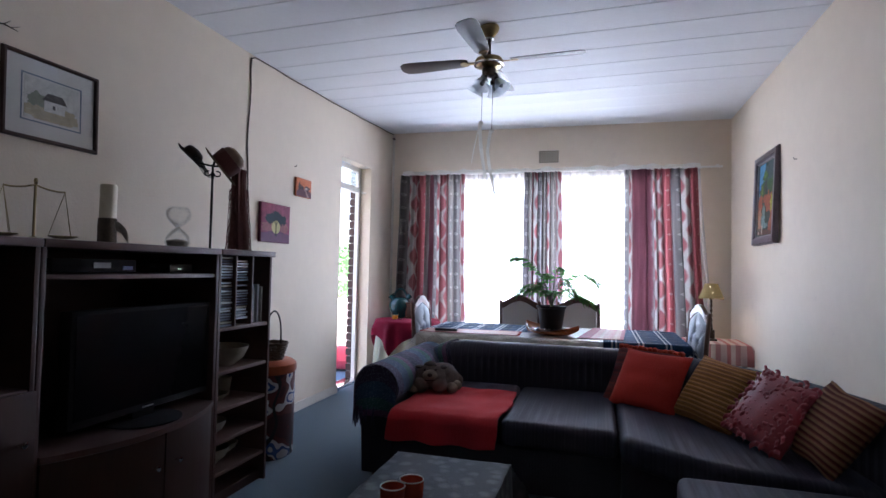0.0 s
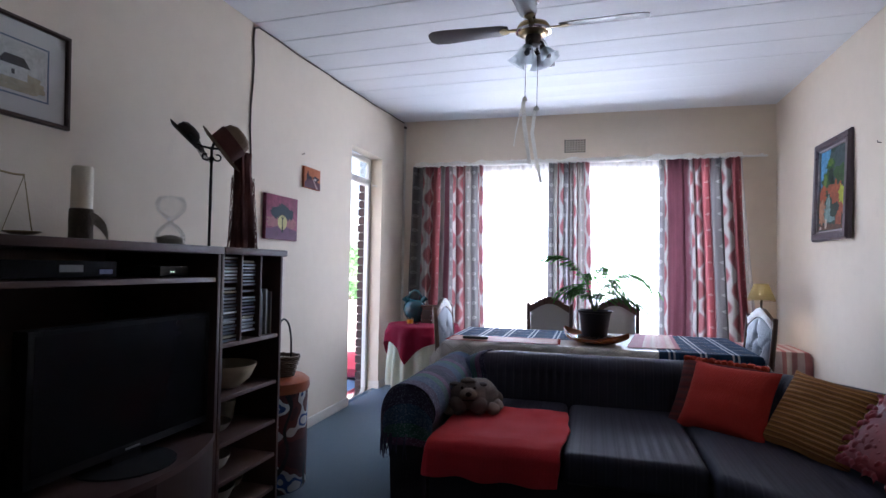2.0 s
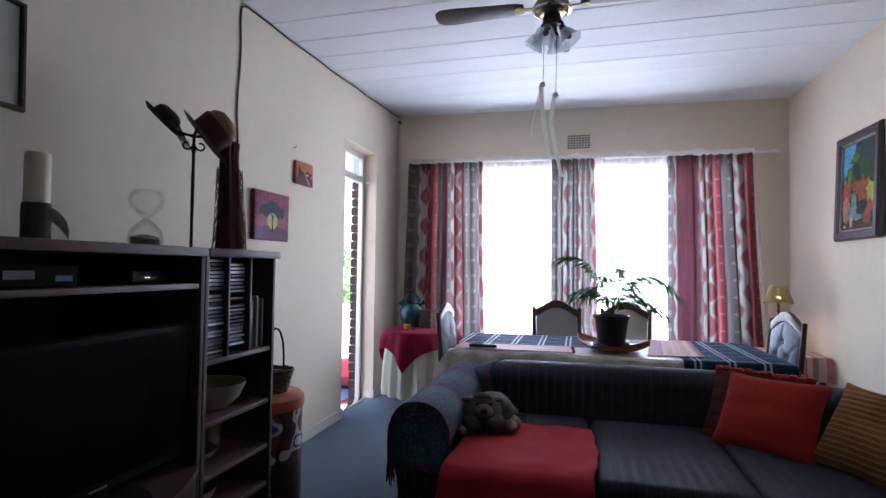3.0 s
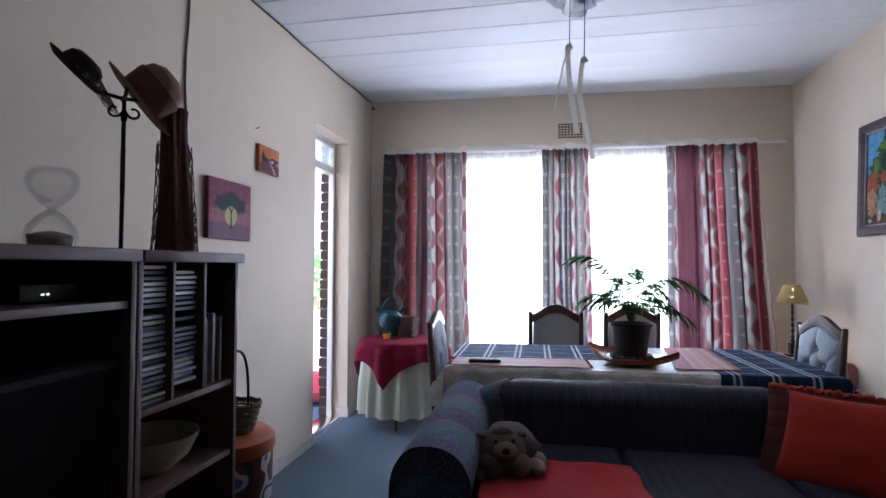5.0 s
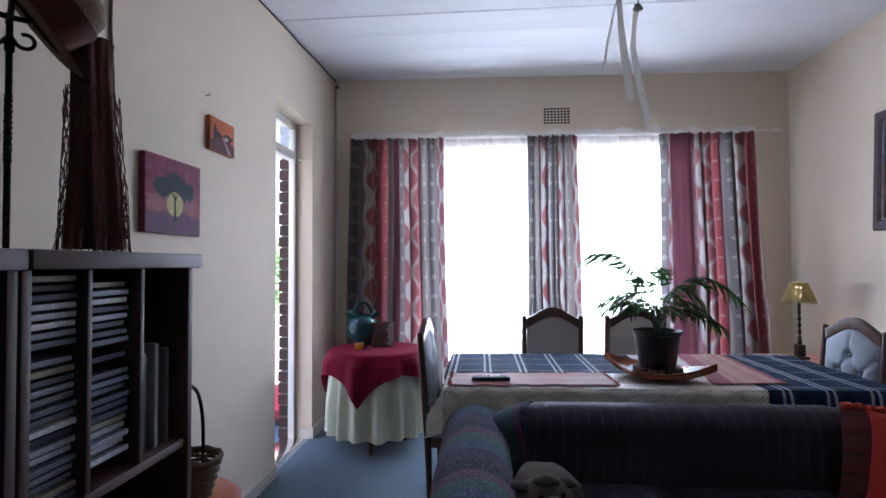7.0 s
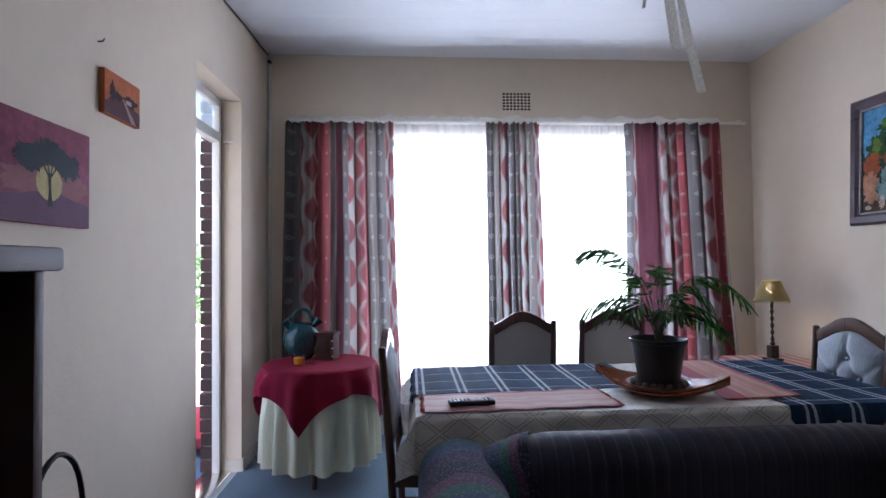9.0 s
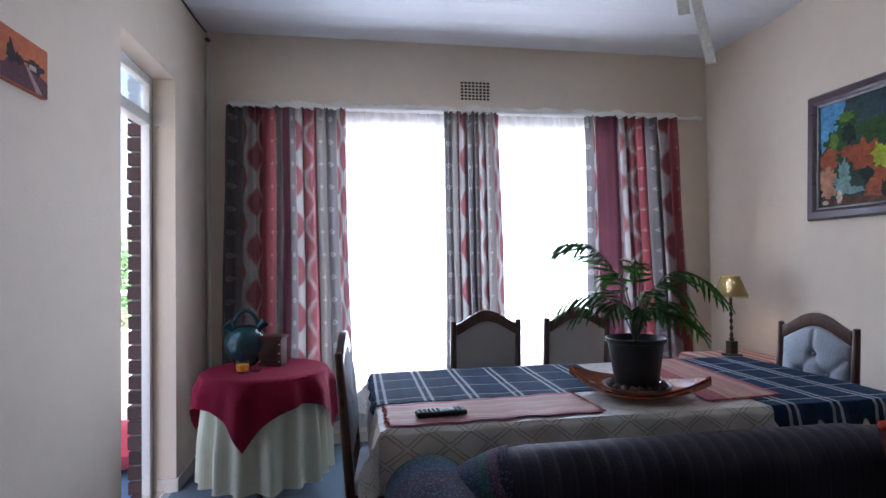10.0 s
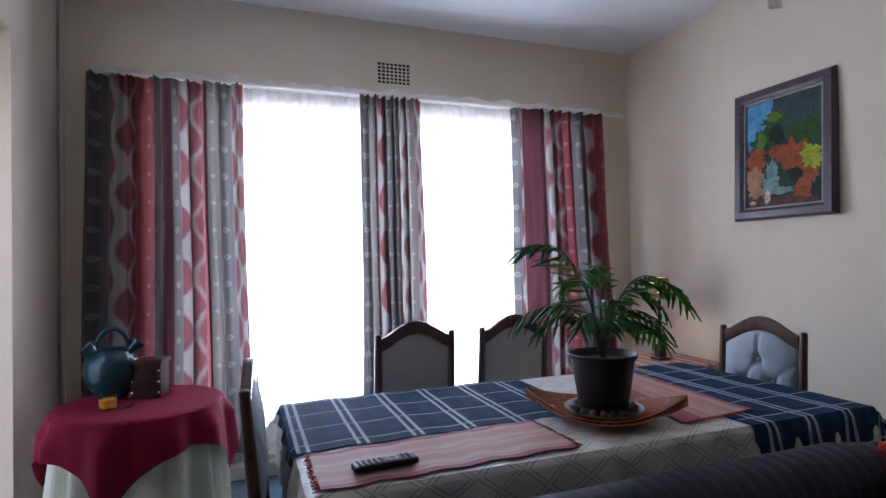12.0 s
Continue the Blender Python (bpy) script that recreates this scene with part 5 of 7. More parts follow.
def hourglass(m):
    root = thing("hourglass", "large clear glass hourglass with settled grey sand", "hourglass", m)
    prof = [(0.0, 0.0), (0.05, 0.0), (0.062, 0.012), (0.068, 0.035), (0.06, 0.065), (0.035, 0.095), (0.009, 0.112), (0.035, 0.130), (0.06, 0.158), (0.068, 0.188), (0.062, 0.210), (0.05, 0.223), (0.0, 0.225)]
    prof = [(r * 0.96, z) for r, z in prof]
    part("glass", merge(lathe(prof, 40), lathe([(max(0.0, r - 0.003), 0.004 + z * 0.965) for r, z in prof], 40)), THINGLASS, root)
    part("sand", lathe([(0.0, 0.006), (0.038, 0.006), (0.049, 0.015), (0.053, 0.034), (0.051, 0.042), (0.025, 0.05), (0, 0.054)], 32, lambda a, z: 1 - (0.10 * math.cos(a) if z > 0.04 else 0)), SAND, root)
    for k, z in enumerate((0.107, 0.116)):
        part("neck_ring", lathe([(0.010, z - 0.003), (0.0135, z), (0.010, z + 0.003)], 20), THINGLASS, root)


hourglass(pose(-2.03, 2.495, UT))


stand = thing("hat_stand", "black wrought iron hat stand with scrolls", "hat stand", pose(-2.03, 2.75, UT))
part("foot", lathe([(0, 0), (0.06, 0), (0.06, 0.004), (0.012, 0.01), (0, 0.01)], 24), IRON, stand)
part("rod", merge(tube([(0, 0, 0.006), (0, 0, 0.20)], 0.0065, 8), tube([(0, 0, 0.32), (0, 0, 0.50)], 0.0065, 8),
                  tube([(0.003 * math.cos(k * 1.1), 0.003 * math.sin(k * 1.1), 0.19 + k * 0.004) for k in range(36)], 0.0055, 6),
                  tube([(-0.003 * math.cos(k * 1.1), -0.003 * math.sin(k * 1.1), 0.19 + k * 0.004) for k in range(36)], 0.0055, 6)), IRON, stand)
for s in (-1, 1):
    curl = [(0.005, 0.42), (0.006, 0.445)]
    for k in range(20):
        t = math.pi + k * 0.27
        r = 0.025 * (1 - 0.035 * k)
        curl.append((0.031 + r * math.cos(t) - 0.0004 * k, 0.452 + r * math.sin(t)))
    part("scroll", tube([(s * 0.71 * p, s * 0.71 * p, q) for p, q in curl], 0.0042, 7), IRON, stand)
part("arm", tube(bez((-0.05, -0.07, 0.505), (0, 0, 0.48), (0.05, 0.05, 0.50), 12), 0.006, 7), IRON, stand)
part("arm", tube(bez((0.05, -0.05, 0.505), (0, 0, 0.475), (-0.05, 0.05, 0.505), 12), 0.006, 7), IRON, stand)


def tilted(at, axis):
    """A pose whose z axis points along axis."""
    return Matrix.Translation(at) @ Vector((0, 0, 1)).rotation_difference(Vector(axis)).to_matrix().to_4x4()


HAT_M = tilted((-2.005, 2.535, 1.800), (0.60, 0.35, 0.72))
hat_b = thing("black_hat", "small dark brown felt hat with spotted veil on the stand", "hat", HAT_M)
part("crown", lathe([(0.050, 0.0), (0.052, 0.02), (0.047, 0.042), (0.032, 0.054), (0.0, 0.058)], 28, lambda a, z: 1 + 0.05 * math.sin(2 * a)), BLACKFELT, hat_b)
part("brim", lathe([(0.050, 0.0), (0.066, -0.004), (0.084, 0.006), (0.086, 0.011), (0.066, 0.002), (0.050, 0.006)], 36, lambda a, z: 1 + 0.06 * math.sin(2 * a + 0.7)), BLACKFELT, hat_b)
low = HAT_M.to_3x3().inverted() @ Vector((0.13, 0.06, -0.142))
VA = math.atan2(low.y, low.x)
part("veil", sheet(lambda u, v: ((0.052 + 0.092 * v + 0.010 * math.sin(11 * u) * v) * math.cos(VA + (u - 0.5) * 2.4), (0.052 + 0.092 * v + 0.010 * math.sin(11 * u) * v) * math.sin(VA + (u - 0.5) * 2.4), 0.034 - 0.040 * v + 0.010 * math.sin(7 * u + 2) * v), 30, 8), VEIL, hat_b, "spotted black net veil")

hat_s = thing("straw_hat", "brown straw hat with a dark band on the stand", "hat", tilted((-1.980, 2.751, 1.783), (0.66, 0.40, 0.63)) @ Matrix.Scale(0.98, 4))
part("crown", lathe([(0.074, 0.0), (0.079, 0.035), (0.080, 0.075), (0.071, 0.110), (0.044, 0.132), (0.0, 0.137)], 36, lambda a, z: 1 + 0.02 * math.sin(3 * a + 1)), STRAW, hat_s)
part("brim", lathe([(0.074, 0.0), (0.10, -0.006), (0.130, 0.002), (0.133, 0.006), (0.10, -0.002), (0.074, 0.006)], 44, lambda a, z: 1 + 0.03 * math.sin(2 * a)), STRAW, hat_s)
part("band", lathe([(0.076, 0.004), (0.0805, 0.014), (0.0835, 0.072), (0.0825, 0.082), (0.0785, 0.083)], 36, lambda a, z: 1 + 0.015 * math.sin(9 * a + 40 * z)), SCARF, hat_s, "dark brown hat band")
scarf = thing("net_scarf", "dark brown net scarf with fringe draped from hat", "scarf", pose(-1.93, 2.875, UT + 0.001))


def scarf_f(u, v):
    a = 2 * math.pi * u
    z = 0.012 + 0.47 * v
    r = 0.040 + 0.022 * (1 - v) ** 1.2 + 0.05 * max(0.0, v - 0.85)
    r *= 1 + 0.16 * math.sin(7 * a + 2 * v) + 0.08 * math.sin(13 * a)
    return (r * 0.75 * math.cos(a), r * math.sin(a) - 0.02 * v, z)


part("drape", sheet(scarf_f, 90, 24), SCARF, scarf)
rngs = random.Random(5)
fr = bmesh.new()
for k in range(64):
    a = rngs.uniform(0, 6.283)
    r = 0.060 * rngs.uniform(0.9, 1.2)
    p = Vector((0.75 * r * math.cos(a), r * math.sin(a), rngs.uniform(0.05, 0.2)))
    q = p + Vector((0.012 * math.cos(a), 0.022 * math.sin(a) + rngs.uniform(-0.01, 0.01), 0))
    merge(fr, tube([p, (p + q) / 2 + Vector((0, 0, -0.03)), Vector((q.x, q.y, 0.003))], 0.0012, 4))
part("fringe", fr, SCARF, scarf)
net = bmesh.new()
for k in range(26):
    a0 = 2 * math.pi * k / 26
    for sgn in (-1, 1):
        merge(net, tube([(Vector(scarf_f(((a0 + sgn * 1.5 * t) / (2 * math.pi)) % 1.0, 0.75 - 0.7 * t)) * 1.0 + Vector((0.012 * math.cos(a0 + sgn * 1.5 * t), 0.016 * math.sin(a0 + sgn * 1.5 * t), 0))) for t in [i / 8 for i in range(9)]], 0.0011, 4))
part("net", net, SCARF, scarf, "open knotted mesh")

# ---- drum and basket beside the unit ----
drum = thing("patterned_drum", "round storage drum in white and maroon pattern with orange lid", "storage drum", pose(-1.955, 3.24, 0))
part("body", lathe([(0, 0.0), (0.175, 0.0), (0.182, 0.01), (0.184, 0.3), (0.182, 0.53), (0, 0.53)], 40), DRUM, drum)
part("lid", lathe([(0.0, 0.53), (0.186, 0.53), (0.193, 0.545), (0.190, 0.585), (0.165, 0.605), (0, 0.608)], 40), ORANGECL, drum, "orange-red lid")


def basket(m):
    root = thing("wicker_basket", "small brown wicker basket with a tall dark handle", "basket", m)
    for k in range(9):
        z = 0.006 + k * 0.0115
        r = 0.062 + 0.026 * (k / 8)
        part("weaver", tube([((r + 0.003 * math.sin(i * math.pi / 2 * 1.0 + k * math.pi)) * math.cos(2 * math.pi * i / 36), (r + 0.003 * math.sin(i * math.pi / 2 + k * math.pi)) * math.sin(2 * math.pi * i / 36), z) for i in range(37)], 0.0052, 6), WICKER, root)
    stk = bmesh.new()
    for i in range(18):
        a = 2 * math.pi * i / 18
        merge(stk, tube([(0.060 * math.cos(a), 0.060 * math.sin(a), 0.0), (0.088 * math.cos(a), 0.088 * math.sin(a), 0.108)], 0.003, 5))
    part("stake", stk, WICKER, root)
    part("bottom", lathe([(0, 0.001), (0.062, 0.001), (0.062, 0.006), (0, 0.006)], 24), WICKER, root)
    part("rim", tube([(0.09 * math.cos(2 * math.pi * i / 30), 0.09 * math.sin(2 * math.pi * i / 30), 0.108 + 0.003 * math.sin(i * 2)) for i in range(31)], 0.007, 7), WICKER, root)
    part("handle", tube(bez((0.0, 0.085, 0.06), (0.0, 0.10, 0.30), (0.0, 0.0, 0.315), 9) + bez((0.0, 0.0, 0.315), (0.0, -0.10, 0.30), (0.0, -0.085, 0.06), 9)[1:], 0.0055, 7), IRON, root, "dark bent cane handle")


basket(pose(-1.905, 3.235, 0.609))
solid("vase", lathe([(0, 0), (0.035, 0), (0.045, 0.03), (0.042, 0.08), (0.03, 0.11), (0.035, 0.125), (0.03, 0.124), (0.0, 0.1)], 24), BLACKPL, "small dark glazed jar on the drum", "jar", pose(-2.05, 3.16, 0.609))


# ---- sofa ----
def sweep(path, profile, uv=None):
    """A profile of (offset, z) carried along a plan line; closed at the ends."""
    bm = bmesh.new()
    lay = bm.loops.layers.uv.new("UVMap")
    pts = [Vector((x, y)) for x, y in path]
    dist = [0.0]
    for a, b in zip(pts, pts[1:]):
        dist.append(dist[-1] + (b - a).length)
    rings = []
    for i, p in enumerate(pts):
        d = (pts[min(i + 1, len(pts) - 1)] - pts[max(i - 1, 0)]).normalized()
        nrm = Vector((-d.y, d.x))
        rings.append([bm.verts.new((p.x + nrm.x * o, p.y + nrm.y * o, z)) for o, z in profile])
    n = len(profile)
    arc = [0.0]
    for a, b in zip(profile, profile[1:] + profile[:1]):
        arc.append(arc[-1] + math.dist(a, b))
    for i in range(len(pts) - 1):
        for k in range(n):
            j = (k + 1) % n
            f = bm.faces.new((rings[i][k], rings[i + 1][k], rings[i + 1][j], rings[i][j]))
            for lp, q in zip(f.loops, ((dist[i], arc[k]), (dist[i + 1], arc[k]), (dist[i + 1], arc[k + 1]), (dist[i], arc[k + 1]))):
                lp[lay].uv = q
    bm.faces.new(rings[0][::-1]), bm.faces.new(rings[-1])
    bmesh.ops.recalc_face_normals(bm, faces=bm.faces[:])
    return bm


def lerp_path(path, step=0.06):
    """A smooth plan line through the given places."""
    P = [Vector((x, y, 0)) for x, y in path]
    out = []
    for i in range(len(P) - 1):
        a, b, c, d = P[max(i - 1, 0)], P[i], P[i + 1], P[min(i + 2, len(P) - 1)]
        n = max(2, int((c - b).length / step))
        for k in range(n):
            t = k / n
            q = 0.5 * ((2 * b) + (c - a) * t + (2 * a - 5 * b + 4 * c - d) * t * t + (3 * b - a - 3 * c + d) * t ** 3)
            out.append((q.x, q.y))
    out.append((P[-1].x, P[-1].y))
    return out


def round_profile(o0, o1, z0, z1, r, n=7):
    """A box section with a fully rounded top."""
    pts = [(o0, z0)]
    pts += [(o0 + r - r * math.cos(a), z1 - r + r * math.sin(a)) for a in [math.pi / 2 * k / n for k in range(n + 1)]]
    pts += [(o1 - r + r * math.sin(a), z1 - r + r * math.cos(a)) for a in [math.pi / 2 * k / n for k in range(n + 1)]]
    return pts + [(o1, z0)]


def slab(outline, z0, z1, bevel=0.04, seg=4):
    """A flat cushion over an outline in plan."""
    bm = bmesh.new()
    lay = bm.loops.layers.uv.new("UVMap")
    a = [bm.verts.new((x, y, z0)) for x, y in outline]
    b = [bm.verts.new((x, y, z1)) for x, y in outline]
    bm.faces.new(a[::-1]), bm.faces.new(b)
    for i in range(len(a)):
        j = (i + 1) % len(a)
        bm.faces.new((a[i], a[j], b[j], b[i]))
    bmesh.ops.recalc_face_normals(bm, faces=bm.faces[:])
    sharp = [e for e in bm.edges if e.calc_face_angle() > 0.5]
    bmesh.ops.bevel(bm, geom=sharp, offset=bevel, segments=seg, profile=0.55, affect="EDGES")
    for f in bm.faces:
        for lp in f.loops:
            lp[lay].uv = (lp.vert.co.x, lp.vert.co.y + lp.vert.co.z)
    return bm


sofa = thing("corner_sofa", "charcoal ribbed corner sofa with rolled arm", "sofa")
SB = 0.71
BACK = round_profile(-0.11, 0.11, 0.06, SB, 0.10)
def shoulder(bm):
    """Lets the back's end fall away into the arm."""
    for v in bm.verts:
        if v.co.x < -0.78 and v.co.z > 0.3:
            k = min(1.0, (-0.78 - v.co.x) / 0.26)
            v.co.z -= 0.085 * k * k
    return bm


part("back_section", shoulder(sweep([(-1.02 + 0.055 * k, 3.955) for k in range(25)], BACK)), SOFA, sofa)
CORNER = lerp_path([(0.312, 3.955), (0.55, 3.87), (0.80, 3.65), (1.02, 3.34), (1.18, 2.98), (1.27, 2.62), (1.30, 2.44)])
part("back_section", sweep(CORNER, [(o, z - (0.006 if z > 0.3 else 0)) for o, z in BACK]), SOFA, sofa)
part("back_section", sweep([(1.305, 2.43 - 0.06 * k) for k in range(20)], [(o, z - (0.010 if z > 0.3 else 0)) for o, z in BACK]), SOFA, sofa)
part("base", merge(slab([(-0.97, 3.0), (0.25, 3.0), (0.25, 3.84), (-0.97, 3.84)], 0.05, 0.30, 0.012, 2), slab([(0.255, 3.0), (0.54, 2.72), (0.85, 2.58), (1.18, 2.5), (1.14, 2.95), (0.95, 3.3), (0.74, 3.58), (0.5, 3.80), (0.255, 3.84)], 0.05, 0.30, 0.012, 2), slab([(0.46, 1.30), (1.19, 1.30), (1.19, 2.40), (0.46, 2.40)], 0.05, 0.30, 0.012, 2)), SOFABASE, sofa)
part("seat_cushion", slab([(-0.965, 2.94), (-0.365, 2.93), (-0.365, 3.845), (-0.965, 3.845)], 0.301, 0.445), SOFA, sofa)
part("seat_cushion", slab([(-0.358, 2.93), (0.235, 2.92), (0.235, 3.845), (-0.358, 3.845)], 0.301, 0.44), SOFA, sofa)
part("seat_cushion", slab([(0.243, 2.86), (0.53, 2.62), (0.85, 2.50), (1.185, 2.43), (1.15, 2.95), (0.96, 3.3), (0.75, 3.58), (0.5, 3.80), (0.243, 3.845)], 0.301, 0.442), SOFA, sofa)
part("seat_cushion", slab([(0.43, 1.32), (1.185, 1.32), (1.185, 2.41), (0.43, 2.41)], 0.301, 0.442), SOFA, sofa)


def arm_section(r, zc, w, z0, n=18):
    pts = [(w, z0)]
    a0, a1 = -0.6, math.pi + 0.6
    pts += [(r * math.cos(a), zc + r * math.sin(a)) for a in [a0 + (a1 - a0) * k / n for k in range(n + 1)]]
    return pts + [(-w, z0)]


part("arm", sweep([(-1.085, 3.03 + 0.045 * k) for k in range(19)], arm_section(0.122, 0.535, 0.085, 0.05)), SOFABASE, sofa)
for fx, fy in ((-1.1, 3.08), (-1.05, 3.98), (0.2, 3.06), (0.5, 1.36), (1.3, 1.36), (1.22, 3.0)):
    part("foot", lathe([(0, 0), (0.022, 0), (0.028, 0.05), (0, 0.05)], 14), LEGW, sofa).location = (fx, fy, 0)

# cloths on the sofa
def edge_line(f, n=60, keys=("v1",)):
    """Places along the chosen borders of a sheet."""
    out = []
    for k in keys:
        out.append([Vector(f(t, 1.0) if k == "v1" else f(t, 0.0) if k == "v0" else f(1.0, t) if k == "u1" else f(0.0, t)) for t in [i / n for i in range(n + 1)]])
    return out


def red_f(u, v):
    over = max(0.0, v - 0.78)
    x = -0.955 + 0.595 * u + 0.02 * math.sin(4 * v) + 0.012 * noise.noise(Vector((u * 3, v * 6, 9)))
    y = 3.56 - 0.64 * min(1.0, v / 0.78) - (0.03 * math.sin(min(1.0, over / 0.06) * 1.57) + 0.012 * over * 5 * math.sin(u * 15 + 1) if over else 0.0)
    z = 0.452 - over * 0.66 - (0.12 * (v - 0.70) if 0.70 < v < 0.78 else 0.0096 if over else 0.0)
    return (x, y, z + 0.007 * noise.noise(Vector((u * 5, v * 5, 2))) + 0.003 * math.sin(u * 17 + 6 * v + 3 * math.sin(v * 5)))


red = thing("red_throw", "bright red cloth spread over a seat cushion", "throw")
part("cloth", sheet(red_f, 56, 56, 0.006), REDCLOTH, red)
part("hem", merge(*[tube(e, 0.0045, 6) for e in edge_line(red_f, 56, ("v1", "u0", "u1"))]), REDCLOTH, red)


def arm_throw(u, v):
    """u: along the arm from its front; v: round it, from the outer side to the inner."""
    a = math.pi + 0.35 - v * (math.pi + 0.75)
    r = 0.131 + 0.004 * noise.noise(Vector((u * 7, v * 7, 1)))
    x = -1.085 + r * math.cos(a)
    z = 0.537 + r * math.sin(a)
    if v < 0.12:
        x, z = x - 0.004, z - (0.12 - v) * 1.1
    return (x, 3.005 + 1.06 * u + 0.01 * math.sin(v * 9), z)


throw = thing("fringed_throw", "dark patterned woven throw with fringe over the arm", "throw")
part("cloth", sheet(arm_throw, 44, 36, 0.004, lambda u, v: (v * 0.62, u * 1.06)), THROW, throw)


def back_throw(u, v):
    """Lies close over the rounded top of the back, from its rear to its front."""
    k = v * (len(OVER) - 1)
    i = min(int(k), len(OVER) - 2)
    o, z = [OVER[i][q] + (OVER[i + 1][q] - OVER[i][q]) * (k - i) for q in (0, 1)]
    x = -1.03 + 0.17 * u + 0.02 * math.sin(7 * v)
    drop = 0.085 * min(1.0, max(0.0, (-0.78 - x) / 0.26)) ** 2
    return (x, 3.955 + o * 1.05, z + 0.006 - drop + 0.003 * noise.noise(Vector((u * 8, v * 5, 3))))


OVER = [(p[0], p[1]) for p in BACK[1:-1]][::-1]
OVER = [(0.112, 0.60)] + OVER + [(-0.112, 0.57), (-0.112, 0.50)]
part("cloth", sheet(back_throw, 30, 30, 0.003, lambda u, v: (v * 0.5, u * 0.40)), THROW, throw)
part("front_flap", sheet(lambda u, v: (-1.085 + 0.128 * math.cos(math.pi * (1 - u)) * (1.0 - 0.1 * v), 3.0 + 0.006 * math.sin(u * 14), 0.537 + 0.128 * math.sin(math.pi * u) * (1 - v) - 0.16 * v), 26, 10, 0.003, lambda u, v: (u * 0.4, v * 0.3)), THROW, throw)
rngf = random.Random(12)
fringe = bmesh.new()
for k in range(60):
    y = 3.0 + 0.9 * rngf.random() if k > 16 else 2.995
    x = -1.205 if k > 16 else -1.215 + 0.14 * rngf.random()
    z = 0.40
    merge(fringe, tube([(x, y, z + 0.03), (x - 0.006, y + rngf.uniform(-0.01, 0.01), z - 0.02), (x - rngf.uniform(0.0, 0.012), y + rngf.uniform(-0.015, 0.015), z - rngf.uniform(0.05, 0.10))], [0.003, 0.004, 0.002], 5))
part("fringe", fringe, THROW, throw)


def cushion(name, label, c, yaw, lean, w, h, t, material, seed, roll=0.0):
    root = thing(name, label, "cushion", pose(*c) @ pose(0, 0, 0, 0, 0, yaw) @ pose(0, 0, 0, lean, 0, 0) @ pose(0, 0, 0, 0, roll, 0))
    root["group"] = "cushions on the sofa"
    part("cover", pillow(w, h, t, seed), material, root)
    return root


cushion("red_cushion", "plain bright red scatter cushion on the sofa", (0.428, 3.562, 0.583), -38, -32, 0.44, 0.38, 0.13, REDPILLOW, 1)
chk = cushion("checked_cushion", "brown checked wool cushion with an orange fuzzy edge", (0.395, 3.635, 0.583), -36, -30, 0.45, 0.39, 0.10, BROWNCHECK, 7)
part("fuzzy_edge", merge(*[ball(0.021, 0.026, 0.017, (-0.20 + 0.0334 * k, 0.0, 0.186 + 0.003 * math.sin(k * 2.1)), 0.35, k, 2) for k in range(13)]), ORANGEWOOL, chk, "orange-red fuzzy edge")
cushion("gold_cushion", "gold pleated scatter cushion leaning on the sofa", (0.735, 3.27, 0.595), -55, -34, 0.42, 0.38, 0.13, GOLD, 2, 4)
ruf = cushion("ruffled_cushion", "red satin cushion covered in ruffled petals", (0.905, 2.93, 0.60), -62, -36, 0.39, 0.37, 0.12, RUFFLE, 3, 8)
petal = link_mesh("petal", sheet(lambda u, v: ((u - 0.5) * 0.052, -0.002 - 0.010 * math.sin(v * 2.6) * (0.7 + 0.3 * math.sin(u * 12)), -0.012 + 0.024 * v - 0.012 * (2 * u - 1) ** 2), 10, 4, 0.0008), RUFFLE)
rngp = random.Random(6)
for i in range(7):
    for j in range(9):
        px, pz = -0.165 + 0.055 * i + rngp.uniform(-0.014, 0.014), -0.16 + 0.04 * j + rngp.uniform(-0.01, 0.01)
        e = max(0.0, 1 - abs(px / 0.21) ** 2.6) * max(0.0, 1 - abs(pz / 0.2) ** 2.6)
        shared("petal", petal, ruf, pose(px, -0.06 * e ** 0.5 + 0.008, pz, rngp.uniform(-6, 8), rngp.uniform(-75, 75), rngp.uniform(-6, 6)))
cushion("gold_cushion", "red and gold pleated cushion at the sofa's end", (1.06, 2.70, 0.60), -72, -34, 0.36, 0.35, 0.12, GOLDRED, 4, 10)

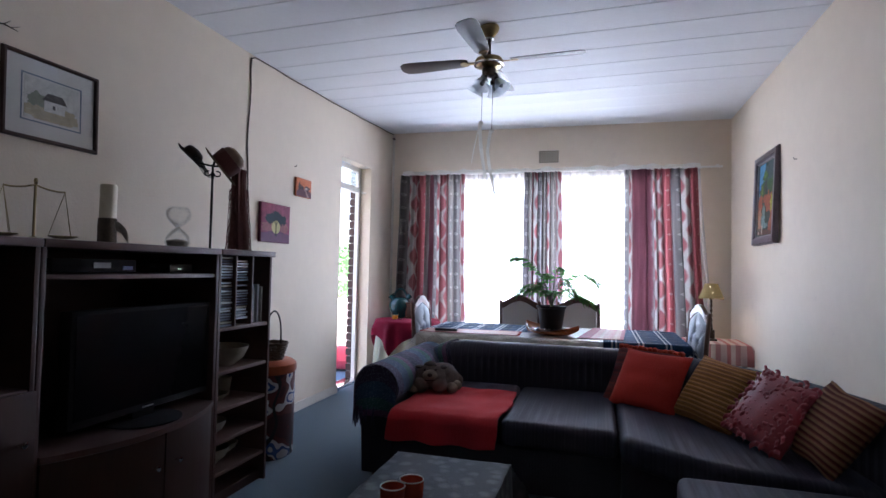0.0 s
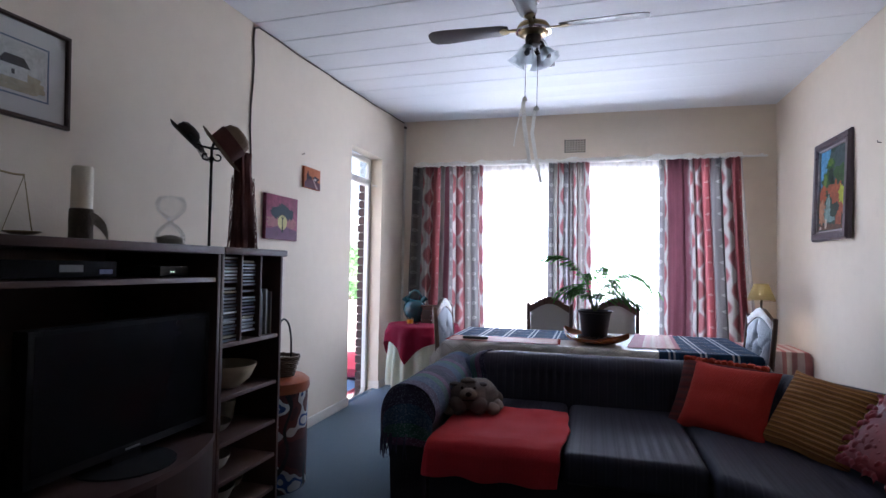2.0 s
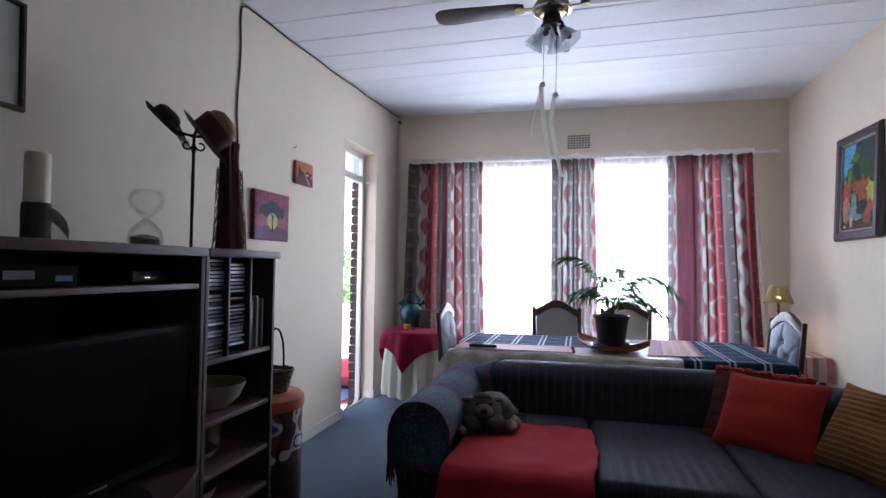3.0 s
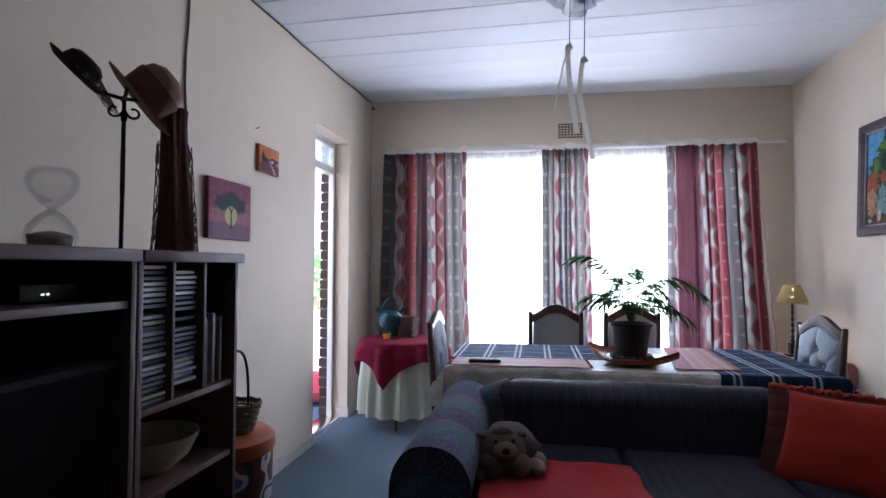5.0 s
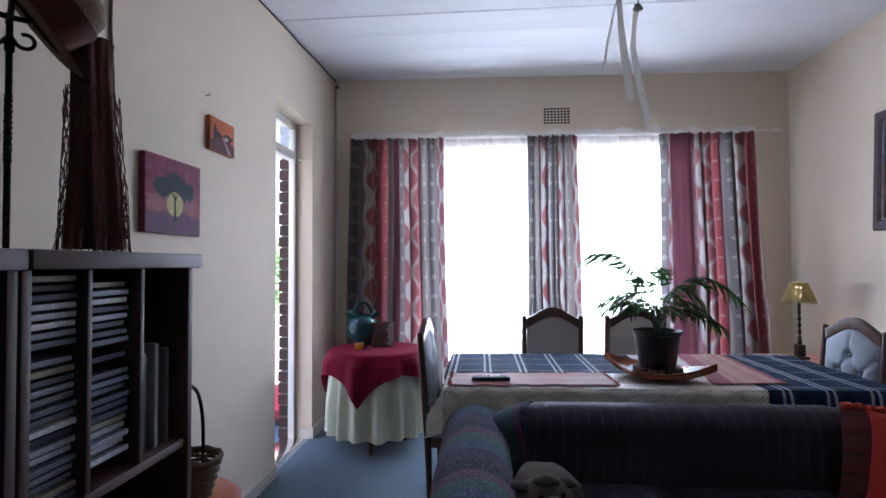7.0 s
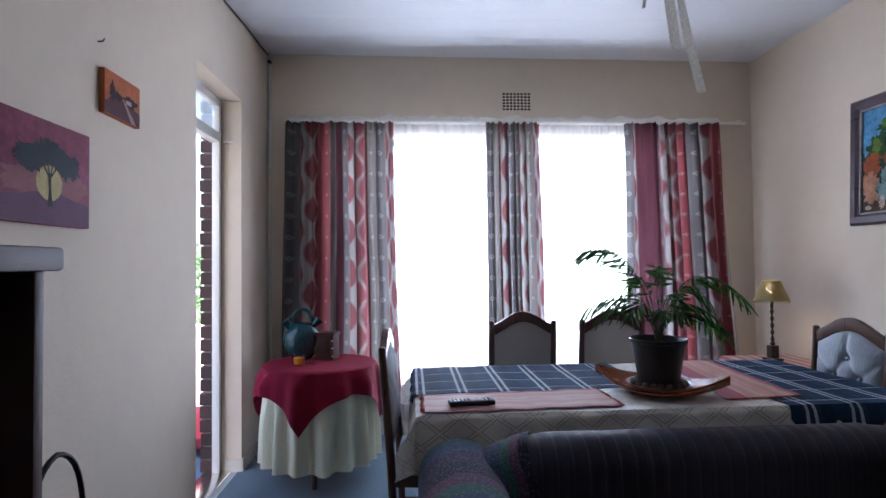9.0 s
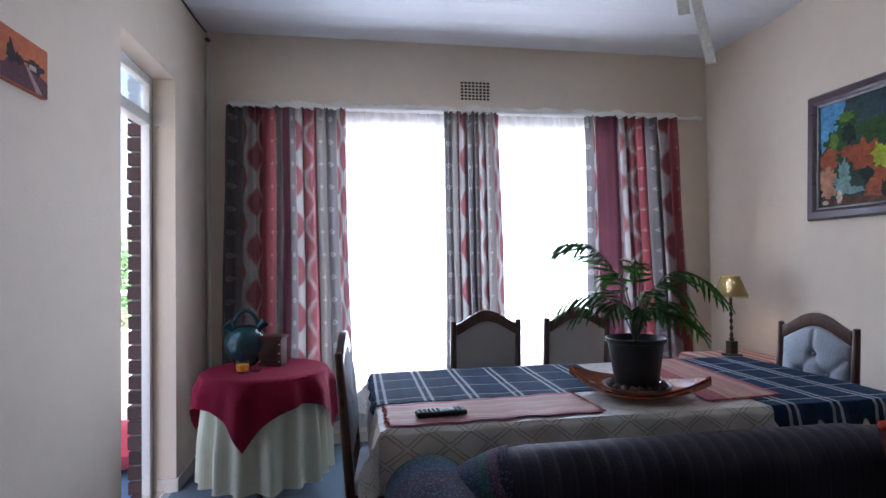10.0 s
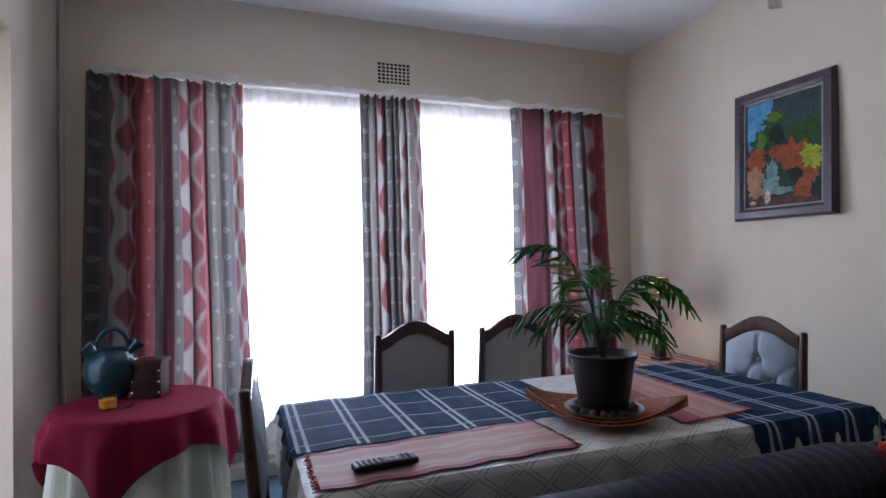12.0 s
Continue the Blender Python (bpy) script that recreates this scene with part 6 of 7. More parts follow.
def plush_dog(m):
    """Lies on its belly, head towards -y, chin up; pale paws and muzzle, dark ears, eyes and nose."""
    fur = merge(ball(0.105, 0.15, 0.075, (0.035, 0.06, 0.075), 0.15, 1), ball(0.092, 0.085, 0.080, (-0.03, -0.085, 0.095), 0.10, 2), ball(0.04, 0.03, 0.022, (-0.03, -0.10, 0.168), 0.15, 13),
                ball(0.05, 0.06, 0.04, (0.12, 0.10, 0.04), 0.1, 8), ball(0.05, 0.05, 0.045, (-0.085, -0.135, 0.055), 0.12, 4), ball(0.05, 0.05, 0.045, (0.025, -0.135, 0.055), 0.12, 5))
    pale = merge(ball(0.045, 0.035, 0.032, (-0.03, -0.150, 0.115), 0.1, 3), ball(0.036, 0.05, 0.030, (0.10, -0.10, 0.032), 0.1, 6), ball(0.036, 0.048, 0.030, (0.125, -0.02, 0.032), 0.1, 7), ball(0.034, 0.05, 0.030, (-0.125, -0.13, 0.032), 0.1, 9))
    dark = merge(ball(0.028, 0.034, 0.010, (-0.098, -0.075, 0.150), 0.2, 10), ball(0.028, 0.034, 0.010, (0.042, -0.075, 0.150), 0.2, 11), ball(0.017, 0.011, 0.012, (-0.03, -0.182, 0.120), 0, 12, 2),
                 ball(0.008, 0.006, 0.008, (-0.062, -0.150, 0.146), 0, 12, 2), ball(0.008, 0.006, 0.008, (0.003, -0.150, 0.146), 0, 12, 2), ball(0.034, 0.006, 0.005, (-0.03, -0.176, 0.088), 0, 14, 2))
    counts = [len(b.faces) for b in (fur, pale, dark)]
    me = link_mesh("plush_dog", merge(fur, pale, dark), PLUSH)
    me.materials.append(PLUSH_L), me.materials.append(BLACKFELT)
    me.polygons.foreach_set("material_index", [0] * counts[0] + [1] * counts[1] + [2] * counts[2])
    ob = new("plush_dog", me)
    ob.matrix_basis = m
    tagged(ob, "grey-brown plush toy dog lying on the red cloth", "soft toy")


plush_dog(pose(-0.862, 3.47, 0.452, 0, 0, 14) @ Matrix.Scale(1.03, 4))


# ---- coffee table ----
ct = thing("coffee_table", "low coffee table under a grey-green cloth", "coffee table", pose(-0.44, 1.92, 0))
part("top", box(-0.23, 0.23, -0.40, 0.37, 0.415, 0.44, 0.004), LEGW, ct)
for sx in (-1, 1):
    for sy in (-1, 1):
        part("leg", box(sx * 0.19 - 0.02, sx * 0.19 + 0.02, sy * 0.33 - 0.02 - 0.015, sy * 0.33 + 0.005, 0, 0.415, 0.004), LEGW, ct)


def drape(hx0, hx1, hy0, hy1, top, drop, seed, flare=0.05, n=56):
    """A cloth over a rectangular top, hanging drop below it with soft folds."""
    def f(u, v):
        x = (hx0 - drop) + (hx1 - hx0 + 2 * drop) * u
        y = (hy0 - drop) + (hy1 - hy0 + 2 * drop) * v
        ox = max(0.0, hx0 - x, x - hx1)
        oy = max(0.0, hy0 - y, y - hy1)
        cx, cy = min(max(x, hx0), hx1), min(max(y, hy0), hy1)
        d = max(ox, oy)
        w = flare * min(1.0, d / 0.12) * (0.5 + 0.5 * math.sin((x if oy > ox else y) * 34 + seed)) + 0.004
        kx = (1 if x > hx1 else -1 if x < hx0 else 0)
        ky = (1 if y > hy1 else -1 if y < hy0 else 0)
        wx, wy = (w if ox else 0) + (0.35 * min(ox, oy) if kx and ky else 0), (w if oy else 0) + (0.35 * min(ox, oy) if kx and ky else 0)
        r = 0.012
        return (cx + kx * min(wx, ox + 0.02), cy + ky * min(wy, oy + 0.02), top - max(0.0, d - (r if d > r else 0)) * (0.97 if d else 1) - (0.003 if d else 0) + 0.0015 * noise.noise(Vector((x * 8, y * 8, seed))))
    return sheet(f, n, n, 0.0, lambda u, v: ((hx0 - drop) + (hx1 - hx0 + 2 * drop) * u, (hy0 - drop) + (hy1 - hy0 + 2 * drop) * v))


solid("coffee_table_cloth", drape(-0.235, 0.235, -0.405, 0.375, 0.447, 0.20, 3, 0.018), GREYCLOTH, "grey-green mottled cloth over the coffee table", "tablecloth", pose(-0.44, 1.92, 0))
mug_me = link_mesh("body", lathe([(0, 0), (0.034, 0), (0.038, 0.006), (0.040, 0.09), (0.037, 0.09), (0.035, 0.008), (0, 0.008)], 28), plain("red_mug_glaze", (0.40, 0.06, 0.03), 0.25))
for mx, my in ((-0.483, 1.713), (-0.445, 1.784)):
    mug = thing("mug", "small red-orange glazed cup on the coffee table", "cup", pose(mx, my, 0.449), "cups on the coffee table")
    shared("body", mug_me, mug, Matrix())
    part("rim", tube([(0.0385 * math.cos(2 * math.pi * k / 28), 0.0385 * math.sin(2 * math.pi * k / 28), 0.0905) for k in range(29)], 0.0022, 6), DISHRIM, mug, "pale rim")


# ---- dining table ----
TZ = 0.725
TX0, TX1, TY0, TY1 = -1.22, 0.74, 4.16, 5.06
table = thing("dining_table", "dark wooden dining table under layered cloths", "dining table", pose((TX0 + TX1) / 2, (TY0 + TY1) / 2, 0))
hx, hy = (TX1 - TX0) / 2, (TY1 - TY0) / 2
part("tabletop", box(-hx, hx, -hy, hy, TZ - 0.035, TZ - 0.006, 0.006), CHAIRW, table)
for sx in (-1, 1):
    for sy in (-1, 1):
        leg = part("leg", lathe([(0, 0), (0.025, 0), (0.028, 0.08), (0.036, 0.3), (0.03, 0.5), (0.04, 0.52), (0.04, TZ - 0.036), (0, TZ - 0.036)], 20), CHAIRW, table)
        leg.location = (sx * (hx - 0.09), sy * (hy - 0.09), 0)
part("apron", merge(box(-hx + 0.08, hx - 0.08, -hy + 0.07, -hy + 0.09, TZ - 0.12, TZ - 0.0352, 0.002), box(-hx + 0.08, hx - 0.08, hy - 0.09, hy - 0.07, TZ - 0.12, TZ - 0.0352, 0.002)), CHAIRW, table)
solid("tablecloth", drape(-hx - 0.004, hx + 0.004, -hy - 0.004, hy + 0.004, TZ, 0.22, 1, 0.03, 90), LATTICE, "cream tablecloth with a raised diamond lattice", "tablecloth", pose((TX0 + TX1) / 2, (TY0 + TY1) / 2, 0))


def laid(p00, p10, p11, p01, z, seed, nu=40, nv=24, edge=(0, 0)):
    """A flat cloth between four corners; beyond the table's edges it hangs down."""
    a, b, c, d = [Vector((*p, 0)) for p in (p00, p10, p11, p01)]
    L, Wd = (b - a).length, (d - a).length

    def f(u, v):
        p = a.lerp(b, u).lerp(d.lerp(c, u), v)
        x, y = p.x, p.y
        ox, oy = max(0.0, x - TX1 - 0.01, TX0 - 0.012 - x), max(0.0, y - TY1 - 0.01, TY0 - 0.012 - y)
        dn = max(ox, oy)
        wav = 0.006 + 0.03 * min(1.0, dn / 0.1) * (0.5 + 0.5 * math.sin((x if oy > ox else y) * 33 + seed))
        x = min(max(x, TX0 - 0.012 - wav), TX1 + 0.012 + wav) if ox else x
        y = min(max(y, TY0 - 0.014 - wav), TY1 + 0.012 + wav) if oy else y
        x += edge[0] * 0.006 * math.sin(v * 40 + seed)
        y += edge[1] * 0.006 * math.sin(u * 30 + seed)
        return (x, y, z - dn + 0.002 * noise.noise(Vector((x * 9, y * 9, seed))))
    return sheet(f, nu, nv, 0.0022, lambda u, v: (u * L, v * Wd))


solid("check_cloth", laid((-1.28, 4.46), (-0.20, 4.50), (-0.20, 5.28), (-1.28, 5.28), TZ + 0.004, 2, 60, 40, (0, 1)), PLAID, "navy check cloth with white lines laid on table", "tablecloth")
solid("check_cloth", laid((0.17, 3.98), (0.98, 3.98), (0.98, 5.26), (0.17, 5.26), TZ + 0.004, 5, 50, 60, (0, 0)), PLAID, "navy check cloth covering the table's end", "tablecloth")
def runner(label, p00, p10, p11, p01, z, seed, nu, nv, edge):
    root = thing("table_runner", label, "table runner")
    part("cloth", laid(p00, p10, p11, p01, z, seed, nu, nv, edge), RUNNER, root)
    rg = random.Random(seed)
    for a, b, c in ((p00, p01, -1), (p10, p11, 1)):
        a, b = Vector((*a, 0)), Vector((*b, 0))
        out = (Vector((*p10, 0)) - Vector((*p00, 0))).normalized() * c
        bm = bmesh.new()
        for k in range(46):
            q = a.lerp(b, (k + rg.random() * 0.6) / 46.0)
            merge(bm, tube([(q.x - out.x * 0.006, q.y - out.y * 0.006, z), (q.x + out.x * rg.uniform(0.006, 0.016), q.y + out.y * 0.012 + rg.uniform(-0.004, 0.004), z - 0.001)], 0.0011, 4))
        part("fringe", bm, REDPILLOW, root, "short frayed red threads")


runner("rust and red striped woven runner on the table", (-1.20, 4.165), (-0.45, 4.195), (-0.46, 4.475), (-1.20, 4.425), TZ + 0.0085, 8, 40, 16, (1, 1))
runner("rust and red striped woven runner across the table", (0.31, 4.275), (0.36, 5.04), (0.10, 5.05), (-0.01, 4.245), TZ + 0.0085, 9, 40, 16, (1, 1))

remote = thing("remote_control", "black remote control lying on the runner", "remote control", pose(-1.015, 4.25, TZ + 0.0115, 0, 0, 5))
part("case", box(-0.088, 0.088, -0.024, 0.024, 0, 0.018, 0.007, 3), BLACKPL, remote)
btn = link_mesh("button", box(-0.0045, 0.0045, -0.0035, 0.0035, 0, 0.003, 0.001, 1), RUBBER)
for i in range(10):
    for j in range(3):
        if not (5 <= i <= 7):
            shared("button", btn, remote, pose(-0.072 + 0.0152 * i, -0.014 + 0.014 * j, 0.0175))
part("control_ring", moved(lathe([(0.009, 0), (0.016, 0), (0.017, 0.002), (0.0085, 0.003)], 24), pose(0.02, 0, 0.0176)), SILVERPL, remote, "grey ring of direction keys")


# ---- chairs ----
def dining_chair(m, tufted, label):
    """Front towards +y; the back stands on the origin's line."""
    root = thing("dining_chair", label, "chair", m, "chairs round the table")
    W, ZT = 0.40, 0.925
    for s in (-1, 1):
        x = s * (W / 2 - 0.016)
        part("back_post", merge(tube([(x, 0.035, 0.0), (x, 0.02, 0.42), (x, 0.0, 0.70), (x, -0.018, ZT)], [0.015, 0.019, 0.018, 0.016], 10), ball(0.016, 0.016, 0.008, (x, -0.018, ZT), 0, 0, 2)), CHAIRW, root)
        part("front_leg", lathe([(0, 0), (0.014, 0), (0.017, 0.1), (0.022, 0.3), (0.022, 0.40), (0, 0.40)], 16), CHAIRW, root).location = (s * (W / 2 - 0.02), 0.40, 0)
        part("side_rail", box(s * (W / 2 - 0.028), s * (W / 2 - 0.01), 0.03, 0.39, 0.36, 0.41, 0.003) if s > 0 else box(s * (W / 2 - 0.01), s * (W / 2 - 0.028), 0.03, 0.39, 0.36, 0.41, 0.003), CHAIRW, root)
    hw = W / 2 - 0.03
    top = [(-hw, ZT - 0.035)] + [(hw * (-1 + 2 * k / 24), ZT - 0.012 + 0.075 * math.cos((-1 + 2 * k / 24) * math.pi / 2) ** 1.4) for k in range(25)] + [(hw, ZT - 0.035)]
    low = [(hw * (1 - 2 * k / 24), ZT - 0.075 + 0.075 * math.cos((1 - 2 * k / 24) * math.pi / 2) ** 1.2) for k in range(25)]
    part("top_rail", moved(prism(top + low, 0.03, 0.004), pose(0, -0.032, 0)), CHAIRW, root)
    part("lower_rail", box(-hw, hw, -0.008, 0.018, 0.50, 0.55, 0.004), CHAIRW, root)

    def pad(u, v, side):
        x = (2 * u - 1) * (hw - 0.004)
        zt = ZT - 0.072 + 0.072 * math.cos((2 * u - 1) * math.pi / 2) ** 1.2
        z = 0.552 + (zt - 0.552) * v
        e = (1 - abs(2 * u - 1) ** 4) * (1 - abs(2 * v - 1) ** 4)
        d = 0.028 * e ** 0.5
        if tufted and side > 0:
            for bx, bz in BUT:
                rr = ((x - bx) ** 2 + (z - bz) ** 2)
                d -= 0.020 * math.exp(-rr / 0.0007)
            for (ax, az), (cx, cz) in CREASE:
                t = max(0.0, min(1.0, ((x - ax) * (cx - ax) + (z - az) * (cz - az)) / ((cx - ax) ** 2 + (cz - az) ** 2)))
                rr = (x - ax - t * (cx - ax)) ** 2 + (z - az - t * (cz - az)) ** 2
                d -= 0.007 * math.exp(-rr / 0.00012)
        yb = 0.012 - 0.03 * (z - 0.55) / 0.37
        return (x, yb + side * (0.004 + d * (1.0 if side > 0 else 0.35)), z)

    BUT = [(0.0, 0.79), (-0.065, 0.70), (0.065, 0.70), (-0.065, 0.60), (0.065, 0.60)]
    CREASE = [(BUT[0], BUT[1]), (BUT[0], BUT[2]), (BUT[1], BUT[3]), (BUT[2], BUT[4]), (BUT[1], (-0.15, 0.78)), (BUT[2], (0.15, 0.78)), (BUT[0], (0.0, 0.9))]
    part("back_pad", sheet(lambda u, v: pad(u, v, 1), 44, 44), PADBLUE, root, "pale blue-grey buttoned pad" if tufted else "pale blue-grey pad")
    part("back_panel", sheet(lambda u, v: pad(u, v, -1), 20, 20), PADBACK, root, "taupe cloth on the back's rear")
    if tufted:
        for bx, bz in BUT:
            part("button", ball(0.010, 0.006, 0.010, (bx, 0.012 - 0.03 * (bz - 0.55) / 0.37 + 0.016, bz), 0, 0, 2), PADBLUE, root)
    part("seat", slab([(-W / 2 + 0.005, 0.03), (W / 2 - 0.005, 0.03), (W / 2 + 0.01, 0.43), (-W / 2 - 0.01, 0.43)], 0.405, 0.465, 0.022, 3), PADBLUE, root)
    part("front_rail", box(-W / 2 + 0.03, W / 2 - 0.03, 0.395, 0.413, 0.36, 0.404, 0.003), CHAIRW, root)
    part("stretcher", tube([(-W / 2 + 0.02, 0.22, 0.16), (W / 2 - 0.02, 0.22, 0.16)], 0.009, 8), CHAIRW, root)
    for s in (-1, 1):
        part("stretcher", tube([(s * (W / 2 - 0.018), 0.033, 0.16), (s * (W / 2 - 0.02), 0.40, 0.16)], 0.009, 8), CHAIRW, root)
    return root


L_UP = "dark wooden dining chair with pale blue buttoned back"
L_BK = "dark wooden dining chair with a taupe cloth back"
chair_a = dining_chair(pose(-0.59, 5.37, 0, 0, 0, 0), True, L_BK)
copy_thing(chair_a, pose(-0.045, 5.40, 0, 0, 0, 1))
copy_thing(chair_a, pose(0.875, 4.715, 0, 0, 0, 101))["label"] = L_UP
copy_thing(chair_a, pose(-1.335, 4.62, 0, 0, 0, -94))["label"] = L_UP


# ---- plant in its dish ----
DX, DY, DA = -0.215, 4.40, -37.0


def dish_f(u, v, off):
    """A boat-shaped dish: pointed and upturned at both ends."""
    s = 2 * u - 1
    w = 0.175 * max(0.02, 1 - abs(s) ** 1.7)
    t = 2 * v - 1
    x = 0.262 * s
    y = w * t
    rim = abs(t) ** 2.2
    z = 0.012 + 0.030 * rim * (1 - 0.3 * abs(s)) + 0.062 * abs(s) ** 2.3
    return (x, y, z + off)


dish = thing("boat_dish", "glossy terracotta boat-shaped dish on the table", "dish", pose(DX, DY, TZ + 0.003, 0, 0, DA))
part("outside", sheet(lambda u, v: dish_f(u, v, -0.010), 40, 16, 0.006), DISH, dish)
part("inside", sheet(lambda u, v: dish_f(u, v, 0.0), 40, 16, 0.004), DISH, dish, "glossy orange glazed inside")
part("foot", lathe([(0, 0), (0.07, 0), (0.075, 0.006), (0.06, 0.012), (0, 0.012)], 28), DISH, dish)
saucer = solid("saucer", lathe([(0, 0.0), (0.10, 0.0), (0.128, 0.016), (0.132, 0.02), (0.126, 0.018), (0.1, 0.006), (0, 0.006)], 40), DISHRIM, "pale round saucer under the plant pot", "saucer", pose(DX, DY, TZ + 0.026))
plant = thing("potted_palm", "small palm in a black plastic pot", "plant", pose(DX, DY, TZ + 0.0325))
part("pot", lathe([(0, 0), (0.077, 0), (0.080, 0.006), (0.105, 0.170), (0.105, 0.178), (0.114, 0.180), (0.116, 0.194), (0.112, 0.196), (0.104, 0.187), (0.08, 0.02), (0, 0.02)], 44), POT, plant)
part("soil", lathe([(0, 0.18), (0.06, 0.176), (0.1025, 0.168), (0.1020, 0.162), (0, 0.162)], 30, lambda a, z: 1.0), SOIL, plant)

leaf_me = link_mesh("leaflet", sheet(lambda u, v: (0.10 * u, (v - 0.5) * 0.0138 * (math.sin(math.pi * min(1.0, u * 0.93 + 0.07)) ** 0.8), -0.018 * u * u - 0.005 * abs(v - 0.5) * 2), 8, 2, 0.0006), LEAF)


def frond(az, length, rise, droop, seed, pairs=13, base=(0, 0)):
    """An arching stem with paired narrow leaflets."""
    rg = random.Random(seed)
    a = radians(az)
    d = Vector((math.cos(a), math.sin(a), 0))
    p0 = Vector((base[0], base[1], 0.17))
    p1 = p0 + d * length * 0.26 + Vector((0, 0, rise))
    p2 = p0 + d * length + Vector((0, 0, rise - droop))
    line = bez(p0, p1, p2, 24)
    st = part("frond_stem", tube(line, [0.0035 - 0.0025 * k / 24 for k in range(25)], 6), STEM, plant)
    for k in range(pairs):
        t = 0.36 + 0.63 * k / (pairs - 1)
        i = min(int(t * 24), 23)
        p = line[i].lerp(line[i + 1], t * 24 - i)
        fw = (line[i + 1] - line[i]).normalized()
        side = fw.cross(Vector((0, 0, 1))).normalized()
        upv = side.cross(fw).normalized()
        size = (0.72 + 0.50 * math.sin(math.pi * (0.15 + 0.75 * k / pairs))) * min(1.0, 0.5 + length * 1.4)
        for s in (-1, 1):
            ang = radians(64 - 34 * k / pairs + rg.uniform(-8, 8))
            dirv = (fw * math.cos(ang) + side * s * math.sin(ang) * 0.75 + upv * rg.uniform(-0.12, 0.05) + Vector((0, 0, rg.uniform(-0.48, -0.12)))).normalized()
            z = (upv - dirv * upv.dot(dirv)).normalized()
            y = z.cross(dirv)
            m = Matrix((dirv, y, z)).transposed().to_4x4()
            m.translation = p
            shared("leaflet", leaf_me, st, m @ Matrix.Diagonal((size, 0.9, size, 1)))


# bearing, length, rise, droop and pairs of leaflets: the tall frond, the long one towards the lamp, then the low crown
for k, (az_, long_, rise_, droop_, pairs_) in enumerate((
        (191, 0.33, 0.46, 0.07, 14), (4, 0.40, 0.45, 0.27, 14), (16, 0.35, 0.22, 0.18, 11), (159, 0.28, 0.28, 0.13, 10),
        (60, 0.15, 0.44, 0.15, 9), (112, 0.17, 0.38, 0.14, 9), (-30, 0.20, 0.36, 0.18, 9), (215, 0.19, 0.24, 0.10, 8),
        (250, 0.12, 0.20, 0.06, 6), (-70, 0.13, 0.20, 0.07, 6), (140, 0.20, 0.31, 0.16, 8), (-8, 0.24, 0.27, 0.17, 9),
        (183, 0.24, 0.23, 0.10, 8), (36, 0.22, 0.32, 0.19, 8))):
    frond(az_, long_, rise_, droop_, k + 1, pairs_)
part("spear", tube([(0.01, 0.0, 0.17), (0.02, 0.0, 0.40), (0.028, -0.005, 0.545)], [0.003, 0.002, 0.0008], 6), STEM, plant, "young unopened frond")
rngb = random.Random(2)
for k in range(20):
    a = 2 * math.pi * k / 20 + rngb.uniform(-0.1, 0.1)
    solid("pebble", ball(0.016, 0.013, 0.013, (0, 0, 0.012), 0.3, k, 2), PEBBLE, "smooth brown pebble in the saucer round the pot", "pebble", pose(DX + 0.100 * math.cos(a), DY + 0.100 * math.sin(a), TZ + 0.033, 0, 0, math.degrees(a) + rngb.uniform(-40, 40)), "pebbles round the pot")


# ---- round table by the window ----
rt = thing("round_side_table", "small round table under maroon and cream cloths", "side table", pose(-1.80, 5.56, 0))
RZ = 0.675
part("top", lathe([(0, RZ - 0.024), (0.29, RZ - 0.024), (0.295, RZ - 0.018), (0.295, RZ - 0.008), (0.29, RZ - 0.004), (0, RZ - 0.004)], 40), LEGW, rt)
for k in range(3):
    a = radians(30 + 120 * k)
    part("leg", tube([(0.10 * math.cos(a), 0.10 * math.sin(a), RZ - 0.024), (0.17 * math.cos(a), 0.17 * math.sin(a), 0.3), (0.22 * math.cos(a), 0.22 * math.sin(a), 0.0)], [0.02, 0.018, 0.016], 10), LEGW, rt)


def skirt(u, v):
    a = 2 * math.pi * u
    d = v
    if d < 0.36:
        r = 0.30 * d / 0.36
        return (r * math.cos(a), r * math.sin(a), RZ)
    k = (d - 0.36) / 0.64
    wave = math.sin(17 * a + 1.4 * math.sin(2 * a)) + 0.4 * math.sin(9 * a + 1)
    r = 0.302 + 0.010 * min(1, k * 6) + 0.022 * k + 0.028 * wave * min(1.0, k * 1.6)
    return (r * math.cos(a), r * math.sin(a), RZ - 0.008 * min(1, k * 8) - 0.55 * k)


skirt_cloth = thing("table_skirt", "long cream cloth hanging in folds round the table", "tablecloth", pose(-1.80, 5.56, 0))
part("cloth", sheet(skirt, 200, 30), CREAMCLOTH, skirt_cloth)
part("hem", tube(edge_line(skirt, 200, ("v1",))[0], 0.003, 5), CREAMCLOTH, skirt_cloth)


def overcloth(u, v):
    """A square cloth whose corners hang lowest."""
    x, y = (2 * u - 1) * 0.455, (2 * v - 1) * 0.455
    c, s = math.cos(radians(38)), math.sin(radians(38))
    x, y = c * x - s * y, s * x + c * y
    r = math.hypot(x, y)
    R = 0.318
    if r < R:
        return (x, y, RZ + 0.005 + 0.002 * noise.noise(Vector((x * 8, y * 8, 1))))
    a = math.atan2(y, x)
    d = r - R
    w = R + 0.018 + 0.020 * min(1.0, d / 0.08) * (1 + math.sin(10 * a + 0.6) + 0.4 * math.sin(17 * a)) + 0.10 * d
    return (w * math.cos(a), w * math.sin(a), RZ + 0.003 - d * 1.02)


solid("maroon_cloth", sheet(overcloth, 90, 90, 0.002), MAROON, "square maroon cloth with pointed corners over the table", "tablecloth", pose(-1.80, 5.56, 0))

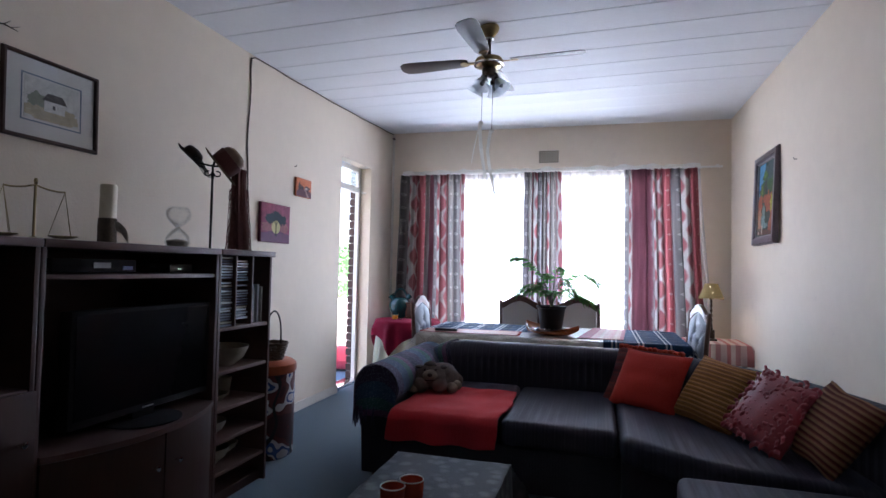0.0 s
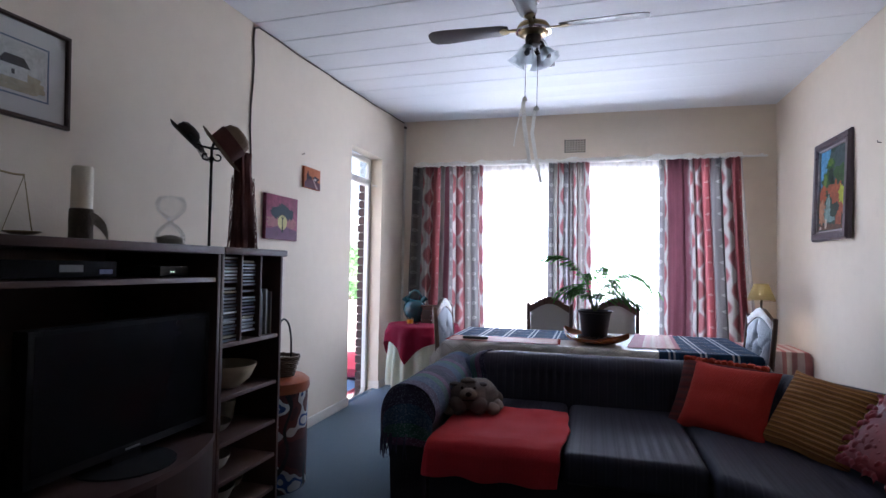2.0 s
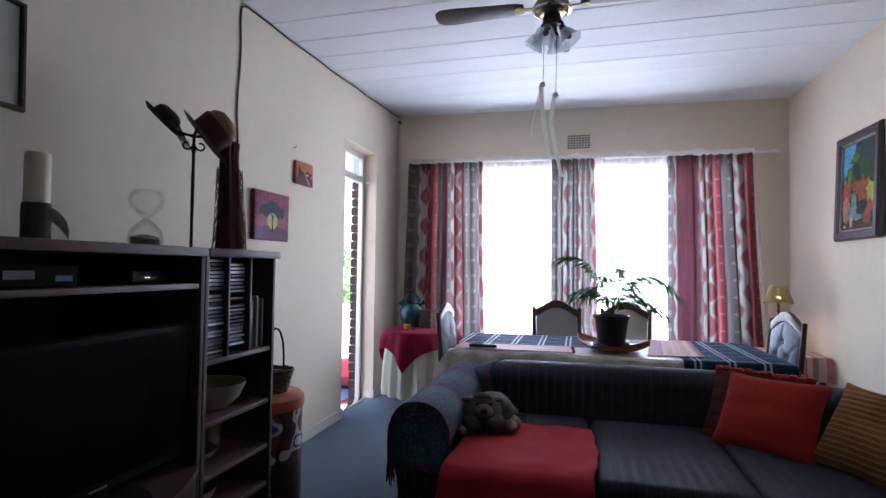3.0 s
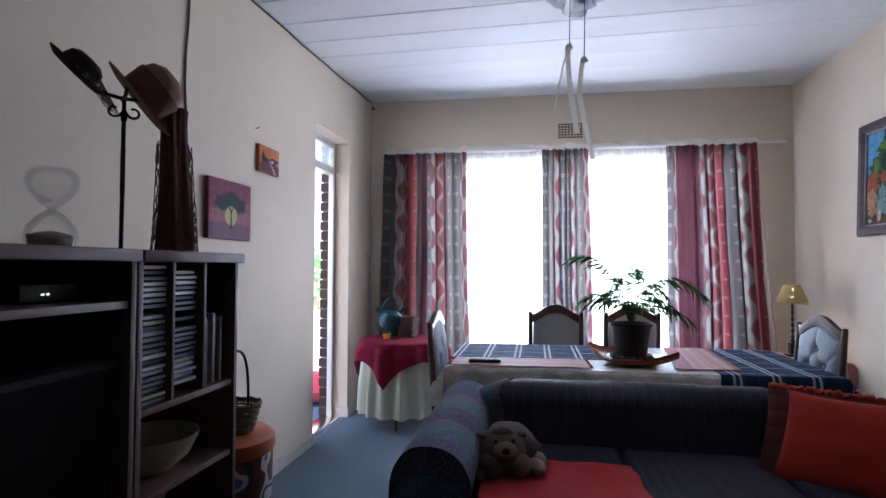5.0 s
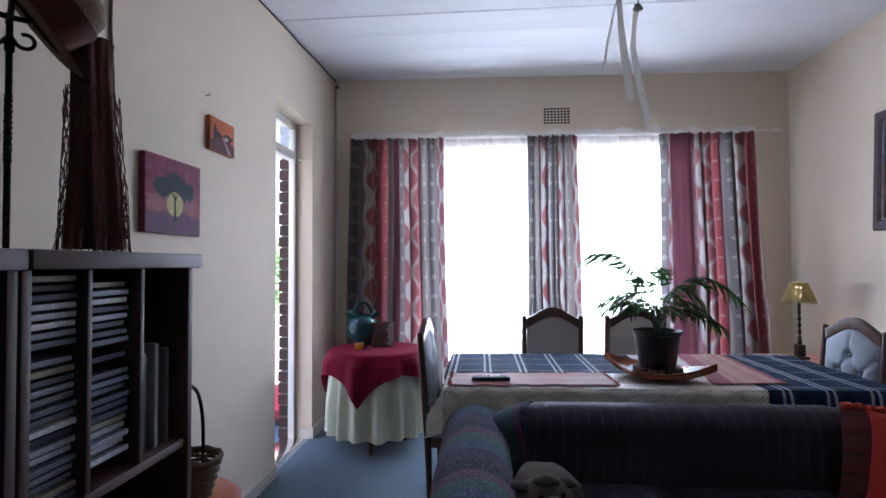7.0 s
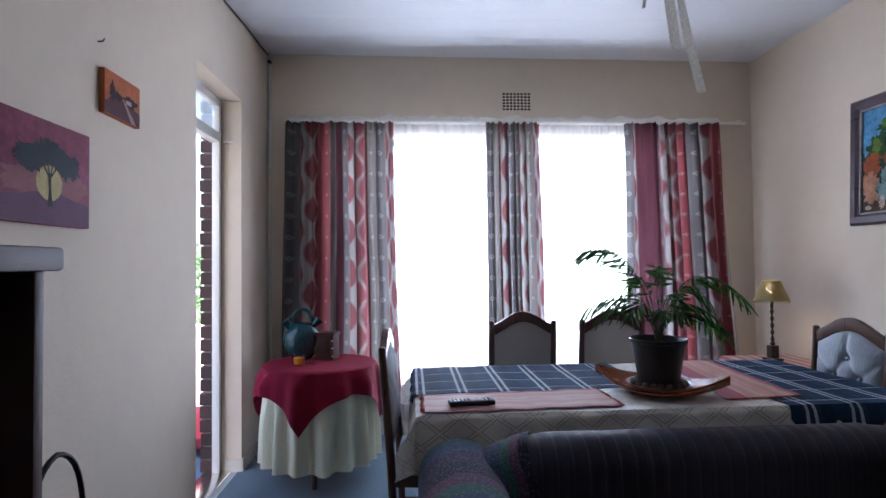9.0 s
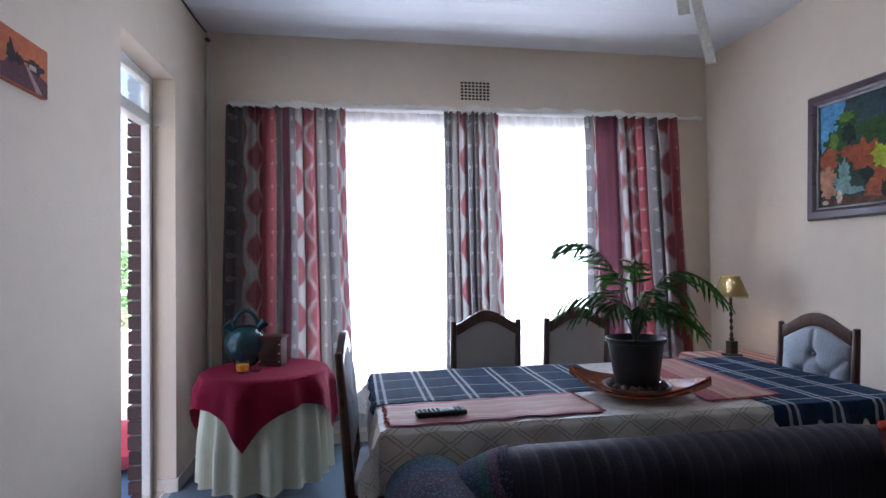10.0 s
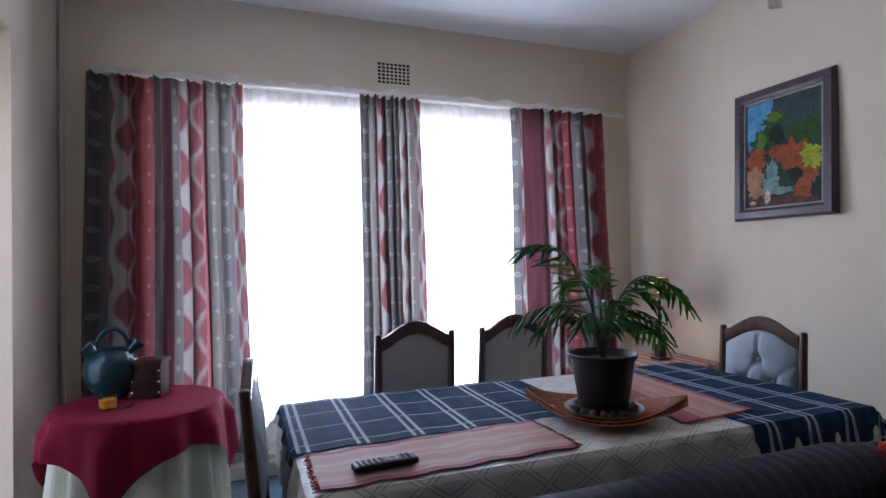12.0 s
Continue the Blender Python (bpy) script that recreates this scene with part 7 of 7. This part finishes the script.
jug = thing("handled_jug", "dark teal glazed round jug with loop handle", "jug", pose(-1.93, 5.68, RZ + 0.0075, 0, 0, 15))
part("body", lathe([(0, 0), (0.055, 0), (0.062, 0.008), (0.098, 0.06), (0.118, 0.12), (0.11, 0.17), (0.075, 0.21), (0.045, 0.225), (0.0, 0.23)], 40), TEAL, jug)
part("handle", tube([(0.065 * math.cos(a), 0, 0.215 + 0.095 * math.sin(a)) for a in [math.pi * k / 16 for k in range(17)]], 0.011, 10), TEAL, jug)
part("spout", moved(lathe([(0.02, 0), (0.022, 0.03), (0.033, 0.065), (0.028, 0.066), (0.016, 0.03), (0.014, 0.0)], 20), pose(0.062, 0, 0.195, 0, 42, 0)), TEAL, jug)
part("filler", moved(lathe([(0.026, 0), (0.026, 0.03), (0.038, 0.06), (0.033, 0.061), (0.02, 0.03), (0.018, 0.0)], 20), pose(-0.065, 0, 0.195, 0, -42, 0)), TEAL, jug)
for k in range(16):
    a = radians(150 + 0 * k)
    part("bead", ball(0.006, 0.006, 0.006, (0.119 * math.cos(a) * math.sin(0.5 + 0.13 * k), 0.119 * math.sin(a) * math.sin(0.5 + 0.13 * k), 0.115 - 0.10 * math.cos(0.5 + 0.13 * k)), 0, 0, 1), TEAL, jug)
cask = thing("small_chest", "small red-brown wooden box with metal studs", "box", pose(-1.775, 5.65, RZ + 0.0075, 0, 0, -14) @ Matrix.Scale(1.2, 4))
part("body", box(-0.055, 0.055, -0.04, 0.04, 0, 0.125, 0.004), REDWOOD, cask)
part("lid", box(-0.062, 0.062, -0.046, 0.046, 0.1255, 0.142, 0.005), REDWOOD, cask)
part("inset", box(-0.035, 0.035, -0.043, -0.0405, 0.03, 0.105, 0.002), DOORW, cask)
for sx in (-1, 1):
    for z in (0.02, 0.06, 0.10):
        part("stud", ball(0.005, 0.005, 0.005, (sx * 0.048, -0.041, z), 0, 0, 2), CHROME, cask)
votive = thing("glass_candle", "orange wax candle in a small clear glass", "candle", pose(-1.905, 5.46, RZ + 0.0075))
gv = part("glass", lathe([(0, 0), (0.03, 0), (0.032, 0.004), (0.036, 0.06), (0.034, 0.06), (0.030, 0.006), (0, 0.006)], 28), CLEARGLASS, votive)
part("wax", lathe([(0, 0.0065), (0.0295, 0.0065), (0.0325, 0.042), (0, 0.042)], 24), AMBER, votive)
solid("glass_dish", merge(lathe([(0, 0), (0.022, 0), (0.03, 0.016), (0.027, 0.016), (0.02, 0.004), (0, 0.004)], 10), moved(ball(0.013, 0.013, 0.009, (0, 0, 0.012), 0.3, 3, 1), pose(0.0, 0, 0))), CLEARGLASS, "small cut-glass dish on the maroon cloth", "dish", pose(-1.835, 5.45, RZ + 0.0075))


# ---- lamp table in the corner ----
lt = thing("lamp_table", "small square table under a rose check cloth", "side table", pose(1.18, 5.68, 0))
part("top", box(-0.235, 0.235, -0.235, 0.235, 0.575, 0.60, 0.004), LEGW, lt)
for sx in (-1, 1):
    for sy in (-1, 1):
        part("leg", box(sx * 0.2 - 0.018, sx * 0.2 + 0.018, sy * 0.2 - 0.018, sy * 0.2 + 0.018, 0, 0.575, 0.003), LEGW, lt)
solid("lamp_table_cloth", drape(-0.237, 0.237, -0.237, 0.237, 0.606, 0.20, 6, 0.03, 44), PINKCLOTH, "rose and cream check cloth on the lamp table", "tablecloth", pose(1.18, 5.68, 0))
lamp = thing("table_lamp", "dark turned table lamp with a beaded gold shade", "table lamp", pose(1.145, 5.67, 0.608))
part("base", merge(box(-0.045, 0.045, -0.045, 0.045, 0, 0.018, 0.005), box(-0.026, 0.026, -0.026, 0.026, 0.018, 0.10, 0.004)), BRASS_D, lamp)
part("stem", lathe([(0, 0.10), (0.012, 0.10), (0.017, 0.112), (0.010, 0.125)] + [(0.009 + 0.004 * math.sin(k * 1.25), 0.13 + k * 0.009) for k in range(24)] + [(0.010, 0.355), (0.010, 0.409), (0.0, 0.4095)], 18), BRASS_D, lamp)
part("shade", lathe([(0.105, 0.395), (0.107, 0.397), (0.055, 0.527), (0.053, 0.527), (0.104, 0.395)], 36), LAMPSHADE, lamp, "gold beaded open-topped shade")
part("bead_fringe", merge(*[ball(0.004, 0.004, 0.007, (0.104 * math.cos(2 * math.pi * k / 40), 0.104 * math.sin(2 * math.pi * k / 40), 0.388), 0, 0, 1) for k in range(40)]), BRASS, lamp)
part("spider", tube([(-0.052, 0, 0.515), (0, 0, 0.508), (0.052, 0, 0.515)], 0.0018, 6), BRASS, lamp)
bm_mat = Nodes("warm_bulb")
bm_mat.done((0.9, 0.85, 0.7), 0.4, 0.0, Emission_Color=(1.0, 0.82, 0.5, 1), Emission_Strength=9.0)
part("bulb", lathe([(0, 0.41), (0.013, 0.412), (0.014, 0.43), (0.026, 0.455), (0.028, 0.475), (0.018, 0.497), (0, 0.503)], 24), bm_mat.mat, lamp, "small lit bulb")

solid("dry_twig", merge(tube([(0, 0, 0), (0.006, 0.05, 0.012), (0.004, 0.11, 0.004)], [0.004, 0.003, 0.0015], 6), tube([(0.006, 0.05, 0.012), (0.012, 0.075, 0.035)], [0.0025, 0.001], 6), tube([(0.003, 0.08, 0.009), (0.004, 0.12, 0.028)], [0.002, 0.001], 6)), RAFFIA, "thin dry twig fixed above the watercolour", "twig", pose(XL + 0.004, 1.70, 2.205))

# cushion on the balcony
solid("floor_cushion", moved(pillow(0.55, 0.55, 0.26, 4), pose(0, 0, 0.135, 90, 0, 0)), cloth("pink_red_cushion_cloth", (0.50, 0.07, 0.10)), "large pink-red floor cushion on the balcony", "cushion", pose(-2.82, 6.15, -0.008, 0, 0, 12))

# ---- brick edge of the outer wall beside the door ----
outer = structure("outer_wall", merge(box(XL - 0.235, XL - 0.1205, DOOR1 + 0.012, 6.56, -0.012, H, 0), box(XL - 0.205, XL - 0.1205, 2.0, DOOR0 - 0.012, -0.012, H, 0)), MORTAR, "brick outer leaf of the house wall")
brick_me = [link_mesh("brick", box(-0.062, 0.062, -0.105, 0.105, -0.0355, 0.0355, 0.004, 1), BRICK, False) for _ in range(1)]
rngk = random.Random(7)
zc = 0.03
row = 0
while zc < H - 0.04:
    for j in range(3):
        y = DOOR1 + 0.108 + j * 0.222 - (0.0 if row % 2 == 0 else 0.006)
        shared("brick", brick_me[0], outer, pose(XL - 0.187 - rngk.uniform(0.0, 0.008), y + rngk.uniform(-0.004, 0.004), zc, 0, rngk.uniform(-1, 1), rngk.uniform(-1, 1)))
    zc += 0.083
    row += 1
